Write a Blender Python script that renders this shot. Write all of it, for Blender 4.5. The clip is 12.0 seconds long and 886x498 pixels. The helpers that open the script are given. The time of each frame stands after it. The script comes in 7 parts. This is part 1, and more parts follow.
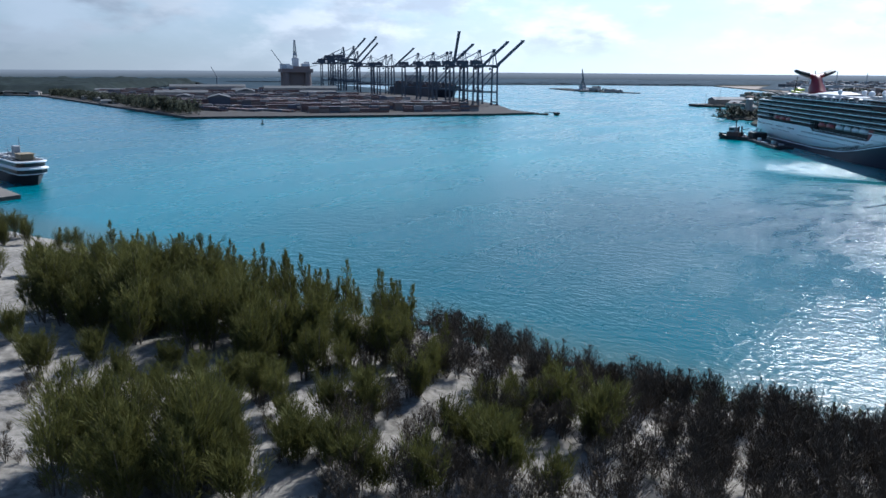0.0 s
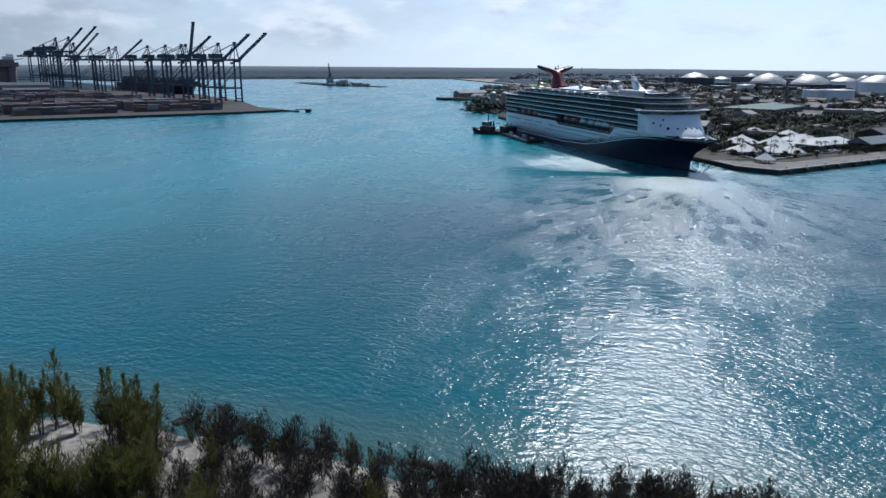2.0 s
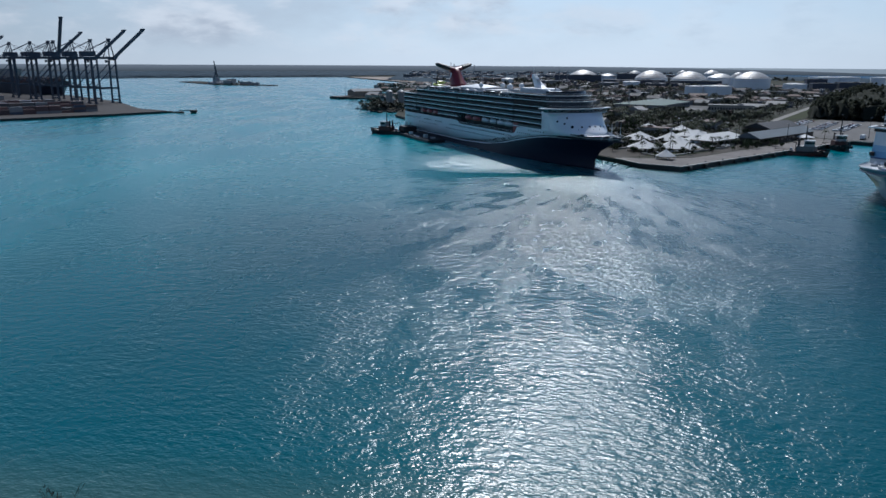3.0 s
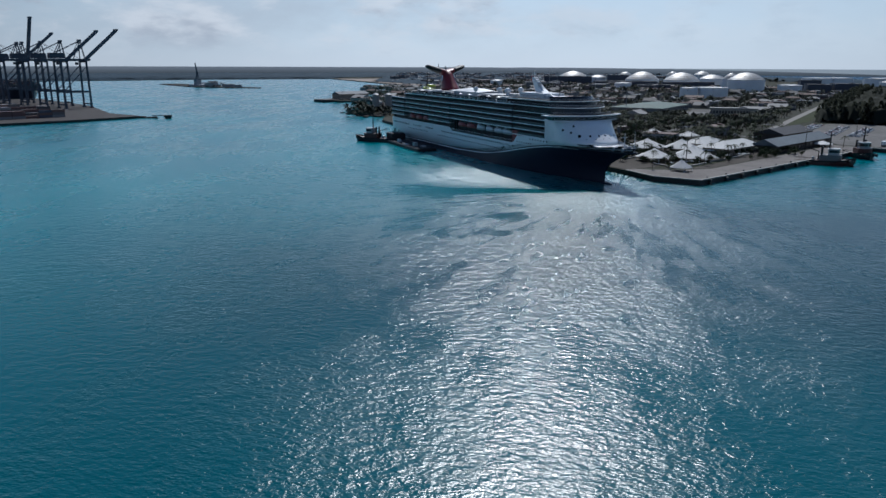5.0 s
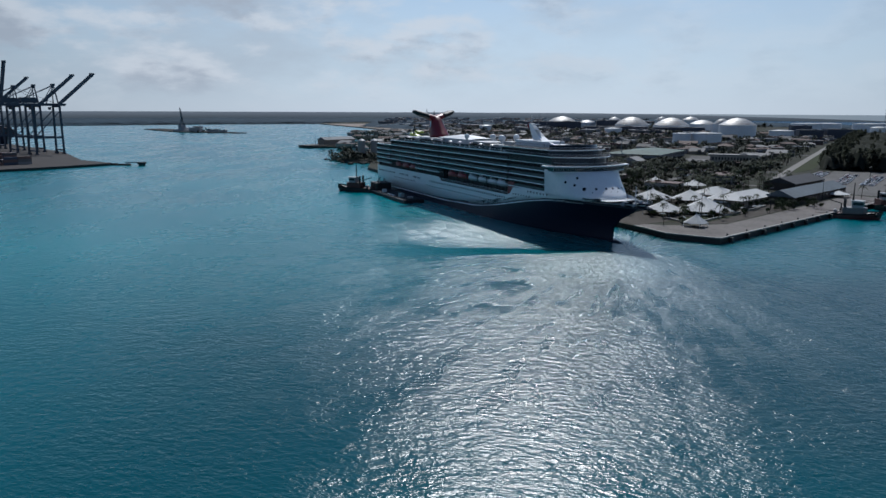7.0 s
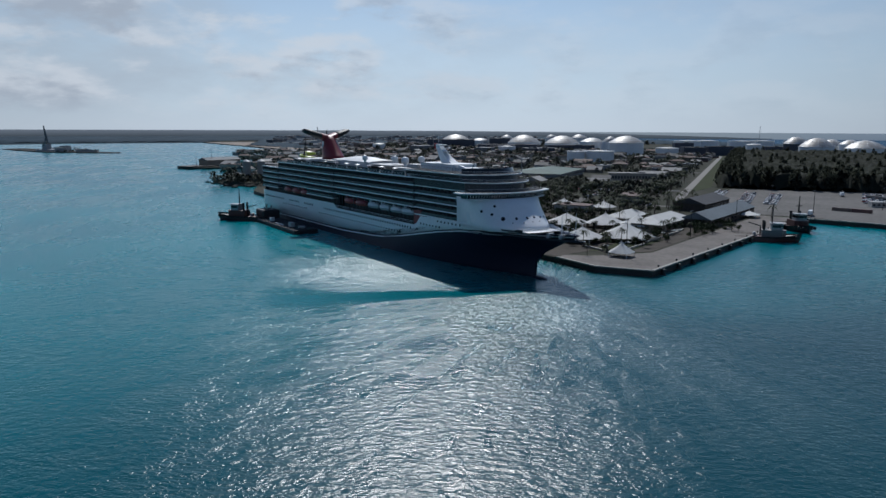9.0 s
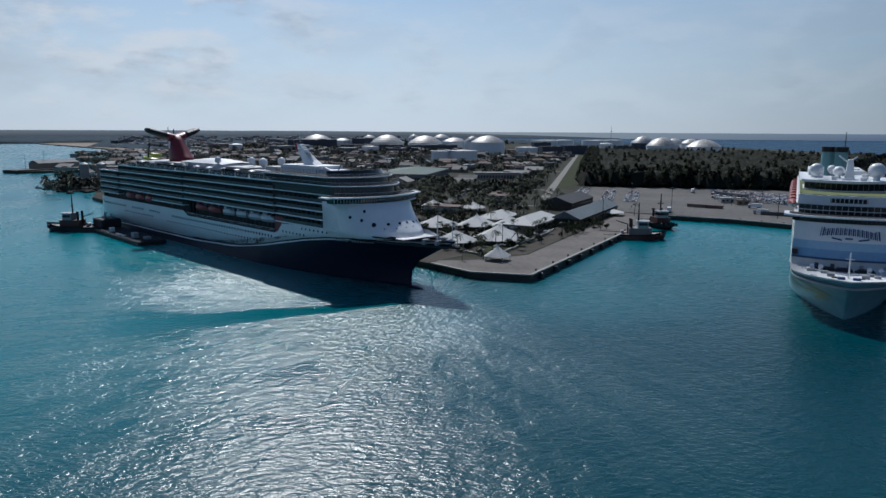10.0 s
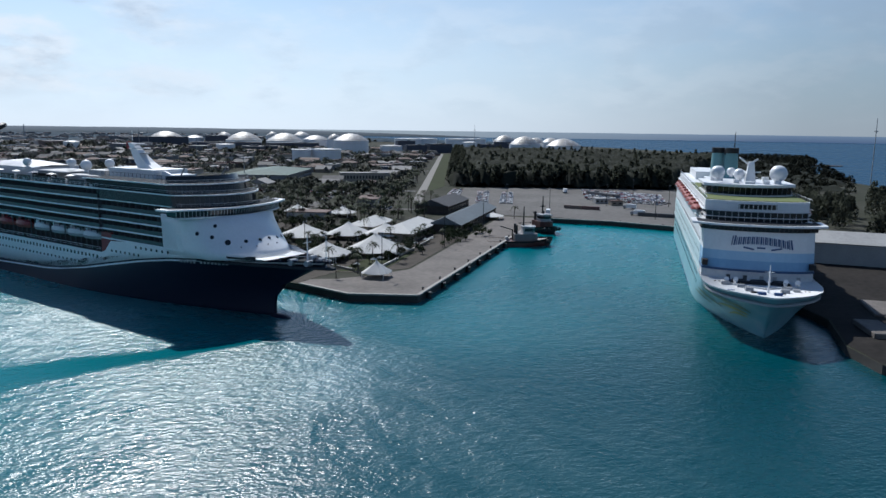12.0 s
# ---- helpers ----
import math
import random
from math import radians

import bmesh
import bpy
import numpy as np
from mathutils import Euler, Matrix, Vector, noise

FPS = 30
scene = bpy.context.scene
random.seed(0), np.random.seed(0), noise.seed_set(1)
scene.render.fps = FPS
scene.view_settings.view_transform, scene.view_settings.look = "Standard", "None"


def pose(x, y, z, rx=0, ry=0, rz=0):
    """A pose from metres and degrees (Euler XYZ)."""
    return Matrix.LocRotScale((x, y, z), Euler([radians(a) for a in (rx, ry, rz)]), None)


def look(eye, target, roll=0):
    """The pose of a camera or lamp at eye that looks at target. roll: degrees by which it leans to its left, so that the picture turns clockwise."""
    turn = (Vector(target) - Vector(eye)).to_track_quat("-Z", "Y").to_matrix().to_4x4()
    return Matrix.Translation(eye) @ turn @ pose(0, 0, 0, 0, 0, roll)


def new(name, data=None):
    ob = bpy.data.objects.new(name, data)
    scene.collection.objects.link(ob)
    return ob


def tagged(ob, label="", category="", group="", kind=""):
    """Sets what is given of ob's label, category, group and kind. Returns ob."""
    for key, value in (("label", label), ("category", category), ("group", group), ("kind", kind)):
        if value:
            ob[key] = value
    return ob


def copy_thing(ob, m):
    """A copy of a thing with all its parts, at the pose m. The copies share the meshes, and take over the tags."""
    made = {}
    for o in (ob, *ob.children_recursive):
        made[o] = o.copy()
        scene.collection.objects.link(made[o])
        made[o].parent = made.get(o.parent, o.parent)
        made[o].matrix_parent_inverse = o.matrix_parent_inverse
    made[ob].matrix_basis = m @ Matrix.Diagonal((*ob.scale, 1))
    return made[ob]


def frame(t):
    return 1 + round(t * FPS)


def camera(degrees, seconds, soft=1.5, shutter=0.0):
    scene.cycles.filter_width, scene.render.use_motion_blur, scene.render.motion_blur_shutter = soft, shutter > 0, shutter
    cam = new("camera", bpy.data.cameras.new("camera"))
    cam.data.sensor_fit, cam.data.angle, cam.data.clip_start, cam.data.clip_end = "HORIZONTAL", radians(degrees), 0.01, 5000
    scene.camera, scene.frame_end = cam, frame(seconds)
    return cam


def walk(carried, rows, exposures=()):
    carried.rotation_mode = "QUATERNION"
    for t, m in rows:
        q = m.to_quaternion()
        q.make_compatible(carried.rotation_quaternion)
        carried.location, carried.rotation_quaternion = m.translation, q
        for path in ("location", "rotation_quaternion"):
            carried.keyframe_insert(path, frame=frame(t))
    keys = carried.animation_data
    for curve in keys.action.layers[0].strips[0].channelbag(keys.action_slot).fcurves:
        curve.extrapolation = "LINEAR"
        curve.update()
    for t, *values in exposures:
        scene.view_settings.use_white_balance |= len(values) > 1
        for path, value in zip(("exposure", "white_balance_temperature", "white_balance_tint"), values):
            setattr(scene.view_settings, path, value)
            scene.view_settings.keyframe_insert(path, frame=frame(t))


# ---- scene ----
# camera: seconds, x, y, z, yaw, pitch, roll
cam = camera(63.1, 12.0, soft=1.5)
ROWS = [
    (0.0, 0.34, -0.13, 55.36, -0.02, -13.96, -0.40),
    (0.5, 0.09, 8.32, 55.98, -2.66, -13.97, -0.41),
    (1.0, 0.19, 17.15, 56.62, -4.86, -14.11, -0.25),
    (1.5, 0.43, 26.63, 57.05, -7.31, -14.25, -0.14),
    (1.6, 0.51, 28.65, 57.11, -9.32, -14.33, -0.18),
    (1.8, 0.69, 32.74, 57.20, -14.27, -14.43, -0.30),
    (2.0, 1.00, 36.89, 57.24, -19.57, -14.34, -0.41),
    (2.2, 1.39, 41.12, 57.23, -23.35, -14.48, -0.46),
    (2.4, 1.97, 45.33, 57.21, -25.74, -14.46, -0.49),
    (2.5, 2.35, 47.43, 57.19, -26.82, -14.33, -0.46),
    (2.7, 3.44, 51.34, 57.18, -27.80, -14.44, -0.36),
    (4.3, 16.48, 83.42, 57.62, -28.03, -14.45, -0.19),
    (4.5, 18.32, 87.38, 57.66, -28.33, -14.36, -0.18),
    (5.0, 23.24, 96.98, 57.68, -28.92, -14.36, -0.20),
    (5.5, 28.60, 106.41, 57.65, -29.88, -14.37, -0.16),
    (5.7, 30.66, 110.40, 57.66, -29.98, -16.09, -0.07),
    (5.8, 31.69, 112.39, 57.69, -29.94, -18.27, -0.02),
    (6.0, 33.70, 116.40, 57.75, -29.99, -20.66, -0.15),
    (6.2, 35.76, 120.05, 57.77, -29.92, -18.01, -0.14),
    (6.4, 37.80, 123.71, 57.79, -29.86, -13.99, -0.14),
    (6.5, 38.85, 125.51, 57.80, -29.89, -13.23, -0.19),
    (7.0, 44.21, 134.58, 57.70, -29.81, -10.94, -0.25),
    (7.2, 46.31, 138.63, 57.74, -29.82, -9.59, -0.18),
    (8.8, 63.69, 172.47, 58.20, -36.79, -9.53, -0.24),
    (9.0, 66.01, 176.18, 58.18, -38.31, -9.53, -0.24),
    (9.5, 72.51, 184.98, 57.87, -45.29, -9.50, -0.30),
    (9.8, 76.47, 190.11, 57.71, -47.54, -9.46, -0.29),
    (10.0, 79.23, 193.55, 57.62, -49.10, -9.48, -0.26),
    (10.2, 82.15, 196.83, 57.55, -49.21, -9.42, -0.24),
    (10.5, 86.64, 201.57, 57.48, -49.63, -9.51, -0.22),
    (11.0, 93.48, 208.45, 57.44, -53.91, -9.50, -0.36),
    (11.5, 100.68, 215.05, 57.43, -59.86, -9.47, -0.64),
    (12.0, 108.03, 221.82, 57.30, -59.97, -9.54, -0.71),
]
EXPOSURES = [(0.0, 0.50, 5650, 9), (1.5, 0.27, 5700, 9), (2.5, -0.16, 5700, 9), (5.0, -0.40, 5750, 9), (7.0, -0.44, 5850, 9), (9.5, -0.50, 5880, 9), (12.0, -0.02, 5920, 9)]
walk(cam, [(t, pose(x, y, z, 90 + pitch, roll, yaw)) for t, x, y, z, yaw, pitch, roll in ROWS], EXPOSURES)

# ---- daylight: hazy sun behind thin cloud ----
SUN_AZ, SUN_EL = radians(36.6), radians(46)
SUN_DIR = Vector((math.sin(SUN_AZ) * math.cos(SUN_EL), math.cos(SUN_AZ) * math.cos(SUN_EL), math.sin(SUN_EL)))
sun = new("sun", bpy.data.lights.new("sun", "SUN"))
sun.data.energy, sun.data.angle, sun.data.color = 5.3, radians(0.6), (1.0, 0.95, 0.88)
sun.matrix_world = look(SUN_DIR * 900, (0, 0, 0))

world = bpy.data.worlds.new("sky")
scene.world = world
world.use_nodes = True


def sky_nodes():
    nt = world.node_tree
    nt.nodes.clear()
    n, l = nt.nodes.new, nt.links.new

    def ramp(source, a, b, low, high):
        m = n("ShaderNodeMapRange")
        m.interpolation_type = "SMOOTHSTEP"
        for key, value in (("From Min", a), ("From Max", b), ("To Min", low), ("To Max", high)):
            m.inputs[key].default_value = value
        l(source, m.inputs["Value"])
        return m.outputs[0]

    def times(a, b):
        m = n("ShaderNodeMath")
        m.operation = "MULTIPLY"
        l(a, m.inputs[0])
        l(b, m.inputs[1])
        return m.outputs[0]

    def blend(factor, a, b):
        m = n("ShaderNodeMix")
        m.data_type = "RGBA"
        l(factor, m.inputs["Factor"])
        for key, value in (("A", a), ("B", b)):
            if isinstance(value, tuple):
                m.inputs[key].default_value = value
            else:
                l(value, m.inputs[key])
        return m.outputs["Result"]

    out, bg = n("ShaderNodeOutputWorld"), n("ShaderNodeBackground")
    sky = n("ShaderNodeTexSky")
    sky.sky_type, sky.sun_disc = "NISHITA", False
    sky.sun_elevation, sky.sun_rotation = SUN_EL, SUN_AZ
    sky.air_density, sky.dust_density, sky.ozone_density = 1.0, 0.15, 2.0
    tc, sep = n("ShaderNodeTexCoord"), n("ShaderNodeSeparateXYZ")
    l(tc.outputs["Generated"], sep.inputs[0])
    # haze near the horizon, glowing towards the sun
    side = n("ShaderNodeVectorMath")
    side.operation = "DOT_PRODUCT"
    side.inputs[1].default_value = (math.sin(SUN_AZ), math.cos(SUN_AZ), 0)
    l(tc.outputs["Generated"], side.inputs[0])
    tone = n("ShaderNodeValToRGB")
    e = tone.color_ramp.elements
    e[0].position, e[0].color = 0.15, (0.105, 0.143, 0.195, 1)
    e[1].position, e[1].color = 1.0, (0.70, 0.80, 0.91, 1)
    mid = tone.color_ramp.elements.new(0.65)
    mid.color = (0.25, 0.315, 0.39, 1)
    l(side.outputs["Value"], tone.inputs[0])
    ten = n("ShaderNodeVectorMath")
    ten.operation = "SCALE"
    ten.inputs["Scale"].default_value = 10.8
    l(tone.outputs[0], ten.inputs[0])
    colour = blend(ramp(sep.outputs["Z"], 0.0, 0.32, 0.85, 0.0), sky.outputs[0], ten.outputs[0])
    # broken cumulus, thicker to the west, thinning overhead
    west = ramp(sep.outputs["X"], 0.40, 0.84, 0.92, 0.22)
    band_ = times(ramp(sep.outputs["Z"], 0.0, 0.05, 0.2, 1.0), ramp(sep.outputs["Z"], 0.13, 0.26, 1.0, 0.0))
    amount = times(west, band_)

    def puffs(scale, lift, seed):
        mp, nz = n("ShaderNodeMapping"), n("ShaderNodeTexNoise")
        mp.inputs["Location"].default_value = (seed, 0.7, lift)
        mp.inputs["Scale"].default_value = (1.0, 1.0, 2.6)
        l(tc.outputs["Generated"], mp.inputs["Vector"])
        nz.inputs["Scale"].default_value, nz.inputs["Detail"].default_value, nz.inputs["Roughness"].default_value = scale, 7.0, 0.56
        l(mp.outputs[0], nz.inputs["Vector"])
        return nz.outputs["Fac"]

    body = ramp(puffs(8.0, 0.0, 3.1), 0.43, 0.62, 0.0, 0.9)
    under = ramp(puffs(8.0, 0.05, 3.1), 0.48, 0.66, 0.0, 1.0)
    veil = ramp(puffs(4.0, 0.0, 8.3), 0.40, 0.70, 0.0, 0.8)
    bright = ramp(side.outputs["Value"], 0.35, 0.95, 0.0, 1.0)
    lit = blend(bright, blend(under, (2.9, 3.25, 3.7, 1), (2.0, 2.35, 2.8, 1)), blend(under, (8.6, 8.8, 9.0, 1), (5.2, 5.6, 6.2, 1)))
    colour = blend(times(veil, amount), colour, blend(bright, (3.9, 4.4, 5.0, 1), (5.8, 6.4, 7.0, 1)))
    colour = blend(times(body, amount), colour, lit)
    l(colour, bg.inputs["Color"])
    bg.inputs["Strength"].default_value = 0.10
    l(bg.outputs[0], out.inputs[0])


sky_nodes()

# ---- materials ----
MATS = {}


def mat(name, color, rough=0.6, metal=0.0, dark=None, scale=1.0, amount=0.5, bump=0.0, bump_scale=None, island=0.0, spec=0.5, grain=None):
    """Painted or natural surface: two scales of noise mix color and dark; island or random shade per piece."""
    if name in MATS:
        return MATS[name]
    m = bpy.data.materials.new(name)
    m.use_nodes = True
    nt = m.node_tree
    n, l = nt.nodes.new, nt.links.new
    bsdf = nt.nodes["Principled BSDF"]
    bsdf.inputs["Roughness"].default_value, bsdf.inputs["Metallic"].default_value = rough, metal
    bsdf.inputs["Specular IOR Level"].default_value = spec
    dark = dark or tuple(c * 0.6 for c in color)
    tc = n("ShaderNodeTexCoord")
    a, b = n("ShaderNodeTexNoise"), n("ShaderNodeTexNoise")
    for node, s in ((a, scale), (b, grain or scale * 9.0)):
        node.inputs["Scale"].default_value, node.inputs["Detail"].default_value = s, 4.0
        l(tc.outputs["Object"], node.inputs["Vector"])
    mix = n("ShaderNodeMath")
    mix.operation = "MULTIPLY_ADD"
    mix.inputs[1].default_value = 0.5
    l(b.outputs["Fac"], mix.inputs[0])
    half = n("ShaderNodeMath")
    half.operation = "MULTIPLY"
    half.inputs[1].default_value = 0.5
    l(a.outputs["Fac"], half.inputs[0])
    l(half.outputs[0], mix.inputs[2])
    rng = n("ShaderNodeMapRange")
    rng.inputs["From Min"].default_value, rng.inputs["From Max"].default_value = 0.38, 0.68
    rng.inputs["To Max"].default_value = amount
    l(mix.outputs[0], rng.inputs["Value"])
    col = n("ShaderNodeMix")
    col.data_type = "RGBA"
    l(rng.outputs[0], col.inputs["Factor"])
    col.inputs["A"].default_value, col.inputs["B"].default_value = (*color, 1), (*dark, 1)
    last = col.outputs["Result"]
    if island:
        geo, info, add, hsv = n("ShaderNodeNewGeometry"), n("ShaderNodeObjectInfo"), n("ShaderNodeMath"), n("ShaderNodeHueSaturation")
        l(geo.outputs["Random Per Island"], add.inputs[0])
        l(info.outputs["Random"], add.inputs[1])
        val = n("ShaderNodeMapRange")
        val.inputs["From Max"].default_value = 2.0
        val.inputs["To Min"].default_value, val.inputs["To Max"].default_value = 1 - island, 1 + island
        l(add.outputs[0], val.inputs["Value"])
        l(val.outputs[0], hsv.inputs["Value"])
        l(last, hsv.inputs["Color"])
        last = hsv.outputs[0]
    l(last, bsdf.inputs["Base Color"])
    if bump:
        bn, bt = n("ShaderNodeBump"), n("ShaderNodeTexNoise")
        bt.inputs["Scale"].default_value, bt.inputs["Detail"].default_value = bump_scale or scale * 6, 4.0
        l(tc.outputs["Object"], bt.inputs["Vector"])
        bn.inputs["Distance"].default_value = bump
        l(bt.outputs["Fac"], bn.inputs["Height"])
        l(bn.outputs[0], bsdf.inputs["Normal"])
    MATS[name] = m
    return m


def palette_mat(name, colors, rough=0.6, dirt=0.3, scale=0.6):
    """Each island of the mesh takes one of the colours at random."""
    m = mat(name, (0.5, 0.5, 0.5), rough, scale=scale, amount=dirt)
    nt = m.node_tree
    n, l = nt.nodes.new, nt.links.new
    geo, info, ramp = n("ShaderNodeNewGeometry"), n("ShaderNodeObjectInfo"), n("ShaderNodeValToRGB")
    add, fr = n("ShaderNodeMath"), n("ShaderNodeMath")
    l(geo.outputs["Random Per Island"], add.inputs[0])
    l(info.outputs["Random"], add.inputs[1])
    fr.operation = "FRACT"
    l(add.outputs[0], fr.inputs[0])
    l(fr.outputs[0], ramp.inputs[0])
    ramp.color_ramp.interpolation = "CONSTANT"
    e = ramp.color_ramp.elements
    while len(e) < len(colors):
        e.new(0.5)
    for k, c in enumerate(colors):
        e[k].position, e[k].color = k / len(colors), (*c, 1)
    mul = n("ShaderNodeMix")
    mul.data_type, mul.blend_type = "RGBA", "MULTIPLY"
    mul.inputs["Factor"].default_value = 1.0
    bsdf = nt.nodes["Principled BSDF"]
    src = bsdf.inputs["Base Color"].links[0].from_socket
    bright = n("ShaderNodeHueSaturation")
    bright.inputs["Value"].default_value = 2.0
    l(src, bright.inputs["Color"])
    l(ramp.outputs[0], mul.inputs["A"])
    l(bright.outputs[0], mul.inputs["B"])
    l(mul.outputs["Result"], bsdf.inputs["Base Color"])
    return m


def water_material():
    """Turquoise water: base tones by place, wind waves as relief, and rougher lanes fanning out from the ship's bow."""
    m = bpy.data.materials.new("harbour_water")
    m.use_nodes = True
    nt = m.node_tree
    n, l = nt.nodes.new, nt.links.new
    bsdf = nt.nodes["Principled BSDF"]
    bsdf.inputs["IOR"].default_value = 1.33
    tc, sep = n("ShaderNodeTexCoord"), n("ShaderNodeSeparateXYZ")
    l(tc.outputs["Object"], sep.inputs[0])

    def put(value, socket):
        if isinstance(value, (int, float, tuple)):
            socket.default_value = value
        else:
            l(value, socket)

    def calc(op, a, b=0.0, c=0.0):
        q = n("ShaderNodeMath")
        q.operation = op
        for value, socket in zip((a, b, c), q.inputs):
            put(value, socket)
        return q.outputs[0]

    def span(value, a, b, low=0.0, high=1.0):
        q = n("ShaderNodeMapRange")
        q.interpolation_type = "SMOOTHSTEP"
        for key, v in (("From Min", a), ("From Max", b), ("To Min", low), ("To Max", high)):
            q.inputs[key].default_value = v
        l(value, q.inputs["Value"])
        return q.outputs[0]

    def tint(factor, a, b):
        q = n("ShaderNodeMix")
        q.data_type = "RGBA"
        put(factor, q.inputs["Factor"])
        put(a, q.inputs["A"])
        put(b, q.inputs["B"])
        return q.outputs["Result"]

    def grain(vector, scale, detail=3.0, rough=0.5):
        q = n("ShaderNodeTexNoise")
        q.inputs["Scale"].default_value, q.inputs["Detail"].default_value, q.inputs["Roughness"].default_value = scale, detail, rough
        l(vector, q.inputs["Vector"])
        return q.outputs["Fac"]

    def away(x, y):
        q = n("ShaderNodeVectorMath")
        q.operation = "DISTANCE"
        q.inputs[1].default_value = (x, y, 0)
        l(tc.outputs["Object"], q.inputs[0])
        return q.outputs["Value"]

    def turned(angle, stretch):
        q = n("ShaderNodeMapping")
        q.vector_type = "TEXTURE"
        q.inputs["Rotation"].default_value = (0, 0, radians(angle))
        q.inputs["Scale"].default_value = (stretch, 1.0, 1.0)
        l(tc.outputs["Object"], q.inputs["Vector"])
        return q.outputs[0]

    # broad tones of the lagoon, a wide darker round, two paler patches and one darker, silt by the bow, shallows by the
    # dune, deep sea to the south
    colour = tint(span(grain(tc.outputs["Object"], 0.006, 5.0), 0.32, 0.72), (0.001, 0.165, 0.198, 1), (0.002, 0.225, 0.255, 1))
    colour = tint(span(away(195, 175), 90.0, 380.0), (0.0003, 0.040, 0.052, 1), colour)
    colour = tint(span(sep.outputs["X"], -280.0, 40.0, 0.85, 0.0), colour, (0.001, 0.100, 0.140, 1))
    for x, y, near_, far_, share, tone_ in ((95, 165, 30.0, 110.0, 0.4, (0.001, 0.105, 0.130, 1)), (150, 425, 30.0, 150.0, 0.35, (0.002, 0.190, 0.220, 1)), (-15, 225, 30.0, 130.0, 0.4, (0.0003, 0.045, 0.062, 1))):
        colour = tint(span(away(x, y), near_, far_, share, 0.0), colour, tone_)
    colour = tint(span(away(300, 322), 8.0, 62.0, 0.55, 0.0), colour, (0.012, 0.14, 0.165, 1))
    inshore = calc("MULTIPLY_ADD", sep.outputs["X"], 0.57, calc("MULTIPLY_ADD", sep.outputs["Y"], 0.826, -122.0))
    colour = tint(span(inshore, 4.0, 26.0, 0.75, 0.0), colour, (0.045, 0.085, 0.075, 1))
    deep = span(calc("MULTIPLY_ADD", sep.outputs["Y"], -0.9, sep.outputs["X"]), 450.0, 850.0)
    colour = tint(deep, colour, (0.018, 0.058, 0.110, 1))
    bsdf.inputs["Specular IOR Level"].default_value = 0.0
    bsdf.inputs["Roughness"].default_value = 0.9
    shine, edge, cover = n("ShaderNodeBsdfAnisotropic"), n("ShaderNodeFresnel"), n("ShaderNodeMixShader")
    shine.distribution = "BECKMANN"
    edge.inputs["IOR"].default_value = 1.33
    l(calc("MULTIPLY", edge.outputs[0], span(deep, 0.0, 1.0, 1.0, 0.25)), cover.inputs[0])
    l(bsdf.outputs[0], cover.inputs[1])
    l(shine.outputs[0], cover.inputs[2])
    l(cover.outputs[0], nt.nodes["Material Output"].inputs["Surface"])
    # lanes of ruffled water, drawn out away from the bow, over broad wind patches; wash by the hull, calm eddies off the bow
    dx, dy = calc("SUBTRACT", sep.outputs["X"], 258.0), calc("SUBTRACT", sep.outputs["Y"], 352.0)
    bearing, reach = calc("ARCTAN2", dy, calc("MULTIPLY", dx, -1.0)), away(258, 352)
    fan = n("ShaderNodeCombineXYZ")
    l(calc("MULTIPLY", bearing, 13.0), fan.inputs[0])
    l(calc("MULTIPLY", reach, 0.03), fan.inputs[1])
    lane = span(grain(fan.outputs[0], 1.5, 4.0, 0.6), 0.30, 0.68, 0.36, 1.0)
    patch = span(grain(turned(60, 2.8), 0.03, 5.0, 0.6), 0.26, 0.72, 0.08, 1.0)
    near = span(reach, 120.0, 330.0, 0.65, 0.15)
    ruffle = calc("ADD", calc("MULTIPLY", lane, near), calc("MULTIPLY", patch, calc("SUBTRACT", 1.0, near)))
    wash = calc("MAXIMUM", span(away(222, 424), 18.0, 56.0, 1.0, 0.0), span(away(226, 336), 12.0, 46.0, 0.9, 0.0))
    ruffle = calc("MAXIMUM", ruffle, calc("MULTIPLY", wash, span(grain(fan.outputs[0], 3.0, 5.0, 0.65), 0.38, 0.58, 0.25, 1.3)))
    jet = calc("MULTIPLY", span(calc("ABSOLUTE", calc("SUBTRACT", bearing, 0.50)), 0.05, 0.17, 1.0, 0.0), span(reach, 60.0, 120.0, 1.0, 0.0))
    for x, y, r in ((179, 328, 9), (208, 329, 6), (196, 346, 5), (160, 306, 6)):
        jet = calc("MAXIMUM", jet, span(away(x, y), r * 0.2, r * 1.5, 0.5, 0.0))
    ruffle = calc("MULTIPLY", ruffle, calc("MULTIPLY_ADD", jet, -0.85, 1.0))
    l(calc("MULTIPLY_ADD", calc("MULTIPLY", wash, ruffle), 0.06, calc("MULTIPLY_ADD", ruffle, 0.13, 0.20)), shine.inputs["Roughness"])
    # milky, aerated lanes close to the bow; their pale tint also carries sun glint
    milk_glint = calc("MULTIPLY", ruffle, calc("MAXIMUM", calc("MULTIPLY", span(reach, 40.0, 190.0, 0.26, 0.0), span(sep.outputs["X"], 190.0, 275.0, 1.0, 0.15)), calc("MULTIPLY", wash, 0.5)))
    l(tint(milk_glint, colour, (0.16, 0.30, 0.33, 1)), bsdf.inputs["Base Color"])
    # wind waves of four sizes
    height = 0.0
    for scale, stretch, angle, gain in ((0.05, 1.5, -46, 0.25), (0.34, 1.6, -22, 0.30), (0.85, 1.7, -50, 0.28), (2.2, 1.6, -37, 0.13)):
        height = calc("MULTIPLY_ADD", grain(turned(angle, stretch), scale, 2.5), gain, height)
    bump = n("ShaderNodeBump")
    bump.inputs["Distance"].default_value = 1.0
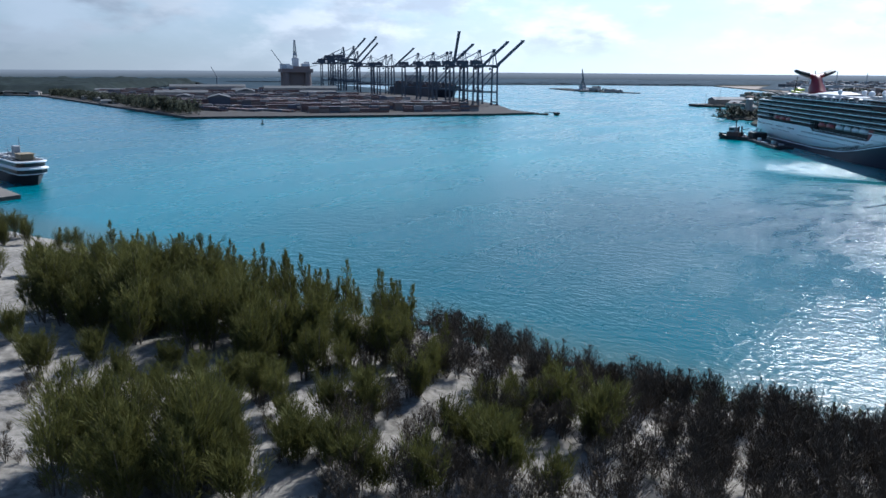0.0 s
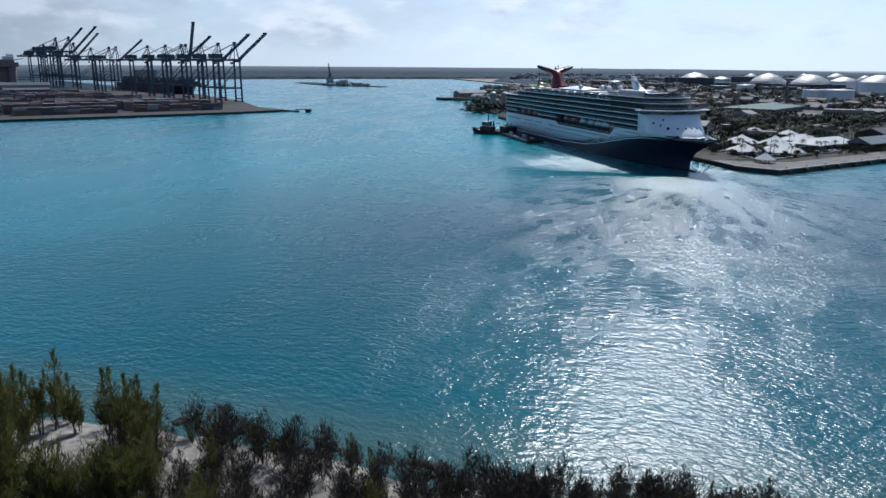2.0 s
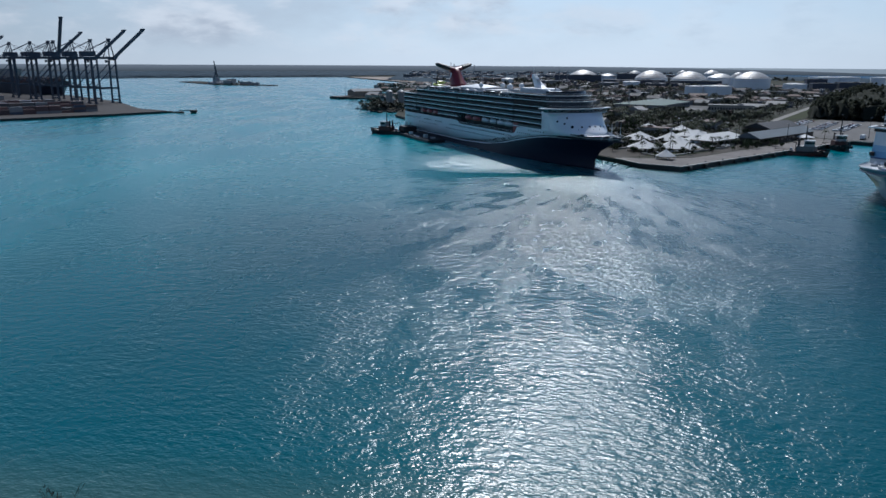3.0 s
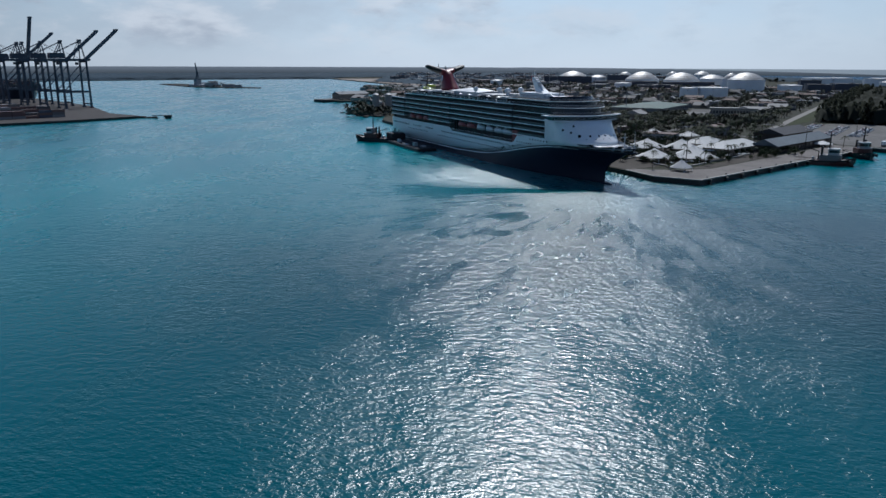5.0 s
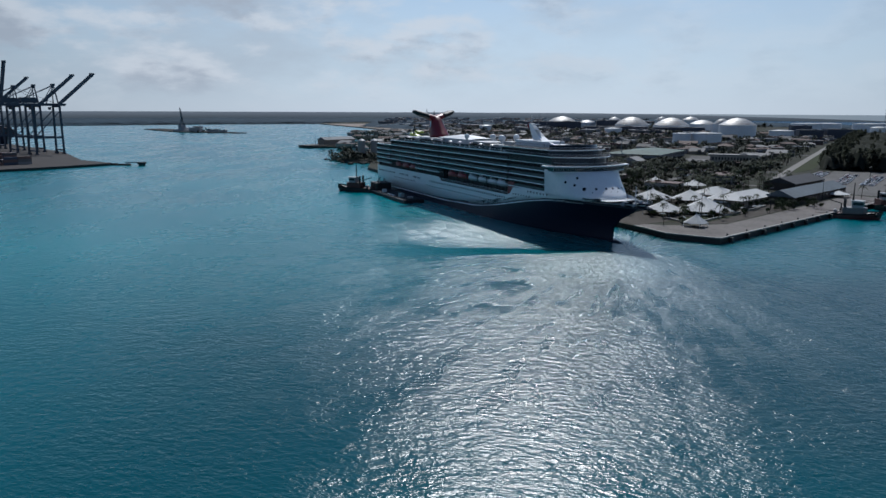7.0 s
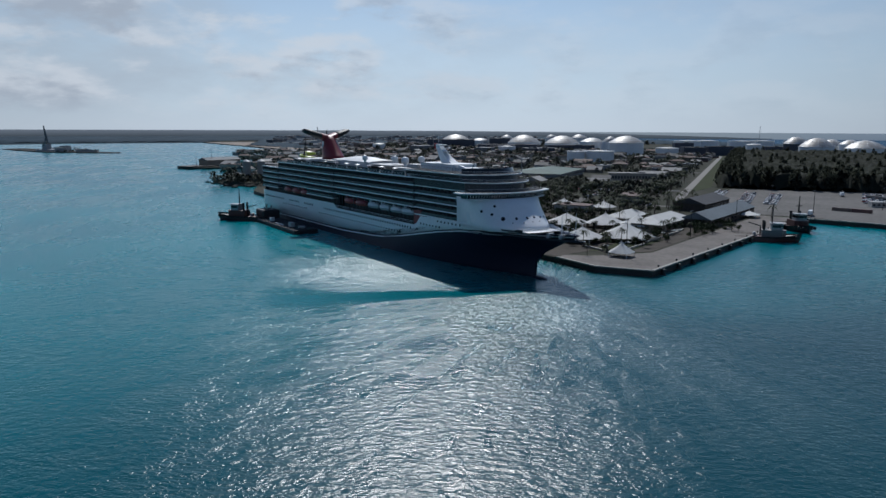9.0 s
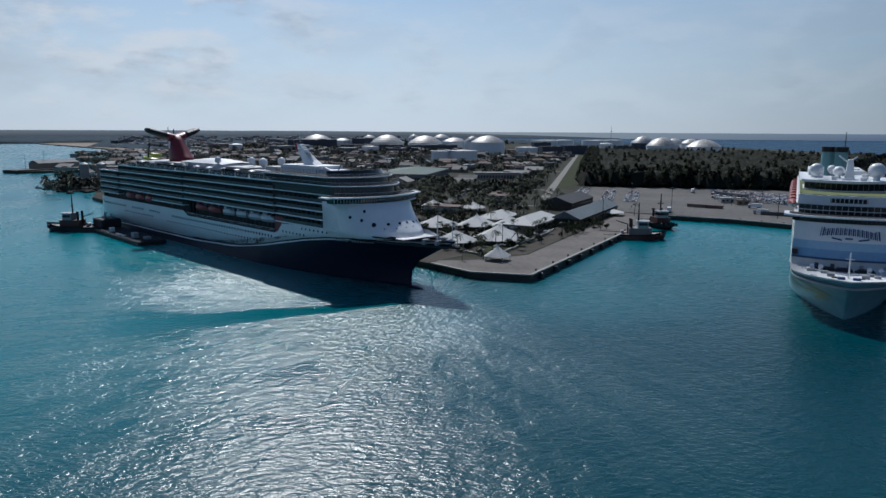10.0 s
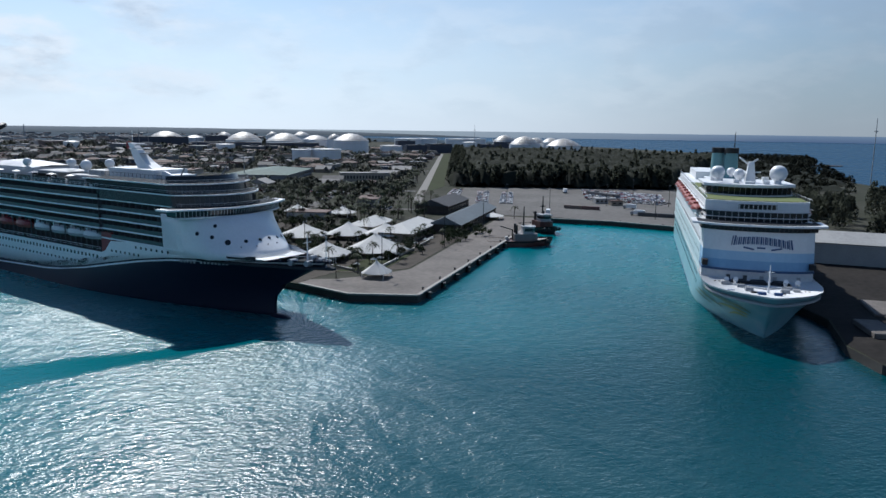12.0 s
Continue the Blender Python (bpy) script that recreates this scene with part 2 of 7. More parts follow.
    l(calc("MULTIPLY_ADD", calc("MULTIPLY", wash, ruffle), 0.25, calc("MULTIPLY_ADD", calc("MULTIPLY", ruffle, span(reach, 60.0, 240.0, 1.36, 1.12)), 1.0, 0.23)), bump.inputs["Strength"])
    l(height, bump.inputs["Height"])
    for node in (bsdf, shine, edge):
        l(bump.outputs[0], node.inputs["Normal"])
    return m


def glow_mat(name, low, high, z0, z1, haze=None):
    """Far distance: self-lit colour with haze painted in, from low at height z0 to high at z1, with faint streaks."""
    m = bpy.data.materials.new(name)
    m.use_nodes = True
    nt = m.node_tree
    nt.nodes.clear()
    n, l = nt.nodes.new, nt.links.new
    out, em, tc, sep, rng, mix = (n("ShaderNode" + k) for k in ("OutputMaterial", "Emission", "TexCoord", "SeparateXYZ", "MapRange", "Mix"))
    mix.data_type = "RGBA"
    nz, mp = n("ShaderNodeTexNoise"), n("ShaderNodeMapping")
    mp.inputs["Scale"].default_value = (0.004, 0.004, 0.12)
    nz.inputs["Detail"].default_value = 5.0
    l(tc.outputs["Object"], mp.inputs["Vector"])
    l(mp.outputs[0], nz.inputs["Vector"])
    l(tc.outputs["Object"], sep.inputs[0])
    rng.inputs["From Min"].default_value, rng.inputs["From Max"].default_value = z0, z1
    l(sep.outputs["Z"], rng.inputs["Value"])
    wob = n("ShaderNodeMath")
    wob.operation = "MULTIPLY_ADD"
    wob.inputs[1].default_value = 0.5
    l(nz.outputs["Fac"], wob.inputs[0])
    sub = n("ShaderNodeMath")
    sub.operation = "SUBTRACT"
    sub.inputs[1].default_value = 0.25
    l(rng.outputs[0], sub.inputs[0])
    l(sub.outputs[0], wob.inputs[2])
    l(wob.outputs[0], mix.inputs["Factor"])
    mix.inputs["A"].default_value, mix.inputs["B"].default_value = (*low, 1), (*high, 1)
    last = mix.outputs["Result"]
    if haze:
        # painted haze, paler towards the sun's side
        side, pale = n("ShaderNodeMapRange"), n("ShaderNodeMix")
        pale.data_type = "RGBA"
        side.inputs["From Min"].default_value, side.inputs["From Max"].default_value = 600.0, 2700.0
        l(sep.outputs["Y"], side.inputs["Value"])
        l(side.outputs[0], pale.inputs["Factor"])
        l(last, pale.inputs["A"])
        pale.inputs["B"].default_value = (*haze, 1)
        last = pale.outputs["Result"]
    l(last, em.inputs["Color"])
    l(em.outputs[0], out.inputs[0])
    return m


WHITE = mat("white_ship_paint", (0.702, 0.711, 0.72), 0.4, scale=0.15, dark=(0.558, 0.567, 0.567), amount=0.5)
NAVY = mat("navy_hull_paint", (0.005, 0.007, 0.022), 0.42, scale=0.1, dark=(0.01, 0.012, 0.03), amount=0.5)
GLASS = mat("dark_ship_glass", (0.012, 0.016, 0.02), 0.12, scale=0.4, amount=0.4)
CONCRETE = mat("quay_concrete", (0.155, 0.140, 0.128), 0.85, scale=0.06, dark=(0.082, 0.074, 0.068), amount=0.8, bump=0.02, bump_scale=2.0, spec=0.15)
DARKWALL = mat("wet_quay_wall", (0.036, 0.034, 0.031), 0.8, scale=0.3, dark=(0.016, 0.016, 0.015), amount=0.8, bump=0.1, bump_scale=1.0)
SAND = mat("pale_dune_sand", (0.245, 0.224, 0.194), 0.95, scale=0.05, dark=(0.05, 0.043, 0.032), amount=0.95, bump=0.45, bump_scale=0.6, grain=0.7)
SCRUB = mat("scrub_ground", (0.036, 0.040, 0.028), 0.95, scale=0.012, dark=(0.075, 0.070, 0.062), amount=0.8, bump=1.0, bump_scale=0.05, grain=0.08, spec=0.05)
YARD = mat("terminal_yard", (0.066, 0.062, 0.060), 0.9, scale=0.01, dark=(0.05, 0.042, 0.038), amount=0.8, grain=0.15, spec=0.1)
ASPHALT = mat("worn_asphalt", (0.16, 0.155, 0.15), 0.9, scale=0.02, dark=(0.09, 0.088, 0.085), amount=0.9, grain=0.4, spec=0.1)
ROCK = mat("shore_rock", (0.036, 0.034, 0.031), 0.9, spec=0.1, scale=0.5, dark=(0.018, 0.017, 0.015), amount=0.9, bump=0.2)
STEEL = mat("dark_blue_steel", (0.035, 0.055, 0.085), 0.5, scale=0.1, dark=(0.06, 0.05, 0.05), amount=0.5)


# ---- mesh helpers ----
def part(name, bm, material, parent=None, label="", smooth=False):
    me = bpy.data.meshes.new(name)
    bm.to_mesh(me)
    bm.free()
    if smooth:
        me.shade_smooth()
    ob = new(name, me)
    for one in material if isinstance(material, (list, tuple)) else (material,):
        me.materials.append(one)
    if parent is not None:
        ob.parent = parent
    if label:
        ob["label"] = label
    return ob


def thing(name, m, label, category, group="", kind=""):
    ob = new(name)
    ob.empty_display_size = 0.5
    ob.matrix_world = m
    return tagged(ob, label, category, group, kind)


def structure(ob, label, category="ground"):
    return tagged(ob, label, category, kind="structure")


def box(bm, cx, cy, cz, sx, sy, sz, rz=0.0, bevel=0.0, index=0):
    """A box centred at cx, cy with its foot at cz."""
    r = bmesh.ops.create_cube(bm, size=1, matrix=pose(cx, cy, cz + sz / 2, 0, 0, rz) @ Matrix.Diagonal((sx, sy, sz, 1)))
    if bevel:
        edges = {e for v in r["verts"] for e in v.link_edges}
        r = bmesh.ops.bevel(bm, geom=list(edges), offset=bevel, segments=1, affect="EDGES")
    if index:
        for f in {f for v in r["verts"] for f in v.link_faces}:
            f.material_index = index
    return bm


def one_box(*a, **k):
    return box(bmesh.new(), *a, **k)


def rod(bm, a, b, r0, r1=None, sides=6):
    a, b = Vector(a), Vector(b)
    d = b - a
    m = Matrix.Translation((a + b) / 2) @ d.to_track_quat("Z", "Y").to_matrix().to_4x4()
    bmesh.ops.create_cone(bm, cap_ends=True, segments=sides, radius1=r0, radius2=r0 if r1 is None else r1, depth=d.length, matrix=m)
    return bm


def beam(bm, a, b, w, h):
    """A square beam from a to b."""
    a, b = Vector(a), Vector(b)
    d = b - a
    m = Matrix.Translation((a + b) / 2) @ d.to_track_quat("X", "Z").to_matrix().to_4x4() @ Matrix.Diagonal((d.length, w, h, 1))
    bmesh.ops.create_cube(bm, size=1, matrix=m)
    return bm


def ball(bm, x, y, z, r, squash=1.0, seg=12):
    bmesh.ops.create_uvsphere(bm, u_segments=seg, v_segments=max(6, seg // 2), radius=r, matrix=Matrix.Translation((x, y, z)) @ Matrix.Diagonal((1, 1, squash, 1)))
    return bm


def slab(bm, outline, z0, z1, top=0, side=0):
    """A flat-topped block over an outline of x, y."""
    lo = [bm.verts.new((x, y, z0)) for x, y in outline]
    hi = [bm.verts.new((x, y, z1)) for x, y in outline]
    f = bm.faces.new(hi)
    f.normal_update()
    if f.normal.z < 0:
        f.normal_flip()
    f.material_index = top
    n = len(lo)
    for k in range(n):
        g = bm.faces.new((lo[k], lo[(k + 1) % n], hi[(k + 1) % n], hi[k]))
        g.material_index = side
    return bm


def loft(bm, rings, closed=False, caps=True, index=0):
    """Skin over rings of points of equal count."""
    vs = [[bm.verts.new(p) for p in ring] for ring in rings]
    n = len(rings[0])
    for a, b in zip(vs, vs[1:]):
        for k in range(n if closed else n - 1):
            f = bm.faces.new((a[k], a[(k + 1) % n], b[(k + 1) % n], b[k]))
            f.material_index = index
    if caps and closed:
        for ring in (vs[0], vs[-1]):
            f = bm.faces.new(ring)
            f.material_index = index
    return vs

# ---- water and distance ----
def grid_sheet(name, x0, x1, y0, y1, nx, ny, height, material):
    xs, ys = np.linspace(x0, x1, nx), np.linspace(y0, y1, ny)
    verts = [(x, y, height(x, y)) for y in ys for x in xs]
    faces = [(j * nx + i, j * nx + i + 1, (j + 1) * nx + i + 1, (j + 1) * nx + i) for j in range(ny - 1) for i in range(nx - 1)]
    me = bpy.data.meshes.new(name)
    me.from_pydata(verts, [], faces)
    me.shade_smooth()
    me.materials.append(material)
    return new(name, me)


water = grid_sheet("water", -5200, 5400, -5000, 5400, 5, 5, lambda x, y: 0.0, water_material())
structure(water, "turquoise harbour water with wind ripples", "water")


def ring_backdrop(name, a0, a1, radius, top, material, label, taper=0.0):
    bm = bmesh.new()
    cols = []
    steps = int(abs(a1 - a0) / 1.5) + 1
    for k in range(steps + 1):
        a = radians(a0 + (a1 - a0) * k / steps)
        x, y = 60 + radius * math.sin(a), 120 + radius * math.cos(a)
        h = top if not taper else top - (top - 4) * max(0.0, 1 - (a1 - math.degrees(a)) / taper) ** 1.6
        cols.append([(x, y, -2), (x, y, h * 0.5), (x, y, h + 1.2 * noise.noise((a * 40, 0, 0)))])
    loft(bm, cols)
    return structure(part(name, bm, material), label, "backdrop")


# Backdrop rings glow, with the haze of distance in their colours.
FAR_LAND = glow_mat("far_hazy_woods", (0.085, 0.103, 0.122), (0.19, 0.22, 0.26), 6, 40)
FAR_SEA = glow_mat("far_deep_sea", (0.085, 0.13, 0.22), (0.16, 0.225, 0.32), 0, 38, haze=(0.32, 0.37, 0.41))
SPIT = mat("brown_reef_rock", (0.10, 0.075, 0.06), 0.9, scale=0.05, amount=0.8, spec=0.1)
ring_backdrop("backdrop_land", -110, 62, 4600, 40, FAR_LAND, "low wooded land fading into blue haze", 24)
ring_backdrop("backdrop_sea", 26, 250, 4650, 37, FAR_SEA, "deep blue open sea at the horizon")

# ---- land ----
def land(name, outline, z, materials, label, z0=-2.0, category="ground"):
    return structure(part(name, slab(bmesh.new(), outline, z0, z, 0, 1), materials), label, category)


TERMINAL = [(-285, 817), (-122, 858), (54, 915), (116, 944), (120, 950), (95, 1010), (85, 1190), (30, 1420), (-150, 1980), (-330, 2500), (-900, 3000), (-1900, 3000), (-1900, 1900), (-808, 1420), (-764, 1405), (-468, 1042)]
land("ground_terminal", TERMINAL, 2.4, (YARD, DARKWALL), "brown gravel container yard ringed by a low quay wall")
TOWN = [(305, 344.5), (525, 391), (534, 351), (531, 300), (420, 255), (368, 240), (345, 226), (318, 221), (305, 213), (250, 120), (240, -500), (700, -500), (850, 60), (959, 199), (1035, 228), (1170, 268), (1192, 302), (1400, 343), (1500, 354), (2000, 560), (2400, 1000), (2700, 1800), (3000, 2500), (4300, 3600), (4300, 4300), (2200, 4300), (1039, 2848), (985, 2400), (890, 1854), (820, 1500), (600, 1290), (505, 1262), (405, 1205), (412, 1180), (500, 1150), (470, 1000), (352, 930), (345, 915), (369, 856), (330, 780), (318, 700), (298, 389), (294.5, 365)]
land("ground_town", TOWN, 2.5, (SCRUB, DARKWALL), "flat scrubby harbour land with quay edges")
# Scrub of the far shores: the blue of distance haze is mixed into its colour.
HAZESCRUB = mat("far_shore_scrub", (0.036, 0.056, 0.072), 0.95, scale=0.003, dark=(0.020, 0.031, 0.040), amount=0.9, grain=0.03, spec=0.03)
land("ground_scrub_flats", [(-72, 1722), (-152, 1978), (-332, 2498), (-900, 2998), (-1898, 2998), (-1898, 1902), (-1000, 1510), (-720, 1690)], 2.9, (HAZESCRUB, DARKWALL), "dark scrub flats behind the container yard", 2.0)
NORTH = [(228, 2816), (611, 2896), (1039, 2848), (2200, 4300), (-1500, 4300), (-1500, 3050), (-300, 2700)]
land("ground_north_shore", NORTH, 1.6, (HAZESCRUB, DARKWALL), "low wooded far shore of the harbour")
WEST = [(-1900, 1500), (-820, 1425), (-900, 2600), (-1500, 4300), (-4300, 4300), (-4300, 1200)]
land("ground_west_shore", WEST, 1.5, (HAZESCRUB, DARKWALL), "low dark green wooded shore")

land("ground_spit", [(1500, 356), (1546, 350), (1540, 300), (1536, 250), (1516, 256), (1520, 310)], 1.2, (SPIT, DARKWALL), "thin brown rocky spit in the open sea")
land("ground_reef", [(1090, 236), (1160, 262), (1166, 256), (1100, 228)], 0.7, (SPIT, DARKWALL), "low brown reef along the coast")


def dune_height(x, y):
    # distance inland from the beach line
    s = shore(x)
    d = s - y
    k = min(1.0, max(0.0, d / 16.0))
    h = -1.2 + 3.4 * k + 2.4 * min(1.0, max(0.0, (d - 10) / 40.0))
    h += (1.3 * noise.noise((x / 17, y / 17, 1.0)) + 0.45 * noise.noise((x / 5, y / 5, 4.0))) * k
    return h


def shore(x):
    """y of the waterline of the dune, for x."""
    pts = ((-700, 420), (-300, 330), (-126, 236), (-39, 175), (-11, 159), (7, 147), (21, 136), (36, 123), (59, 111), (69, 101), (95, 70), (140, 10), (200, -80), (260, -300))
    for (xa, ya), (xb, yb) in zip(pts, pts[1:]):
        if xa <= x <= xb:
            return ya + (yb - ya) * (x - xa) / (xb - xa) + 1.5 * noise.noise((x / 6, 0, 0))
    return 420 if x < 0 else -300


dune = grid_sheet("ground_dune", -420, 260, -260, 400, 200, 190, dune_height, SAND)
structure(dune, "pale sandy dune sloping to a rocky waterline", "ground")

# ---- cruise ships ----
def boxes(name, items, material, parent=None, label=""):
    """Many boxes in one mesh: centre x, y, foot z, sizes x, y, z."""
    verts, faces = [], []
    for cx, cy, cz, sx, sy, sz in items:
        b = len(verts)
        for dz in (0, sz):
            for dx, dy in ((-1, -1), (1, -1), (1, 1), (-1, 1)):
                verts.append((cx + dx * sx / 2, cy + dy * sy / 2, cz + dz))
        faces += [tuple(b + i for i in q) for q in ((3, 2, 1, 0), (4, 5, 6, 7), (0, 1, 5, 4), (1, 2, 6, 5), (2, 3, 7, 6), (3, 0, 4, 7))]
    me = bpy.data.meshes.new(name)
    me.from_pydata(verts, [], faces)
    me.materials.append(material)
    ob = new(name, me)
    if parent is not None:
        ob.parent = parent
    if label:
        ob["label"] = label
    if len(items) > 60:
        ob["kind"] = "stuff"
    return ob


def shared(name, mesh, m, parent):
    """One more object on a mesh that is already there."""
    ob = new(name, mesh)
    ob.parent = parent
    ob.matrix_local = m
    return ob


def lerp_table(table):
    def f(x):
        if x <= table[0][0]:
            return table[0][1]
        for (a, va), (b, vb) in zip(table, table[1:]):
            if x <= b:
                return va + (vb - va) * (x - a) / (b - a)
        return table[-1][1]
    return f


def hull_breadth(s, k, entry, flare, fine=0.55):
    u = min(1.0, s / (entry * (1.0 + fine * (1 - k))))
    stern = 1.0 - 0.08 * max(0.0, (s - 0.95) / 0.05) ** 2
    return (1 - (1 - u) ** (1.7 + 0.6 * flare * k)) * stern


def hull_part(name, L, B, z_low, z_high, stem, parent, material, label, entry=0.24, flare=1.0, k_low=0.0, steps=5, start=0.0, close=True, fine=0.55):
    """Skin of a hull between two heights given along its length; x runs aft from the bow tip."""
    bm = bmesh.new()
    stations = [s for s in (0, 0.004, 0.012, 0.025, 0.045, 0.07, 0.1, 0.13, 0.16, 0.2, 0.25, 0.3, 0.312, 0.32, 0.36, 0.42, 0.5, 0.596, 0.612, 0.7, 0.8, 0.9, 0.95, 0.98, 1.0) if s >= start]
    rings = []
    for s in stations:
        ring = []
        for j in range(steps + 1):
            f = j / steps
            lo, hi = z_low(s * L), z_high(s * L)
            z = lo + (hi - lo) * f
            x0 = stem(z)
            k = k_low + (1 - k_low) * f
            ring.append((x0 + (L - x0) * s, B / 2 * hull_breadth(s, k, entry, flare, fine), z))
        rings.append([(x, y, z) for x, y, z in ring[::-1]] + [(x, -y, z) for x, y, z in ring])
    loft(bm, rings, caps=False)
    if close:
        bm.faces.new([bm.verts.new(p) for p in rings[-1]])
    bmesh.ops.remove_doubles(bm, verts=bm.verts[:], dist=0.02)
    bmesh.ops.recalc_face_normals(bm, faces=bm.faces[:])
    ob = part(name, bm, material, parent, label)
    ob.data.polygons.foreach_set("use_smooth", [abs(p.normal.x) < 0.97 for p in ob.data.polygons])
    return ob


def deck_outline(x_mid, sweep, half, x_aft, power=2.4, n=14):
    """Plan of a deck house with a rounded front."""
    front = [(x_mid + sweep * abs(t) ** power, half * t) for t in (k / n * 2 - 1 for k in range(n + 1))]
    return front + [(x_aft, half), (x_aft, -half)]


def house(name, parent, material, label, x_mid, sweep, half, x_aft, z0, z1, lean=0.0, grow=0.0, power=2.4):
    """A storey with a rounded front; lean: how far the front's top leans aft, grow: extra half-breadth at the top."""
    bm = bmesh.new()
    lo = [(x, y, z0) for x, y in deck_outline(x_mid, sweep, half, x_aft, power)]
    hi = [(x, y, z1) for x, y in deck_outline(x_mid + lean, sweep, half + grow, x_aft, power)]
    loft(bm, [lo, hi], closed=True)
    bmesh.ops.recalc_face_normals(bm, faces=bm.faces[:])
    return part(name, bm, material, parent, label)


DECKGREEN = mat("weathered_deck", (0.036, 0.040, 0.046), 0.85, scale=0.2, amount=0.7, spec=0.08)
BALCONY = mat("tinted_balcony_glass", (0.030, 0.036, 0.042), 0.2, scale=0.3, dark=(0.05, 0.058, 0.062), amount=0.5)
# CABIN is dark grey: shade inside the balconies is put into its colour.
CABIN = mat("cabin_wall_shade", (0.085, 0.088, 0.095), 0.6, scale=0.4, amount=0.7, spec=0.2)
RED = mat("dark_red_paint", (0.19, 0.012, 0.018), 0.4, scale=0.2, dark=(0.12, 0.008, 0.012), amount=0.5)
ORANGE = mat("lifeboat_orange", (0.24, 0.035, 0.022), 0.45, scale=0.3, amount=0.5)
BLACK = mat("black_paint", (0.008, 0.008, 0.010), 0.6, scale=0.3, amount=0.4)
GREY = mat("grey_paint", (0.30, 0.31, 0.32), 0.5, scale=0.3, amount=0.5)
LIME = mat("lime_plastic", (0.35, 0.42, 0.04), 0.35, scale=0.3, amount=0.4)
PALEGREY = mat("pale_grey_paint", (0.55, 0.56, 0.57), 0.5, scale=0.2, amount=0.5)
STRIPE = mat("white_stripe", (0.75, 0.76, 0.78), 0.4, scale=0.2, amount=0.3)


def dome_antenna(parent, x, y, z, r):
    d = part("antenna_dome", ball(bmesh.new(), x, y, z + r * 1.25, r, seg=20), WHITE, parent, "white round antenna dome", smooth=True)
    part("pedestal", rod(bmesh.new(), (x, y, z - 0.1), (x, y, z + r * 0.6), r * 0.45, r * 0.35, 10), WHITE, d)
    return d


def lifeboat_mesh(name, hull, top, length=10.5, width=3.6):
    bm = bmesh.new()
    rings = []
    for k in range(9):
        s = k / 8 * 2 - 1
        f = (1 - abs(s) ** 3.0)
        w, x = width / 2 * max(0.05, f), s * length / 2
        rings.append([(x, -w, 1.3), (x, -w * 0.75, 0.35), (x, 0, 0.15 + 0.5 * abs(s) ** 3), (x, w * 0.75, 0.35), (x, w, 1.3)])
    loft(bm, rings, index=0)
    rings = []
    for k in range(9):
        s = k / 8 * 2 - 1
        f = max(0.05, 1 - abs(s) ** 3.0)
        w, x, h = width / 2 * f * 0.97, s * length / 2, 1.3 + 1.6 * f ** 0.6
        rings.append([(x, -w, 1.3), (x, -w * 0.8, 1.3 + (h - 1.3) * 0.75), (x, 0, h), (x, w * 0.8, 1.3 + (h - 1.3) * 0.75), (x, w, 1.3)])
    loft(bm, rings, index=1)
    box(bm, 2.6, 0, 2.6, 1.6, 1.5, 0.8, index=1)
    bmesh.ops.recalc_face_normals(bm, faces=bm.faces[:])
    me = bpy.data.meshes.new(name)
    bm.to_mesh(me)
    bm.free()
    me.materials.append(hull)
    me.materials.append(top)
    return me


BLUE1 = mat("awning_blue", (0.05, 0.08, 0.16), 0.7, scale=0.4, amount=0.5)
lifeboat_locker = bpy.data.meshes.new("deck_locker")
lock = one_box(0, 0, 0, 1.4, 1.0, 1.1, bevel=0.08)
lock.to_mesh(lifeboat_locker)
lock.free()
lifeboat_locker.materials.append(PALEGREY)
SHIP = thing("cruise_ship", pose(266.5, 347, 0, 0, 0, 85.5), "white cruise ship with navy hull and winged red funnel", "cruise ship")
LEN, HALF = 288.0, 16.1
band = lerp_table([(0, 19.5), (20, 18.9), (31, 18.4), (44, 17.7), (57, 16.7), (70, 15.0), (86, 12.2), (105, 8.7), (117, 6.9), (130, 5.8), (165, 4.4), (290, 4.2)])
stem1 = lerp_table([(-3, 25), (2, 25.5), (7, 25), (10, 22), (13.5, 15), (17, 7.5), (19.6, 2.0), (24, 1.5)])
hull_part("hull", LEN, 32.2, lambda x: -3.0, band, stem1, SHIP, NAVY, "glossy navy blue hull", k_low=0.0)


def side_stripe(name, drop, width, out, material, label):
    """A painted line that follows the hull's top edge, a little below it."""
    rows = []
    for i in range(64):
        s = 0.003 + 0.88 * (i / 63) ** 1.5
        lo, hi = -3.0, band(s * LEN)
        a, b = lo + (hi - lo) * 0.8, hi
        pa = Vector((stem1(a) + (LEN - stem1(a)) * s, 16.1 * hull_breadth(s, 0.8, 0.24, 1.0), a))
        pb = Vector((stem1(b) + (LEN - stem1(b)) * s, 16.1 * hull_breadth(s, 1.0, 0.24, 1.0), b))
        pair = []
        for d in (drop, drop + width):
            p = pb
            for _ in range(6):
                p = pb.lerp(pa, min(1.4, max(0.0, (b - band(p.x) + d) / (b - a))))
            pair.append(p + Vector((-0.05, out, 0)))
        rows.append(pair)
    for s in (1, -1):
        bm = bmesh.new()
        loft(bm, [[Vector((p.x, p.y * s, p.z)) for p in row] for row in rows])
        part(name, bm, material, SHIP, label)


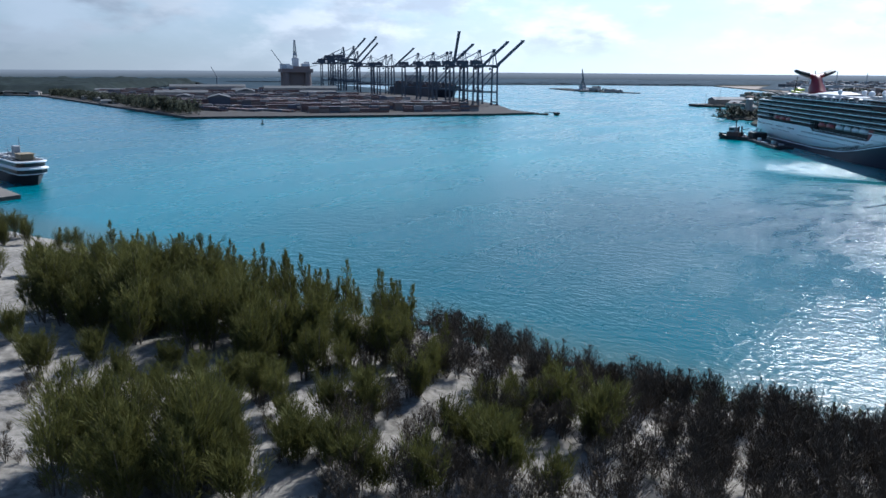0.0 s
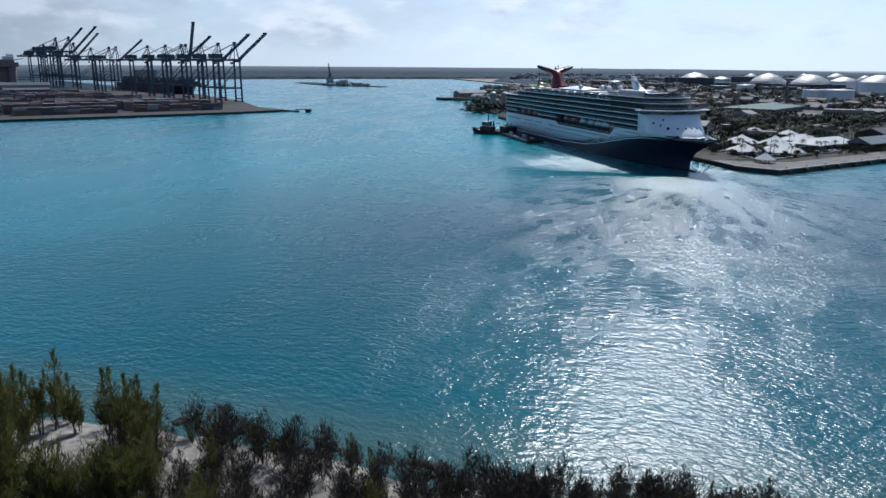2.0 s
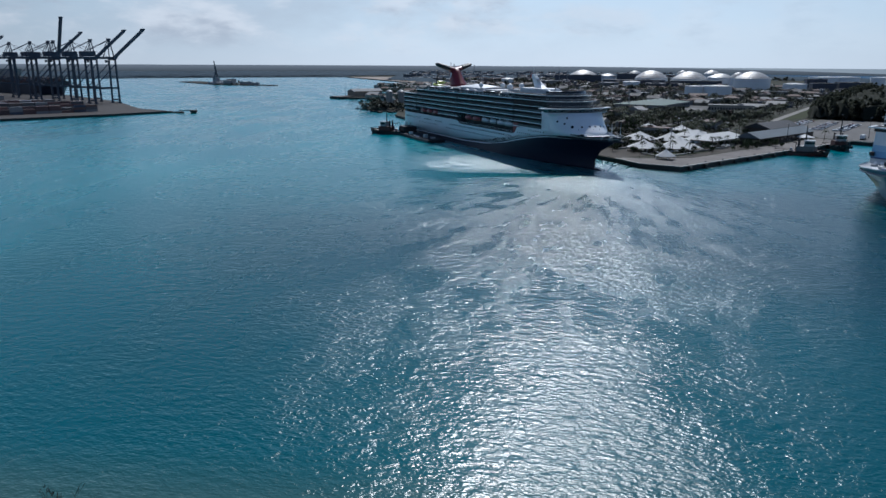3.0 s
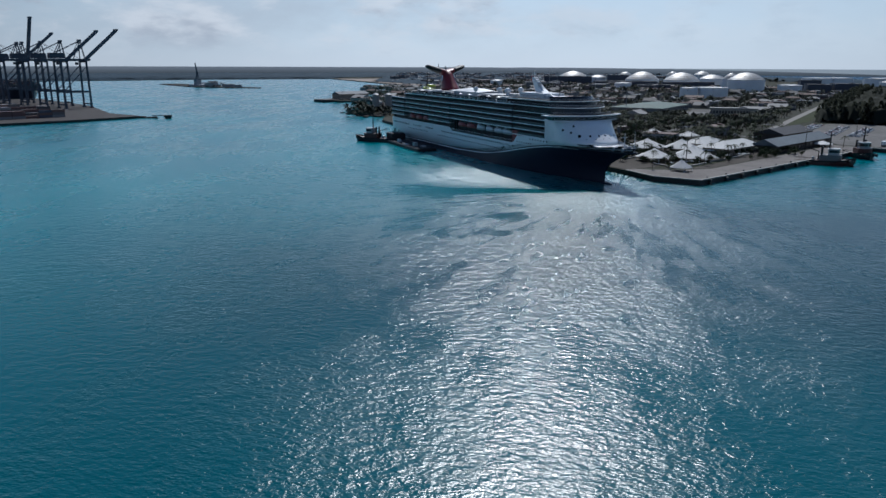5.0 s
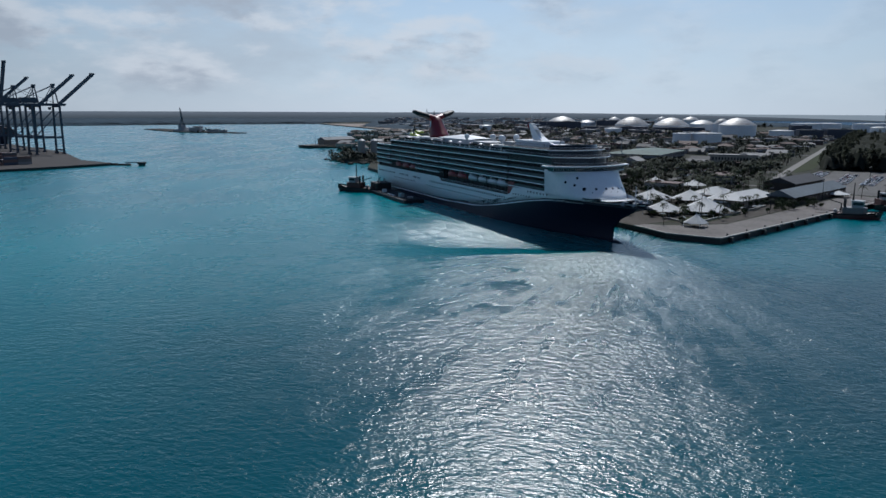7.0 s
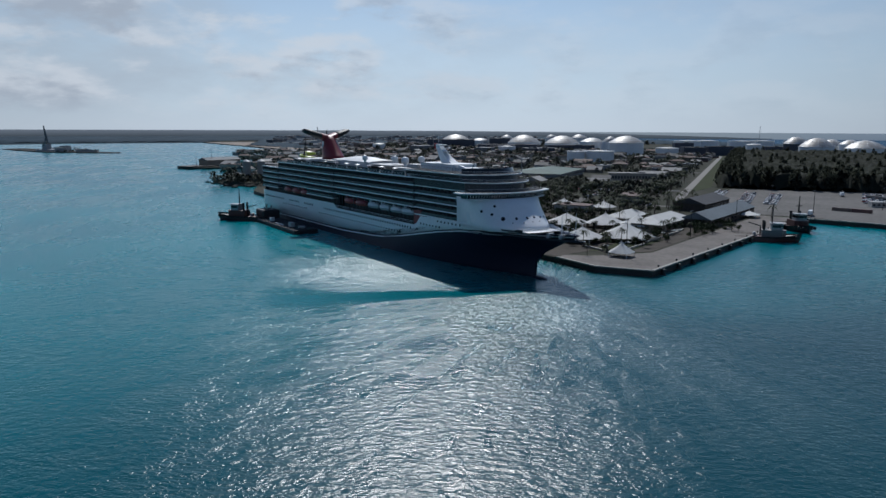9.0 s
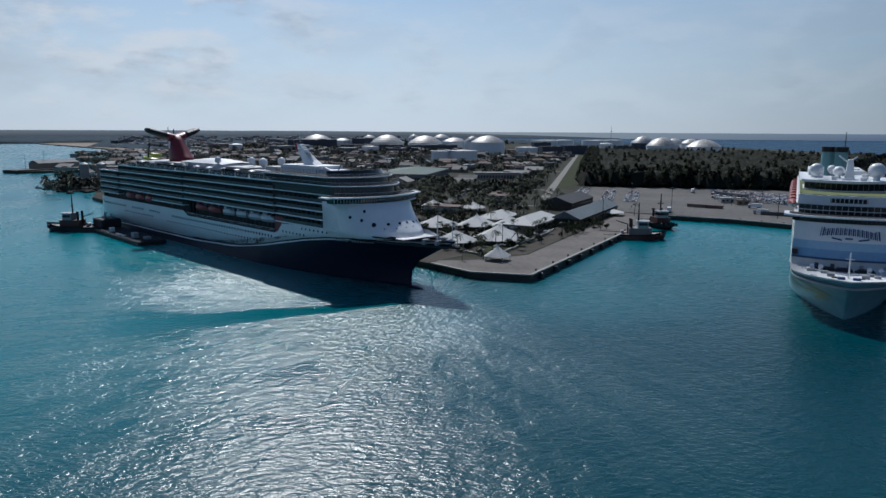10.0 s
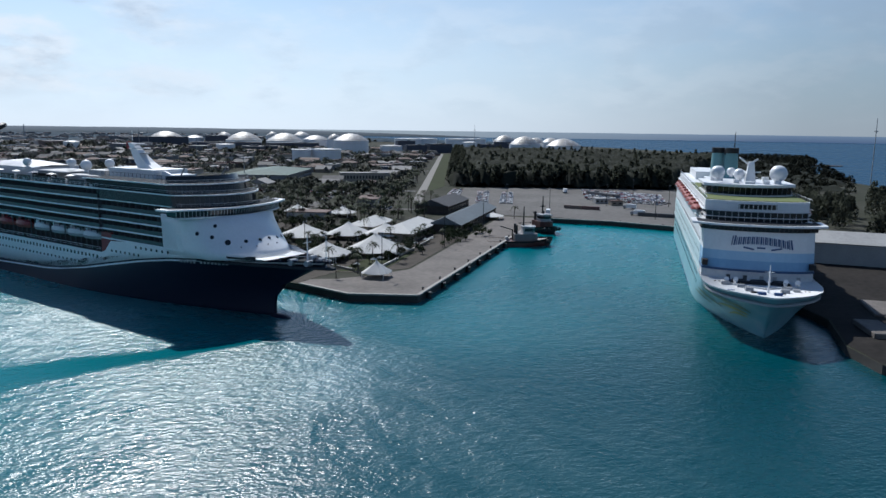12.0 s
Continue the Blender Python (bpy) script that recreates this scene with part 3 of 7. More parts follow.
side_stripe("white_stripe", 0.55, 0.55, 0.16, STRIPE, "thin white line along the hull")
part("bulb", ball(bmesh.new(), 0, 0, 0, 2.6, seg=16), NAVY, SHIP, smooth=True).matrix_local = pose(24, 0, -1.6) @ Matrix.Diagonal((2.2, 1, 1, 1))
upper = lerp_table([(0, 0), (19, 0), (20.5, 19.2), (24, 19.8), (85, 19.8), (87.5, 18.6), (90.5, 14.8), (172, 14.8), (176, 17.0), (290, 17.0)])
hull_part("upper_hull", LEN, 32.2, band, lambda x: max(band(x) + 0.02, upper(x)), lerp_table([(0, 0), (30, 0)]), SHIP, WHITE, "white painted upper hull", k_low=1.0, steps=2, start=0.065)
# bulwark and fore deck
foredeck = bmesh.new()
pts = [(x, 16.0 * hull_breadth(x / LEN, 1.0, 0.24, 1.0)) for x in (1.5, 3, 6, 10, 15, 20, 26, 34, 44)]
slab(foredeck, pts + [(x, -y) for x, y in pts[::-1]], 17.0, 17.6)
part("fore_deck", foredeck, DECKGREEN, SHIP)
for s in (1, -1):
    rail = bmesh.new()
    for (xa, ya), (xb, yb) in zip(pts, pts[1:6]):
        rod(rail, (xa + 1, s * ya, 20.7), (xb + 1, s * yb, 20.7), 0.06, sides=4)
        rod(rail, (xa + 1, s * ya, 19.2), (xa + 1, s * ya, 20.7), 0.05, sides=4)
    part("bow_rail", rail, WHITE, SHIP)
for x, y, r in ((9, 2.5, 0.9), (9, -2.5, 0.9), (14, 4, 1.1), (14, -4, 1.1)):
    part("winch", rod(rod(bmesh.new(), (x, y - 1.2, 18.5), (x, y + 1.2, 18.5), r, sides=10), (x, y, 17.6), (x, y, 18.5), 0.5), GREY, SHIP)
part("jack_staff", rod(bmesh.new(), (4.6, 0, 17.6), (4.6, 0, 27.6), 0.14, 0.06), WHITE, SHIP)
part("fore_mast", rod(rod(bmesh.new(), (12, 0, 17.6), (12, 0, 26), 0.28, 0.12), (12, -1.6, 24), (12, 1.6, 24), 0.1), WHITE, SHIP)
# front of the superstructure: a concave slope rising from the fore deck to the bridge
FRONT = ((18.2, 24.0, 12.5, 15.7), (20.4, 26.4, 11.6, 15.9), (22.0, 28.8, 10.4, 15.95), (24.5, 32.0, 9.2, 16.0), (27.2, 35.0, 8.0, 16.05), (30.3, 37.6, 7.0, 16.3))
wall = bmesh.new()
loft(wall, [[(x, y, z) for x, y in deck_outline(x0, sweep, half, 58, 2.0, 20)] for z, x0, sweep, half in FRONT], closed=True)
bmesh.ops.recalc_face_normals(wall, faces=wall.faces[:])
front_wall = part("front_wall", wall, WHITE, SHIP, "white concave front wall below the bridge")
front_wall.data.polygons.foreach_set("use_smooth", [abs(p.normal.z) < 0.95 and p.normal.x < 0.3 for p in front_wall.data.polygons])
# Mooring slots: black strips on the plating carry the dark of the openings.
for s in (1, -1):
    slot = bmesh.new()
    loft(slot, [[(x, s * (16.1 * hull_breadth(x / LEN, 1.0, 0.24, 1.0) + 0.12), z) for z in (18.75, 19.35 + (0.5 if x < 27 else 0.0))] for x in range(23, 48, 2)])
    part("mooring_slot", slot, BLACK, SHIP)
house("bridge_sill", SHIP, WHITE, "", 38.4, 6.6, 20.2, 50, 29.9, 30.3, power=2.0)
bridge = house("bridge", SHIP, GLASS, "dark band of slanted bridge windows", 39.2, 6.3, 19.6, 50, 30.3, 32.3, lean=-0.5, grow=0.3, power=2.0)
house("bridge_roof", SHIP, WHITE, "white overhanging bridge roof with pointed wings", 38.0, 7.3, 23.0, 50.5, 32.3, 32.8, power=2.0)
house("bridge_deck", SHIP, DECKGREEN, "", 38.8, 7.3, 21.0, 50.2, 32.75, 32.9, power=2.0)
for k in range(41):
    t = k / 40 * 2 - 1
    x = 39.2 + 6.3 * t * t
    part("mullion", rod(bmesh.new(), (x - 0.06, 19.65 * t, 30.3), (x - 0.56, 19.95 * t, 32.35), 0.07, sides=4), WHITE, bridge)
# portholes on the front
hole = bmesh.new()
bmesh.ops.create_cone(hole, cap_ends=True, segments=12, radius1=0.62, radius2=0.62, depth=0.5, matrix=pose(0, 0, 0, 0, 90, 0))
hole_me = bpy.data.meshes.new("porthole")
hole.to_mesh(hole_me)
hole.free()
hole_me.materials.append(GLASS)


def front_x(y, z):
    for (za, xa, sa, ha), (zb, xb, sb, hb) in zip(FRONT, FRONT[1:]):
        if z <= zb:
            f = (z - za) / (zb - za)
            return xa + (xb - xa) * f + (sa + (sb - sa) * f) * (y / (ha + (hb - ha) * f)) ** 2
    return FRONT[-1][1]


for y, z, r in ((15.6, 25.6, 0.9), (11.0, 27.6, 0.9), (13.0, 24.5, 0.95), (10.4, 23.0, 1.4), (5.9, 23.1, 0.95), (1.4, 23.2, 0.9), (-2.4, 23.3, 0.85), (-6.5, 23.0, 0.8), (-10.5, 22.7, 0.85), (8.2, 21.6, 0.3), (4.0, 21.7, 0.3), (0.0, 21.8, 0.3), (-4.0, 21.7, 0.3)):
    normal = Vector((-1.0, front_x(y + 0.2, z) - front_x(y - 0.2, z), front_x(y, z + 0.2) - front_x(y, z - 0.2)))
    normal = Vector((-1.0, normal.y / 0.4, normal.z / 0.4)).normalized()
    m = Matrix.Translation((front_x(y, z), y, z)) @ normal.to_track_quat("X", "Z").to_matrix().to_4x4() @ Matrix.Diagonal((0.5, r, r * 1.1, 1))
    shared("porthole", hole_me, m, SHIP)
# side portholes and windows
win_me = boxes("window", [(0, 0, -0.55, 0.9, 0.12, 1.1)], GLASS, SHIP).data
bpy.data.objects.remove(bpy.data.objects["window"])
pane_me = boxes("window", [(0, 0, -0.4, 0.75, 0.12, 0.8)], GLASS, SHIP).data
bpy.data.objects.remove(bpy.data.objects["window"])
rows = [(win_me, 95, 190, 2.35, 13.0), (pane_me, 99, 196, 2.6, 10.0), (win_me, 205, 218, 2.3, 13.6), (win_me, 226, 240, 2.3, 13.6), (win_me, 250, 283, 2.2, 13.6), (pane_me, 214, 252, 2.6, 10.8), (pane_me, 56, 74, 2.7, 18.4), (pane_me, 66, 88, 2.5, 15.9)]
for me, xa, xb, step, z in rows:
    x = xa
    while x < xb:
        if z > band(x) + 1.0:
            y = 16.1 * hull_breadth(x / LEN, 1.0, 0.24, 1.0) + 0.02
            shared("window", me, pose(x, y, z), SHIP)
        x += step
# promenade and lifeboat recess, with its shade put into black walls
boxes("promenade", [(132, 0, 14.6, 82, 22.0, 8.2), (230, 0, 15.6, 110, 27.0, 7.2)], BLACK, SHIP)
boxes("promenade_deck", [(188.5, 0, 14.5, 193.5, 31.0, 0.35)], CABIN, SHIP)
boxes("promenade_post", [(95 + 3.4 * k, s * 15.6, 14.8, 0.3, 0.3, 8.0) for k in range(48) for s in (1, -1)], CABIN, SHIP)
boxes("promenade_rail", [(188, s * 15.95, 16.2, 191, 0.1, 0.12) for s in (1, -1)] + [(188, s * 15.95, 15.6, 191, 0.06, 0.08) for s in (1, -1)], WHITE, SHIP)
for s in (1, -1):
    cheek = bmesh.new()
    slab(cheek, [(86.6, s * 15.7), (92.5, s * 15.7), (92.5, s * 13.6), (86.6, s * 13.6)], 14.9, 21.6)
    part("recess_end", cheek, RED, SHIP, "dark red rounded end of the lifeboat recess")
tender = lifeboat_mesh("lifeboat", ORANGE, RED, 12.0, 4.6)
grey_boat = lifeboat_mesh("lifeboat", GREY, PALEGREY, 10.5, 4.2)
for x, me in ((99, grey_boat), (109, grey_boat), (120, grey_boat), (132, grey_boat), (145, tender), (158, tender), (217, tender), (230, tender), (243, tender)):
    for s in (1, -1):
        b = shared("lifeboat", me, pose(x, s * 14.9, 18.3) @ Matrix.Diagonal((1.02, 1.0, 1.12, 1)), SHIP)
        b["label"] = "enclosed lifeboat hung from davits"
        dv = bmesh.new()
        for dx in (-3.6, 3.6):
            beam(dv, (dx, -s * 2.4, 3.4), (dx, s * 0.4, 3.6), 0.3, 0.3)
            beam(dv, (dx, s * 0.4, 3.6), (dx, s * 0.3, 2.2), 0.2, 0.2)
        part("davit", dv, GREY, b)
# balcony decks: floors, dividers, glass balustrades
STEPS = ((50, 92, 15.6), (92, 132, 16.3), (132, 176, 15.9), (176, 212, 16.4), (212, 258, 15.8), (258, 285, 16.3))
ROWS_OF_CABINS = ((19.7, 3.1, (0, 3, 5)), (22.9, 3.1, (0, 1, 2, 3, 4, 5)), (26.1, 3.1, (0, 1, 2, 3, 4, 5)), (29.3, 3.3, (0, 1, 2, 3, 4, 5)), (32.7, 3.5, (0, 1, 2, 3, 4)))
dividers = []
for k, (z, rise, picks_) in enumerate(ROWS_OF_CABINS):
    x0 = 49.6 + 0.8 * k
    for step in picks_:
        a, b, y = STEPS[step]
        a = max(a, x0)
        deck = boxes("balcony_deck", [((a + b) / 2, 0, z - 0.22, b - a, 2 * y + 0.5, 0.46)], STRIPE, SHIP, "white balcony deck")
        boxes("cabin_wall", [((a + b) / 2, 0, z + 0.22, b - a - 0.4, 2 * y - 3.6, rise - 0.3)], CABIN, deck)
        n = int((b - a) / 3.1)
        dividers += [(a + 0.15 + (b - a - 0.3) * i / n, s * (y - 0.95), z + 0.22, 0.12, 1.7, rise - 0.35) for i in range(n + 1) for s in (1, -1)]
        for s in (1, -1):
            boxes("balustrade", [((a + b) / 2, s * (y + 0.02), z + 0.22, b - a - 0.1, 0.08, 1.3)], BALCONY, deck, "dark tinted glass balustrade")
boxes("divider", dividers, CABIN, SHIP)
for s in (1, -1):
    end = bmesh.new()
    loft(end, [[(47.8, s * 16.0, 19.4), (48.0, s * 16.0, 21.0), (52.0, s * 16.0, 32.4)], [(50.2, s * 16.0, 19.4), (50.6, s * 16.0, 21.0), (53.6, s * 16.0, 32.4)], [(50.2, s * 14.4, 19.4), (50.6, s * 14.4, 21.0), (53.6, s * 14.4, 32.4)], [(47.8, s * 14.4, 19.4), (48.0, s * 14.4, 21.0), (52.0, s * 14.4, 32.4)]])
    part("end_wall", end, WHITE, SHIP, "white wall closing the balconies")
TOP = 36.5
for a, b, y in STEPS[1:5]:
    boxes("top_deck_edge", [((a + b) / 2, 0, 35.95, b - a + 0.4, 2 * y + 0.6, 0.5)], STRIPE, SHIP)
boxes("top_deck_edge", [(271.5, 0, 32.5, 27.4, 33.2, 0.45)], STRIPE, SHIP)
boxes("top_deck", [(175, 0, TOP - 0.12, 166, 31.4, 0.14)], DECKGREEN, SHIP)
boxes("aft_deck", [(271.5, 0, 32.9, 26.6, 31.4, 0.12)], DECKGREEN, SHIP)
boxes("top_rail", [(175, s * 16.0, TOP + 0.55 * j, 166, 0.07, 0.07) for s in (1, -1) for j in (1, 2)] + [(94 + 3 * i, s * 16.0, TOP, 0.09, 0.09, 1.2) for i in range(55) for s in (1, -1)], PALEGREY, SHIP)
for a in range(100, 240, 12):
    for s in (1, -1):
        boxes("wind_glass", [(a + 6, s * 15.6, TOP, 10.5, 0.08, 1.9)], BALCONY, SHIP, "tinted wind screen of the open deck")
# dark glazed upper storeys forward
for x, sweep, half, z0, z1, aft in ((42.6, 9.5, 16.0, 32.85, 36.1, 93), (47.6, 8.0, 15.4, 36.5, 39.1, 100)):
    house("upper_storey", SHIP, GLASS, "dark glazed upper storey", x, sweep, half, aft, z0, z1, lean=0.6, power=2.2)
    house("storey_edge", SHIP, STRIPE, "white rim of the upper storey", x - 1.0, sweep + 0.3, half + 0.8, aft + 1, z1, z1 + 0.36, power=2.2)
    house("storey_deck", SHIP, DECKGREEN, "", x - 0.6, sweep + 0.3, half + 0.5, aft + 0.6, z1 + 0.3, z1 + 0.42, power=2.2)
    frames = bmesh.new()
    for i in range(29):
        t = i / 28 * 2 - 1
        rod(frames, (x + sweep * abs(t) ** 2.2 - 0.04, half * t, z0), (x + 0.6 + sweep * abs(t) ** 2.2 - 0.04, half * t, z1), 0.06, sides=4)
    part("storey_frame", frames, CABIN, SHIP)
for x, sweep, half, z, aft in ((39.4, 7.0, 17.0, 32.9, 49), (42.0, 9.7, 16.5, 36.5, 92), (47.0, 8.2, 15.9, 39.5, 100)):
    rail = bmesh.new()
    way = [Vector((x + sweep * abs(t) ** 2.2, half * t, z + 1.1)) for t in (i / 16 * 2 - 1 for i in range(17))]
    way = [Vector((aft, -half, z + 1.1))] + way + [Vector((aft, half, z + 1.1))]
    for a, b in zip(way, way[1:]):
        rod(rail, a, b, 0.07, sides=4)
        rod(rail, a - Vector((0, 0, 0.5)), b - Vector((0, 0, 0.5)), 0.04, sides=4)
        rod(rail, a - Vector((0, 0, 1.1)), a, 0.05, sides=4)
    part("storey_rail", rail, GREY, SHIP)
screen = bmesh.new()
way = [(x, y) for x, y in deck_outline(52.0, 6.0, 13.6, 70, 2.2, 20)][:-2]
loft(screen, [[(x - 0.6, y * 1.02, 39.5), (x + 0.4, y, 41.6)] for x, y in way])
part("wind_screen", screen, GLASS, SHIP, "dark slanted wind screen of the top deck")
fence = bmesh.new()
for k in range(17):
    p = Vector((60 + 2.2 * k, 12.4, 39.5))
    rod(fence, p, p + Vector((0, 0, 2.0)), 0.08, sides=4)
    if k:
        rod(fence, p + Vector((0, 0, 2.0)), p + Vector((-2.2, 0, 2.0)), 0.05, sides=4)
part("top_fence", fence, BLACK, SHIP)
part("stay_frame", beam(beam(bmesh.new(), (60, 8, 39.5), (56.5, 8, 44.0), 0.3, 0.3), (60, -8, 39.5), (56.5, -8, 44.0), 0.3, 0.3), GREY, SHIP)
# lido decks, roofs and mast
for x, w, d, h in ((200, 34, 22, 3.0), (140, 20, 18, 2.4), (238, 22, 18, 2.4)):
    lh = boxes("lido_house", [(x, 0, TOP, w, d, h)], PALEGREY, SHIP)
    for s in (1, -1):
        boxes("house_window", [(x, s * (d / 2 + 0.02), TOP + 0.9, w - 2, 0.1, 1.2)], GLASS, lh)
    boxes("house_roof", [(x, 0, TOP + h, w + 0.8, d + 0.8, 0.25)], GREY, lh)
lr = random.Random(8)
for k in range(60):
    x, y = lr.uniform(96, 250), lr.choice((-1, 1)) * lr.uniform(9.8, 14.5)
    shared("deck_locker", lifeboat_locker, pose(x, y, TOP, 0, 0, lr.choice((0, 90))) @ Matrix.Diagonal((lr.uniform(0.7, 2.2), lr.uniform(0.7, 1.4), lr.uniform(0.5, 1.3), 1)), SHIP)
for k in range(11):
    part("sun_shade", rod(rod(bmesh.new(), (104 + k * 13, 11.5, TOP), (104 + k * 13, 11.5, TOP + 2.6), 0.08), (104 + k * 13, 11.5, TOP + 2.4), (104 + k * 13, 11.5, TOP + 2.9), 1.7, 0.1, 8), PALEGREY if k % 3 else BLUE1, SHIP)
roof = bmesh.new()
loft(roof, [[(148 + 44 * i / 8, -9 + 18 * j / 6, 40.4 + 2.2 * math.sin(math.pi * j / 6) * math.sin(math.pi * (i + 1) / 10)) for j in range(7)] for i in range(9)])
part("sliding_roof", roof, PALEGREY, SHIP, "white curved sliding pool roof", smooth=True)
part("roof_skirt", one_box(170, 0, TOP, 44, 18, 3.95), PALEGREY, SHIP)
part("pool_cover", one_box(134, 3, TOP + 2.6, 20, 13, 0.8, bevel=0.3), GREY, SHIP)
part("deck_house", box(one_box(112, 0, TOP, 18, 20, 2.8, bevel=0.2), 108, 0, TOP + 2.8, 10, 14, 1.8, bevel=0.2), GREY, SHIP)
for x, y, z, r in ((152, 9, 40.6, 1.5), (143, -2, 41.4, 0.8), (133, 2.0, 40.6, 1.6), (122, 2.6, 39.6, 2.0), (110, 0.6, 41.0, 1.7), (100, -6, 40.5, 0.9)):
    dome_antenna(SHIP, x, y, z, r)
mast = bmesh.new()
loft(mast, [[(86 + 10 * f ** 0.8 + dx * (1 - 0.66 * f ** 0.6), dy * (1 - 0.6 * f), 42.2 + 8.6 * f) for dx, dy in ((-4.2, -2.2), (4.2, -2.2), (4.2, 2.2), (-4.2, 2.2))] for f in (0, 0.25, 0.5, 0.75, 1)], closed=True)
m = part("radar_mast", mast, WHITE, SHIP, "white raked radar mast")
part("crosstree", rod(bmesh.new(), (92, -4, 49.0), (92, 4, 49.0), 0.18), WHITE, m)
part("crosstree", rod(bmesh.new(), (93, -2.5, 50.5), (93, 2.5, 50.5), 0.15), WHITE, m)
part("antenna", rod(bmesh.new(), (96, 0, 51.5), (96, 0, 55.0), 0.15, 0.06), WHITE, m)
part("radar_scanner", box(one_box(91, 0, 50.0, 0.5, 4.4, 0.4), 89, 0, 47.2, 2.4, 2.4, 0.3), GREY, m)
part("red_light_box", one_box(98.4, 0, 48.6, 1.0, 1.6, 2.6, bevel=0.3), RED, m)
boxes("mast_house", [(88, 0, 39.4, 26, 13, 3.0), (72, 0, 39.4, 9, 9, 1.6)], WHITE, SHIP)
fin = bmesh.new()
slab(fin, [(62, 4.2), (74, 4.2), (74, 3.4), (62, 3.4)], 39.4, 42.0)
for v in fin.verts:
    if v.co.z > 41 and v.co.x < 70:
        v.co.x = 72.5
part("mast_fin", fin, WHITE, SHIP, "white triangular fin before the mast")
# funnel
fun = bmesh.new()
sec = []
for f in (0, 0.2, 0.4, 0.6, 0.8, 1.0):
    hx, hy = 10.0 - 5.4 * f ** 0.8, 6.2 - 2.6 * f
    cx = 208 + 9.5 * f ** 0.9
    sec.append([(cx + hx * math.cos(a), hy * math.sin(a), 39.2 + 14.4 * f) for a in (2 * math.pi * k / 20 for k in range(20))])
loft(fun, sec, closed=True)
bmesh.ops.recalc_face_normals(fun, faces=fun.faces[:])
funnel = part("funnel", fun, RED, SHIP, "dark red tapering funnel", smooth=True)
for s in (1, -1):
    for name, f0, f1, paint, text in (("wing_root", 0.0, 0.38, RED, "red root of the funnel wing"), ("wing_tip", 0.36, 1.0, BLACK, "black winged exhaust tip")):
        wing = bmesh.new()
        rings = []
        for i in range(6):
            f = f0 + (f1 - f0) * i / 5
            y, z = s * 14.2 * f, 51.6 + 4.6 * f
            c, h = 5.6 - 1.8 * f, 2.3 - 0.9 * f
            if name == "wing_tip":
                c, h = c + 0.05, h + 0.05
                if i == 5:
                    c, h = c * 0.8, h * 0.75
            rings.append([(217.5 + 1.5 * f + c * math.cos(a), y, z + h * math.sin(a)) for a in (2 * math.pi * k / 14 for k in range(14))])
        loft(wing, rings, closed=True)
        bmesh.ops.recalc_face_normals(wing, faces=wing.faces[:])
        part(name, wing, paint, funnel, text, smooth=True)
boxes("funnel_stripe", [(213.6, s * 4.6, 41.5, 1.2, 0.5, 8.6) for s in (1, -1)], STRIPE, funnel)
part("exhaust_pipe", rod(bmesh.new(), (218, 0, 53), (218, 0, 56.6), 0.3), BLACK, funnel)
boxes("funnel_deck", [(212, 0, TOP, 30, 20, 2.8)], PALEGREY, SHIP)
# aft mast, slide and stern decks
am = bmesh.new()
rod(am, (250, 2, TOP), (246, 2, 47), 0.5, 0.4)
rod(am, (246, 2, 47), (246, 2, 52.5), 0.35, 0.2)
for z in (43.5, 46, 49, 51):
    rod(am, (246, 0, z), (246, 4, z), 0.18)
part("aft_mast", am, BLACK, SHIP)
slide = bmesh.new()
pts = [Vector((250 + 5 * math.sin(t * 1.3), -1 + 4.6 * math.cos(t * 1.3), TOP + 0.6 + 0.6 * t)) for t in np.linspace(0, 9, 28)]
hub = Vector((250, -1, 0))
loft(slide, [[p + 0.75 * (math.cos(a) * Vector((p.x - hub.x, p.y - hub.y, 0)).normalized() + math.sin(a) * Vector((0, 0, 1))) for a in (k * math.pi / 4 for k in range(8))] for p in pts], closed=True)
part("water_slide", slide, LIME, SHIP, "lime green curled water slide")
part("slide_tower", rod(rod(one_box(256, 1, TOP - 3.6, 2.5, 2.5, 9.0), (252, -1, TOP), (252, -1, TOP + 6), 0.2), (248, 3, TOP), (248, 3, TOP + 4), 0.2), PALEGREY, SHIP)
boxes("aft_house", [(268, 0, 33.0, 14, 18, 2.2)], PALEGREY, SHIP)
for z in (19.7, 22.9, 26.1, 29.3):
    boxes("stern_deck", [(285.8, 0, z - 0.1, 3.4, 30.5, 0.35)], STRIPE, SHIP)
boxes("stern_wall", [(284.5, 0, 17.0, 1.5, 30, 15.6)], CABIN, SHIP)
# name on the bow as plain bars
boxes("name_bar", [(33.0 + 1.35 * k, 16.1 * hull_breadth((33.0 + 1.35 * k) / LEN, 0.9, 0.24, 1.0) + 0.1, 16.6 - 0.05 * k, 0.75, 0.25, 0.75) for k in range(14) if k != 8], GREY, SHIP)

# ---- vegetation ----
def mesh_of(name, verts, faces, *materials, slots=None):
    me = bpy.data.meshes.new(name)
    me.from_pydata(verts, [], faces)
    for m in materials:
        me.materials.append(m)
    if slots is not None:
        me.polygons.foreach_set("material_index", slots)
    return me


def tube(verts, faces, points, radii, sides=5):
    base = len(verts)
    for p, r in zip(points, radii):
        for k in range(sides):
            a = 2 * math.pi * k / sides
            verts.append((p[0] + r * math.cos(a), p[1] + r * math.sin(a), p[2]))
    for i in range(len(points) - 1):
        for k in range(sides):
            a, b = base + i * sides + k, base + i * sides + (k + 1) % sides
            faces.append((a, b, b + sides, a + sides))


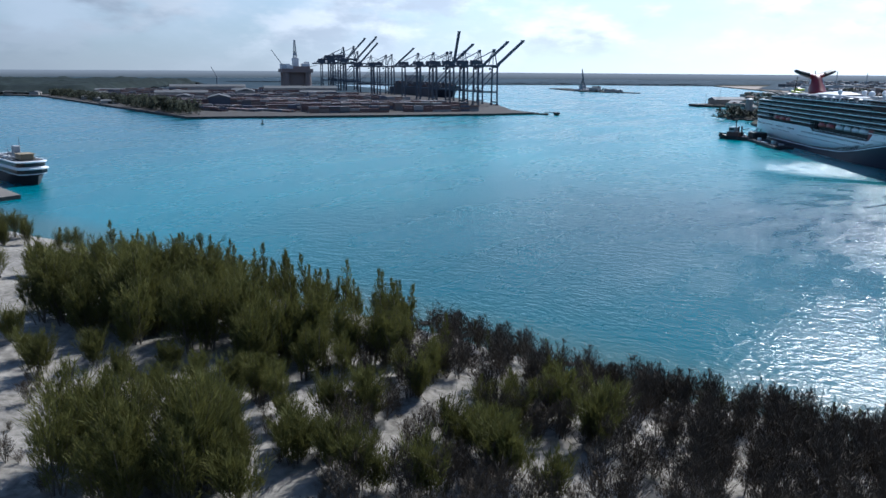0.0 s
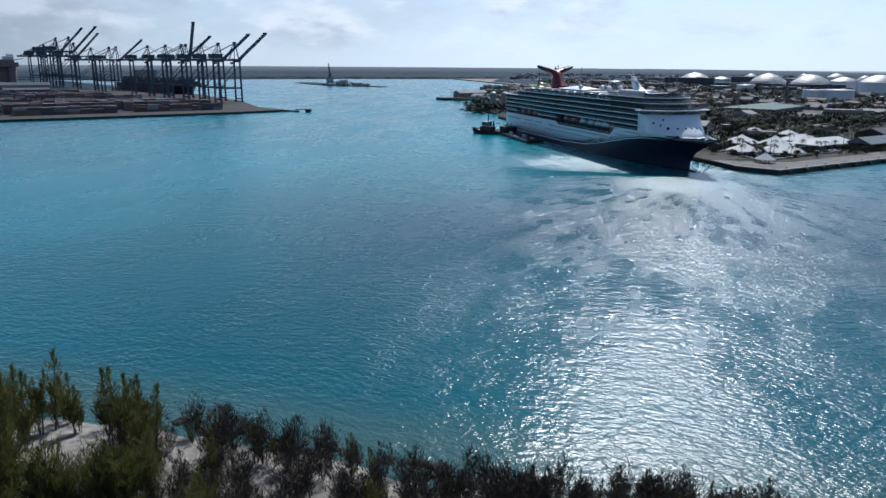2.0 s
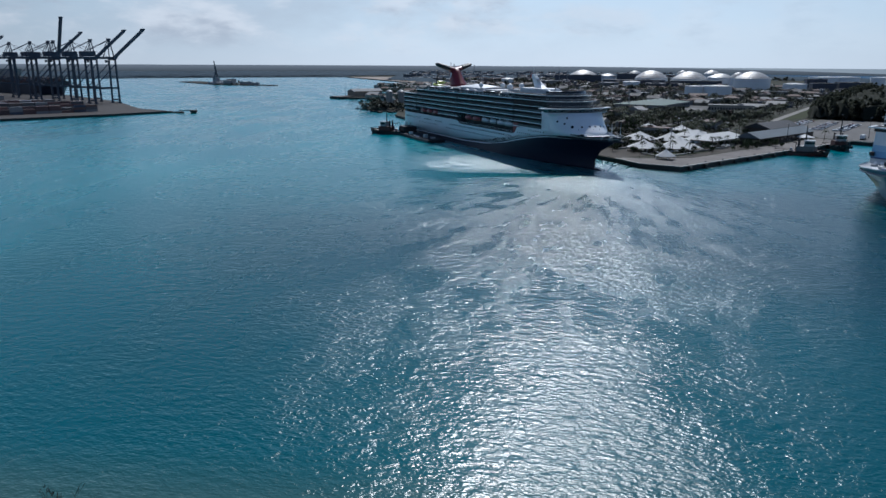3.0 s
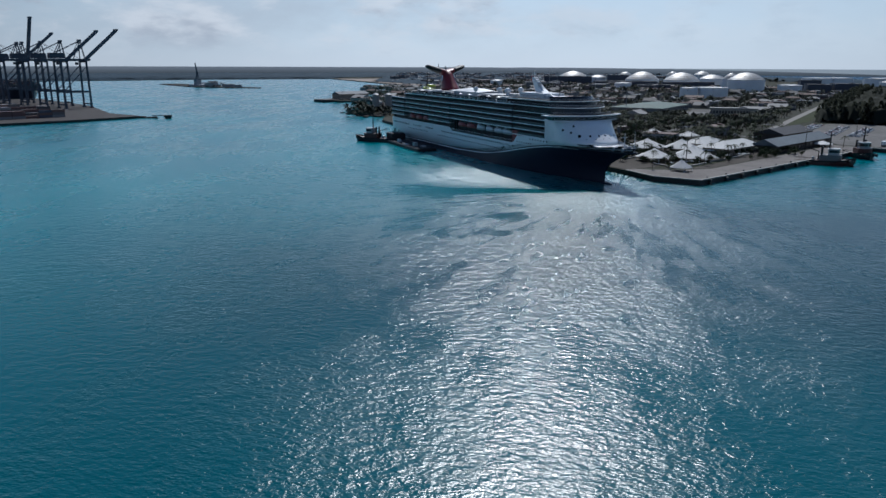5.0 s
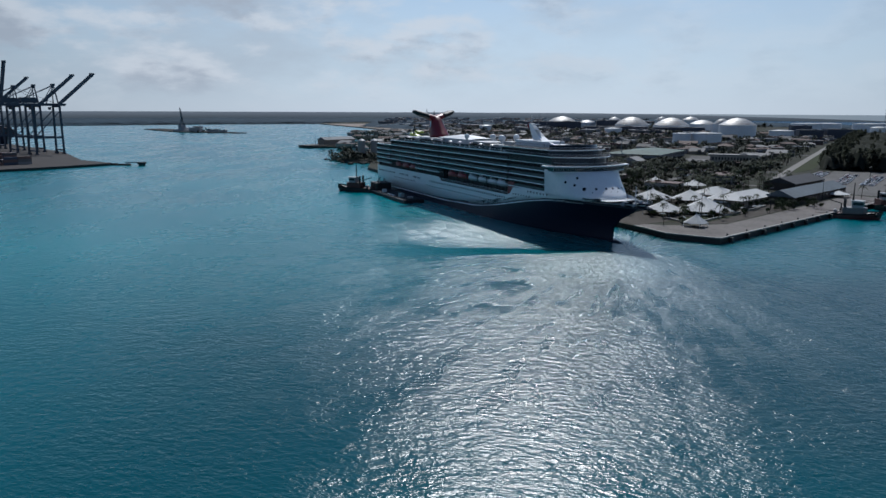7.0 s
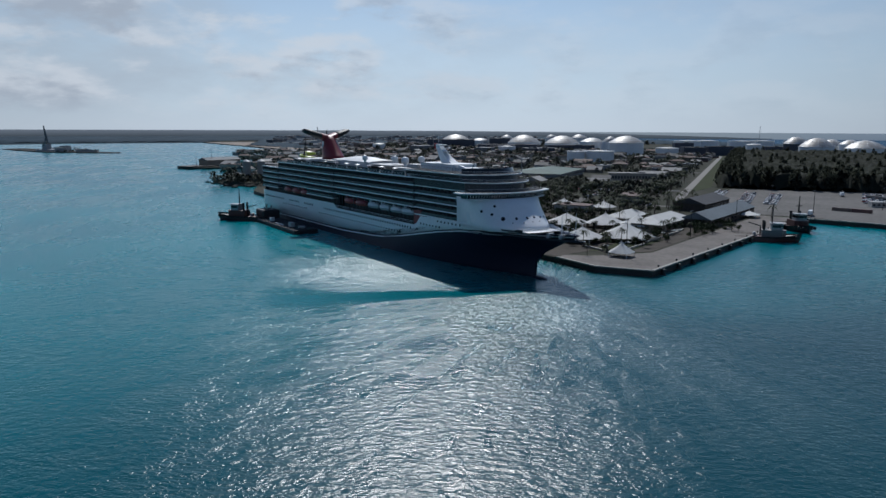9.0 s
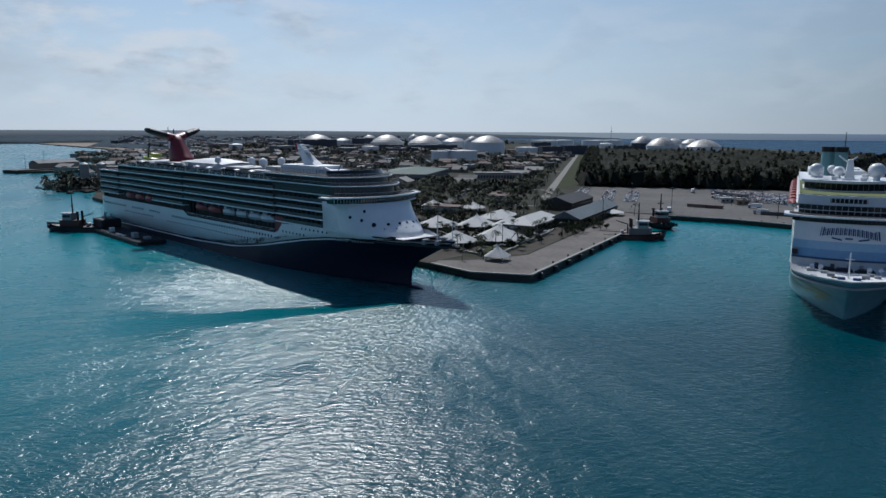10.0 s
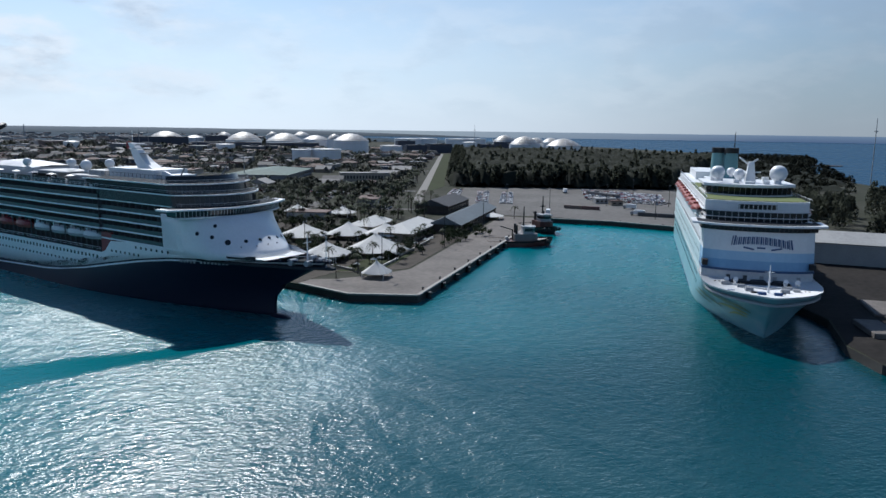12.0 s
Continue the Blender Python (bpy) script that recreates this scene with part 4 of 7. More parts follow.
NEEDLE = mat("casuarina_needles", (0.110, 0.108, 0.030), 0.85, spec=0.2, scale=0.15, dark=(0.040, 0.048, 0.016), amount=0.9, island=0.45, grain=0.8)
NEEDLE_DRY = mat("dry_casuarina_needles", (0.075, 0.058, 0.042), 0.9, spec=0.15, scale=0.15, dark=(0.024, 0.022, 0.016), amount=0.9, island=0.45, grain=0.8)


def let_light_through(m, share):
    """Thin leaves pass part of the light that falls on their far side."""
    nt = m.node_tree
    bsdf, out = nt.nodes["Principled BSDF"], nt.nodes["Material Output"]
    thin, both = nt.nodes.new("ShaderNodeBsdfTranslucent"), nt.nodes.new("ShaderNodeMixShader")
    nt.links.new(bsdf.inputs["Base Color"].links[0].from_socket, thin.inputs["Color"])
    both.inputs[0].default_value = share
    nt.links.new(bsdf.outputs[0], both.inputs[1])
    nt.links.new(thin.outputs[0], both.inputs[2])
    nt.links.new(both.outputs[0], out.inputs["Surface"])


let_light_through(NEEDLE, 0.32)
BARK = mat("grey_brown_bark", (0.09, 0.075, 0.06), 0.9, scale=1.0, amount=0.8)
LEAF = mat("broad_leaves", (0.042, 0.0574, 0.0238), 0.8, spec=0.15, scale=0.1, dark=(0.0126, 0.0196, 0.0084), amount=0.9, island=0.5, grain=0.6)
FROND = mat("palm_fronds", (0.0525, 0.0665, 0.0294), 0.75, spec=0.2, scale=0.3, dark=(0.0175, 0.0245, 0.0105), amount=0.8, island=0.4)
# Far town trees: paler and greyer than LEAF, with haze in the colour.
TOWNLEAF = mat("town_tree_leaves", (0.085, 0.095, 0.080), 0.9, spec=0.1, scale=0.05, dark=(0.052, 0.060, 0.054), amount=0.9, island=0.3, grain=0.4)
WOODLEAF = mat("dark_casuarina_leaves", (0.066, 0.074, 0.056), 0.9, spec=0.1, scale=0.05, dark=(0.042, 0.050, 0.040), amount=0.9, island=0.35, grain=0.4)
let_light_through(WOODLEAF, 0.5)
WOODS = mat("far_woods", (0.019, 0.023, 0.017), 0.9, scale=0.02, dark=(0.012, 0.0145, 0.0115), amount=0.9, island=0.3, grain=0.2, spec=0.1)


def casuarina(seed, height, spread, stems, density, bare):
    """Trunk mesh and crown mesh of a wispy casuarina: upright limbs with bunches of thin needles."""
    rng = random.Random(seed)
    tv, tf, cv, cf = [], [], [], []
    for s in range(stems):
        lean = (rng.uniform(-1, 1) * spread * 0.30 * (stems > 1) + rng.uniform(-0.4, 0.4), rng.uniform(-1, 1) * spread * 0.30 * (stems > 1) + rng.uniform(-0.4, 0.4))
        h = height * rng.uniform(0.5, 0.95) if s else height
        foot = (rng.uniform(-0.4, 0.4) * stems * 0.4, rng.uniform(-0.4, 0.4) * stems * 0.4)

        def spine(f):
            return Vector((foot[0] + lean[0] * f, foot[1] + lean[1] * f, h * f - 0.3))
        tube(tv, tf, [spine(f) for f in (0, 0.3, 0.6, 0.85, 1.0)], [h * 0.011 * k for k in (1.3, 1.0, 0.65, 0.3, 0.08)])
        limbs = int(density * h / 10)
        for i in range(limbs):
            f = 0.03 + 0.95 * rng.random() ** 0.85
            a, rise = rng.uniform(0, 2 * math.pi), rng.uniform(1.0, 3.0)
            reach = spread * (1.05 - f) ** 0.9 * rng.uniform(0.4, 1.0) * 0.62
            d = Vector((math.cos(a), math.sin(a), rise)) * reach
            p = spine(f)
            q = p + d
            if reach > (1.7 if bare else 2.1):
                tube(tv, tf, [p, p + d * 0.55 + Vector((0, 0, -0.12 * reach)), q], [h * 0.0035, h * 0.002, h * 0.0006], 3)
            bunches = int((4 if bare else 9) + reach * (3.0 if bare else 11))
            for j in range(bunches):
                g = 1 - 0.85 * rng.random() ** 1.4
                c = p + d * g + Vector((rng.gauss(0, 0.16), rng.gauss(0, 0.16), rng.gauss(0, 0.14))) * (0.15 + 0.25 * (1 - f) + 0.5 * reach)
                tip = Vector((d.x * 0.25 + rng.gauss(0, 0.32), d.y * 0.25 + rng.gauss(0, 0.32), rng.uniform(0.6, 1.4))) * rng.uniform(0.55, 1.25) * (1.15 - 0.55 * f)
                side = Vector((rng.gauss(0, 1), rng.gauss(0, 1), rng.gauss(0, 0.4))).normalized() * rng.uniform(0.028, 0.065)
                b = len(cv)
                cv.extend((c - side, c + side, c + tip))
                cf.append((b, b + 1, b + 2))
    return mesh_of("trunk", tv, tf, BARK), mesh_of("crown", cv, cf, NEEDLE_DRY if bare else NEEDLE)


def tree_thing(name, trunk, crown, m, label, category, group):
    t = thing(name, m, label, category, group)
    shared("trunk", trunk, Matrix(), t)
    shared("crown", crown, Matrix(), t)
    return t


LUSH = [casuarina(10 + k, 12.0, 6.0, 5, 34, False) for k in range(4)]
SLIM = [casuarina(30 + k, 10.0, 2.7, 2, 40, False) for k in range(4)]
BUSH = [casuarina(50 + k, 6.0, 4.6, 6, 60, False) for k in range(3)]
DRY = [casuarina(70 + k, 8.0, 4.6, 4, 46, True) for k in range(4)]
rng = random.Random(5)


def plant(kinds, x, y, height, base, label, group):
    trunk, crown = rng.choice(kinds)
    k = height / base
    m = pose(x, y, dune_height(x, y) - 0.1, rng.uniform(-4, 4), rng.uniform(-4, 4), rng.uniform(0, 360)) @ Matrix.Diagonal((k * rng.uniform(0.9, 1.15), k * rng.uniform(0.9, 1.15), k, 1))
    tree_thing("casuarina_tree", trunk, crown, m, label, "tree", group)


GREEN_LABEL = "feathery green casuarina tree on pale dune sand"
for cx, cy, rx, ry, n, lo, hi in ((-38, 82, 13, 8, 26, 9, 16), (-66, 144, 20, 13, 48, 10, 18), (-46, 134, 13, 13, 28, 9, 16), (-22, 120, 17, 9, 30, 8, 14), (-92, 168, 18, 14, 18, 8, 13), (-128, 212, 26, 16, 16, 7, 11), (-4, 112, 9, 7, 7, 6, 9), (-30, 103, 8, 4, 6, 5, 9), (14, 104, 12, 8, 7, 5, 8)):
    for _ in range(n):
        a, r = rng.uniform(0, 2 * math.pi), rng.random() ** 0.5
        x, y = cx + rx * r * math.cos(a), cy + ry * r * math.sin(a)
        if y < shore(x) - 4:
            plant(LUSH, x, y, rng.uniform(lo, hi), 12.0, GREEN_LABEL, "dune casuarinas")
for _ in range(105):
    x = rng.uniform(-95, 66)
    y = shore(x) - rng.uniform(3, 15)
    if -16 < x < -5 and y > 140:
        continue
    if x > -5 and rng.random() < 0.5:
        continue
    plant(SLIM, x, y, rng.choice((3, 4, 5, 6)) * rng.uniform(0.9, 1.1) if x > -5 else rng.choice((6, 7, 8, 9, 12)) * rng.uniform(0.9, 1.1), 10.0, "slender green casuarina near the waterline", "shore casuarinas")
for x, y in ((-21, 91), (-18, 89), (-15, 87), (-19, 86), (-13, 83), (-10, 81), (-7, 79), (2, 92), (4, 90), (6, 88), (8, 85), (10, 83), (5, 94), (9, 90), (-73, 120), (-80, 128), (-68, 114), (-33, 108), (-12, 104), (24, 96), (18, 100), (-1, 78), (14, 78), (-60, 118), (-50, 100), (-44, 104), (-36, 96), (-22, 97), (-10, 98), (-16, 98), (12, 97), (-30, 90), (-46, 116), (-58, 126), (-52, 110), (-28, 80), (-24, 78), (-3, 106), (22, 90), (-40, 110), (-26, 108)):
    plant(BUSH, x, y, rng.uniform(4.5, 7.5), 6.0, "low bushy young casuarina on pale sand", "young casuarinas")
for _ in range(46):
    x = rng.uniform(-78, 4)
    plant(SLIM, x, shore(x) - rng.uniform(8, 26), rng.uniform(9, 14), 10.0, "tall slender casuarina standing above the dune thicket", "tall casuarinas")
# dry scrub that nobody could count: trunks and twigs in two joined meshes
def joined(name, picks, which, label):
    verts, faces = [], []
    for pair, m in picks:
        me = pair[which]
        v = np.empty(len(me.vertices) * 3)
        me.vertices.foreach_get("co", v)
        a = np.array(m)
        v = v.reshape(-1, 3) @ a[:3, :3].T + a[:3, 3]
        b = len(verts)
        verts.extend(v.tolist())
        faces.extend([tuple(b + i for i in p.vertices) for p in me.polygons])
    return tagged(new(name, mesh_of(name, verts, faces, BARK if which == 0 else NEEDLE_DRY)), label, "scrub", kind="stuff")


picks = []
for _ in range(430):
    x = rng.uniform(-14, 76)
    y = rng.uniform(72, shore(x) - 4)
    if any(math.hypot((x - a) / c, y - b) < 4.2 for a, b, c in ((17, 83, 1.2), (2, 100, 1.6), (-6, 86, 0.9))):
        continue
    k = rng.uniform(4.0, 7.5) / 8.0
    picks.append((rng.choice(DRY), pose(x, y, dune_height(x, y) - 0.1, 0, 0, rng.uniform(0, 360)) @ Matrix.Diagonal((k * 1.15, k * 1.15, k, 1))))
for _ in range(90):
    x, y = rng.uniform(-80, -6), rng.uniform(62, 118)
    k = rng.uniform(1.6, 4.4) / 8.0
    picks.append((rng.choice(DRY), pose(x, y, dune_height(x, y) - 0.1, 0, 0, rng.uniform(0, 360)) @ Matrix.Diagonal((k * 1.3, k * 1.3, k, 1))))
joined("dry_scrub_stems", picks, 0, "thin bare stems of dry dune scrub")
joined("dry_scrub_twigs", picks, 1, "dark brown twiggy scrub on the dune")

# dark rocks and driftwood along the waterline
rock_kinds = []
for k in range(4):
    bm = bmesh.new()
    bmesh.ops.create_icosphere(bm, subdivisions=2, radius=1.0)
    for v in bm.verts:
        v.co *= 1 + 0.35 * noise.noise(v.co * 1.3 + Vector((k * 7, 0, 0)))
        v.co.z *= 0.55
    me = bpy.data.meshes.new("rock")
    bm.to_mesh(me)
    bm.free()
    me.materials.append(ROCK)
    rock_kinds.append(me)
for _ in range(150):
    x = rng.uniform(-45, 78)
    y = shore(x) + rng.uniform(-5.0, 0.4)
    r = rng.uniform(0.25, 1.25)
    ob = new("rock", rng.choice(rock_kinds))
    ob.matrix_world = pose(x, y, max(-0.1, dune_height(x, y)), 0, 0, rng.uniform(0, 360)) @ Matrix.Diagonal((r * rng.uniform(0.8, 1.5), r, r, 1))
    tagged(ob, "dark weathered limestone rock at the waterline", "rock", "shore rocks")


def broadleaf(seed, height, spread, leaves):
    rng_ = random.Random(seed)
    tv, tf, cv, cf = [], [], [], []
    tube(tv, tf, [(0, 0, -0.2), (0.1, 0, height * 0.3), (0.2, 0.1, height * 0.6)], [height * 0.035, height * 0.028, height * 0.012])
    for k in range(4):
        a = k * 1.6 + rng_.random()
        tube(tv, tf, [(0.1, 0, height * 0.3), (spread * 0.3 * math.cos(a), spread * 0.3 * math.sin(a), height * 0.68)], [height * 0.018, height * 0.006], 4)
    lumps = [(rng_.uniform(-0.32, 0.32) * spread, rng_.uniform(-0.32, 0.32) * spread, height * rng_.uniform(0.5, 0.85), spread * rng_.uniform(0.18, 0.32)) for _ in range(7)]
    for _ in range(leaves):
        lx, ly, lz, lr = rng_.choice(lumps)
        d = Vector((rng_.gauss(0, 1), rng_.gauss(0, 1), rng_.gauss(0, 0.8))).normalized() * lr * rng_.uniform(0.55, 1.1)
        c = Vector((lx, ly, lz)) + d
        u = Vector((rng_.gauss(0, 1), rng_.gauss(0, 1), rng_.gauss(0, 1))).normalized() * height * 0.055
        w = u.cross(Vector((rng_.gauss(0, 1), rng_.gauss(0, 1), rng_.gauss(0, 1)))).normalized() * height * 0.045
        b = len(cv)
        cv.extend((c - u, c + w, c + u, c - w))
        cf.append((b, b + 1, b + 2, b + 3))
    return mesh_of("trunk", tv, tf, BARK), mesh_of("crown", cv, cf, LEAF)


def palm(seed, height):
    rng_ = random.Random(seed)
    tv, tf, cv, cf = [], [], [], []
    bend = rng_.uniform(-0.6, 0.6)
    tube(tv, tf, [(bend * f * f, 0, height * f - 0.2 * (f == 0)) for f in (0, 0.25, 0.5, 0.75, 1.0)], [0.24, 0.19, 0.17, 0.15, 0.16], 6)
    top = Vector((bend, 0, height))
    for k in range(17):
        a, rise = k * 2.4 + rng_.random() * 0.4, rng_.uniform(-0.15, 0.9)
        out = Vector((math.cos(a), math.sin(a), 0))
        side = Vector((-math.sin(a), math.cos(a), 0))
        length = rng_.uniform(2.2, 3.1)
        spine = [top + out * length * s + Vector((0, 0, length * (rise * s - 0.95 * s * s))) for s in (0, 0.3, 0.6, 0.85, 1.05)]
        for i in range(4):
            p, q = spine[i], spine[i + 1]
            for s in (1, -1):
                for j in range(2):
                    o = p.lerp(q, j / 2)
                    e = p.lerp(q, (j + 0.62) / 2)
                    w = 0.62 * math.sin(math.pi * (0.15 + 0.8 * (i + j / 2) / 4))
                    b = len(cv)
                    cv.extend((o, e, e + (side * s * w) + out * 0.3 + Vector((0, 0, -0.30))))
                    cf.append((b, b + 1, b + 2))
    return mesh_of("trunk", tv, tf, BARK), mesh_of("crown", cv, cf, FROND)


BROAD = [broadleaf(k, 7.0, 7.5, 420) for k in range(4)]
PALMS = [palm(k, 7.5) for k in range(4)]


# Far canopy, tinted blue-grey in its base colour to stand for haze.
HAZEWOODS = mat("distant_woods", (0.036, 0.058, 0.078), 0.9, scale=0.004, dark=(0.020, 0.034, 0.046), amount=0.9, island=0.12, grain=0.05, spec=0.05)


def canopy_sheet(name, x0, x1, y0, y1, step, height, keep, label, seed, material=None):
    """Roof of a distant wood: one uneven sheet of crowns with a ragged edge."""
    r = np.random.default_rng(seed)
    nx, ny = int((x1 - x0) / step), int((y1 - y0) / step)
    verts, faces, index = [], [], {}

    def vertex(i, j):
        if (i, j) not in index:
            x, y = x0 + (i + r.uniform(-0.4, 0.4)) * step, y0 + (j + r.uniform(-0.4, 0.4)) * step
            rim = all(keep(x0 + (i + a) * step, y0 + (j + b) * step) for a, b in ((1, 0), (-1, 0), (0, 1), (0, -1)))
            index[(i, j)] = len(verts)
            verts.append((x, y, 2.0 + height * r.uniform(0.55, 1.0) * (0.85 + 0.3 * noise.noise((x / 60, y / 60, 2.0))) if rim else 2.0 + 0.3 * height * r.random()))
        return index[(i, j)]

    for i in range(nx):
        for j in range(ny):
            if keep(x0 + (i + 0.5) * step, y0 + (j + 0.5) * step):
                faces.append((vertex(i, j), vertex(i + 1, j), vertex(i + 1, j + 1), vertex(i, j + 1)))
    me = mesh_of(name, verts, faces, material or HAZEWOODS)
    me.shade_smooth()
    return tagged(new(name, me), label, "trees", kind="stuff")


def woods(name, spots, height, spread, blades, size, label, seed=1, material=None):
    """A far wood as one mesh of many leaf clumps: spots of x, y, ground z."""
    r = np.random.default_rng(seed)
    n = len(spots)
    spots = np.array(spots, float)
    hs = height * r.uniform(0.7, 1.1, n)
    f = r.random((n, blades)) ** 0.75
    ang = r.uniform(0, 2 * np.pi, (n, blades))
    rad = spread * (1.08 - f) ** 0.6 * r.uniform(0.5, 1.0, (n, blades)) * np.minimum(1, f * 4 + 0.35)
    c = np.stack([spots[:, None, 0] + rad * np.cos(ang), spots[:, None, 1] + rad * np.sin(ang), spots[:, None, 2] + hs[:, None] * (0.08 + 0.92 * f)], -1).reshape(-1, 3)
    u = r.normal(size=c.shape)
    u /= np.linalg.norm(u, axis=1)[:, None]
    w = np.cross(u, r.normal(size=c.shape))
    w /= np.linalg.norm(w, axis=1)[:, None]
    u[:, 2] = np.abs(u[:, 2]) + 0.3
    v = np.stack([c - u * size, c + w * size * 0.8, c + u * size * 1.2, c - w * size * 0.8], 1).reshape(-1, 3)
    m = len(c)
    me = bpy.data.meshes.new(name)
    me.from_pydata(v.tolist(), [], np.arange(m * 4).reshape(m, 4).tolist())
    me.materials.append(material or WOODS)
    # soft round shading of each crown
    axis = np.repeat(spots[:, :2], blades, 0)
    out = np.concatenate([(c[:, :2] - axis) / spread, 0.25 + 1.2 * (f.reshape(-1, 1) - 0.4)], 1) + r.normal(size=c.shape) * 0.22
    out /= np.linalg.norm(out, axis=1)[:, None]
    me.normals_split_custom_set_from_vertices(np.repeat(out, 4, 0).tolist())
    return tagged(new(name, me), label, "trees", kind="stuff")

# ---- container terminal across the channel ----
CONT = palette_mat("container_paint", [(0.13, 0.07, 0.062), (0.105, 0.062, 0.058), (0.15, 0.09, 0.07), (0.06, 0.07, 0.10), (0.14, 0.13, 0.125), (0.24, 0.23, 0.225), (0.085, 0.05, 0.047), (0.065, 0.065, 0.07), (0.16, 0.12, 0.10)], 0.6, 0.4, 0.3)
SHED_ROOF = mat("pale_sheet_roof", (0.11, 0.115, 0.12), 0.8, spec=0.05, scale=0.05, dark=(0.07, 0.068, 0.066), amount=0.7)
SHED_WALL = mat("dusty_wall", (0.27, 0.2565, 0.2363), 0.8, scale=0.1, dark=(0.1755, 0.162, 0.1485), amount=0.7)
DARKSHED = mat("dark_blue_shed", (0.05, 0.06, 0.085), 0.6, scale=0.1, amount=0.6)
YU, YV = Vector((0.958, 0.287)), Vector((-0.287, 0.958))


def container_stack(x, y, turn, cols, rows, tiers, r, label="rust-brown stacked shipping containers in the yard"):
    t = thing("container_stack", pose(x, y, 2.4, 0, 0, turn), label, "containers", "container stacks")
    items = []
    for i in range(cols):
        for j in range(rows):
            top = max(1, tiers - (r.random() < 0.35) - (r.random() < 0.15))
            for k in range(top):
                items.append(((i - (cols - 1) / 2) * 12.6, (j - (rows - 1) / 2) * 2.6, k * 2.62, 12.2, 2.44, 2.59))
    tagged(boxes("container_block", items, CONT, t), kind="stuff")
    return t


rng = random.Random(11)
turn_y = math.degrees(math.atan2(YU.y, YU.x))
for row in range(30):
    v = 52 + row * 29
    u = 80 + rng.uniform(-20, 20) if row < 7 else -5 - row * 8 + rng.uniform(-10, 20)
    end = 352 - row * 4
    if row == 0:
        u, end = 140, 352
    while u < end:
        cols = rng.randint(4, 10)
        p = Vector((-285, 817)) + YU * (u + cols * 6.3) + YV * v
        if u + cols * 12.6 < end + 20 and rng.random() < 0.94:
            container_stack(p.x, p.y, turn_y, cols, rng.randint(4, 7), rng.choice((2, 3, 3, 4) if row else (3,)), rng)
        u += cols * 12.6 + rng.uniform(8, 22)
for k, (u, v, tiers) in enumerate(((20, 130, 2), (60, 120, 1), (30, 175, 2), (75, 190, 1), (100, 95, 1))):
    p = Vector((-285, 817)) + YU * u + YV * v
    container_stack(p.x, p.y, turn_y - 55, 6, 4, tiers, rng, "pale grey container chassis rows in the yard")


def crane_parts(t, boom_angle):
    """Ship-to-shore gantry: x towards the water, y along the rail."""
    H, gx, gy = 58.0, 16.0, 10.0
    for sx in (1, -1):
        for sy in (1, -1):
            part("leg", beam(bmesh.new(), (sx * gx, sy * gy, 2.2), (sx * gx, sy * (gy - 1.5), H), 2.0, 1.8), STEEL, t)
            part("bogie", box(one_box(sx * gx, sy * gy, 0, 2.2, 7.0, 1.4), sx * gx, sy * gy, 1.2, 1.6, 4.0, 1.2), STEEL, t)
        part("sill_beam", beam(bmesh.new(), (sx * gx, -gy, 4.5), (sx * gx, gy, 4.5), 1.6, 1.8), STEEL, t)
        part("cross_beam", beam(bmesh.new(), (sx * gx, -gy, H - 1), (sx * gx, gy, H - 1), 1.6, 2.2), STEEL, t)
    for sy in (1, -1):
        part("portal_beam", beam(bmesh.new(), (-gx, sy * gy, 20), (gx, sy * gy, 20), 1.8, 2.2), STEEL, t)
        part("brace", beam(bmesh.new(), (-gx, sy * gy, 21), (gx, sy * gy, H - 6), 0.9, 0.9), STEEL, t)
        part("girder", beam(bmesh.new(), (-38, sy * 4, H + 1), (gx + 4, sy * 4, H + 1), 1.3, 3.0), STEEL, t)
    a = radians(boom_angle)
    root = Vector((gx + 3, 0, H + 1))
    tip = root + Vector((math.cos(a), 0, math.sin(a))) * 58
    boom = bmesh.new()
    for sy in (1, -1):
        beam(boom, root + Vector((0, sy * 3, 0)), tip + Vector((0, sy * 3, 0)), 1.0, 2.4)
        for k in range(7):
            p, q = root.lerp(tip, k / 7), root.lerp(tip, (k + 1) / 7)
            beam(boom, p + Vector((0, 3 * sy, 0)), q + Vector((0, -3 * sy, 0)), 0.5, 0.5)
    box(boom, tip.x, 0, tip.z, 3, 8, 2.0)
    part("boom", boom, STEEL, t, "raised lattice boom" if boom_angle > 20 else "lowered boom")
    apex = Vector((gx - 2, 0, H + 24))
    frame_ = bmesh.new()
    for sy in (1, -1):
        beam(frame_, (gx, sy * 7, H), apex + Vector((0, sy * 2, 0)), 1.1, 1.1)
        beam(frame_, (2, sy * 5, H + 2), apex + Vector((0, sy * 2, 0)), 0.8, 0.8)
        beam(frame_, (-34, sy * 4, H + 2), apex + Vector((0, sy * 2, 0)), 0.6, 0.6)
    box(frame_, apex.x, 0, apex.z - 0.5, 3, 6, 2.5)
    part("apex_frame", frame_, STEEL, t)
    if boom_angle < 20:
        part("forestay", beam(beam(bmesh.new(), apex, root.lerp(tip, 0.5), 0.4, 0.4), apex, root.lerp(tip, 0.9), 0.4, 0.4), STEEL, t)
    part("machinery_house", box(one_box(-16, 0, H + 2.8, 18, 8, 6.0), -16, 0, H + 8.8, 17, 7.4, 0.5), DARKSHED, t)
    part("operator_cab", one_box(8, 0, H - 5, 3, 3, 3.2, bevel=0.3), DARKSHED, t)
    part("stair_tower", beam(beam(bmesh.new(), (-gx, gy - 1.5, 3), (-gx, gy - 5, 28), 0.8, 0.5), (-gx, gy - 5, 28), (-gx, gy - 1.5, H), 0.8, 0.5), STEEL, t)


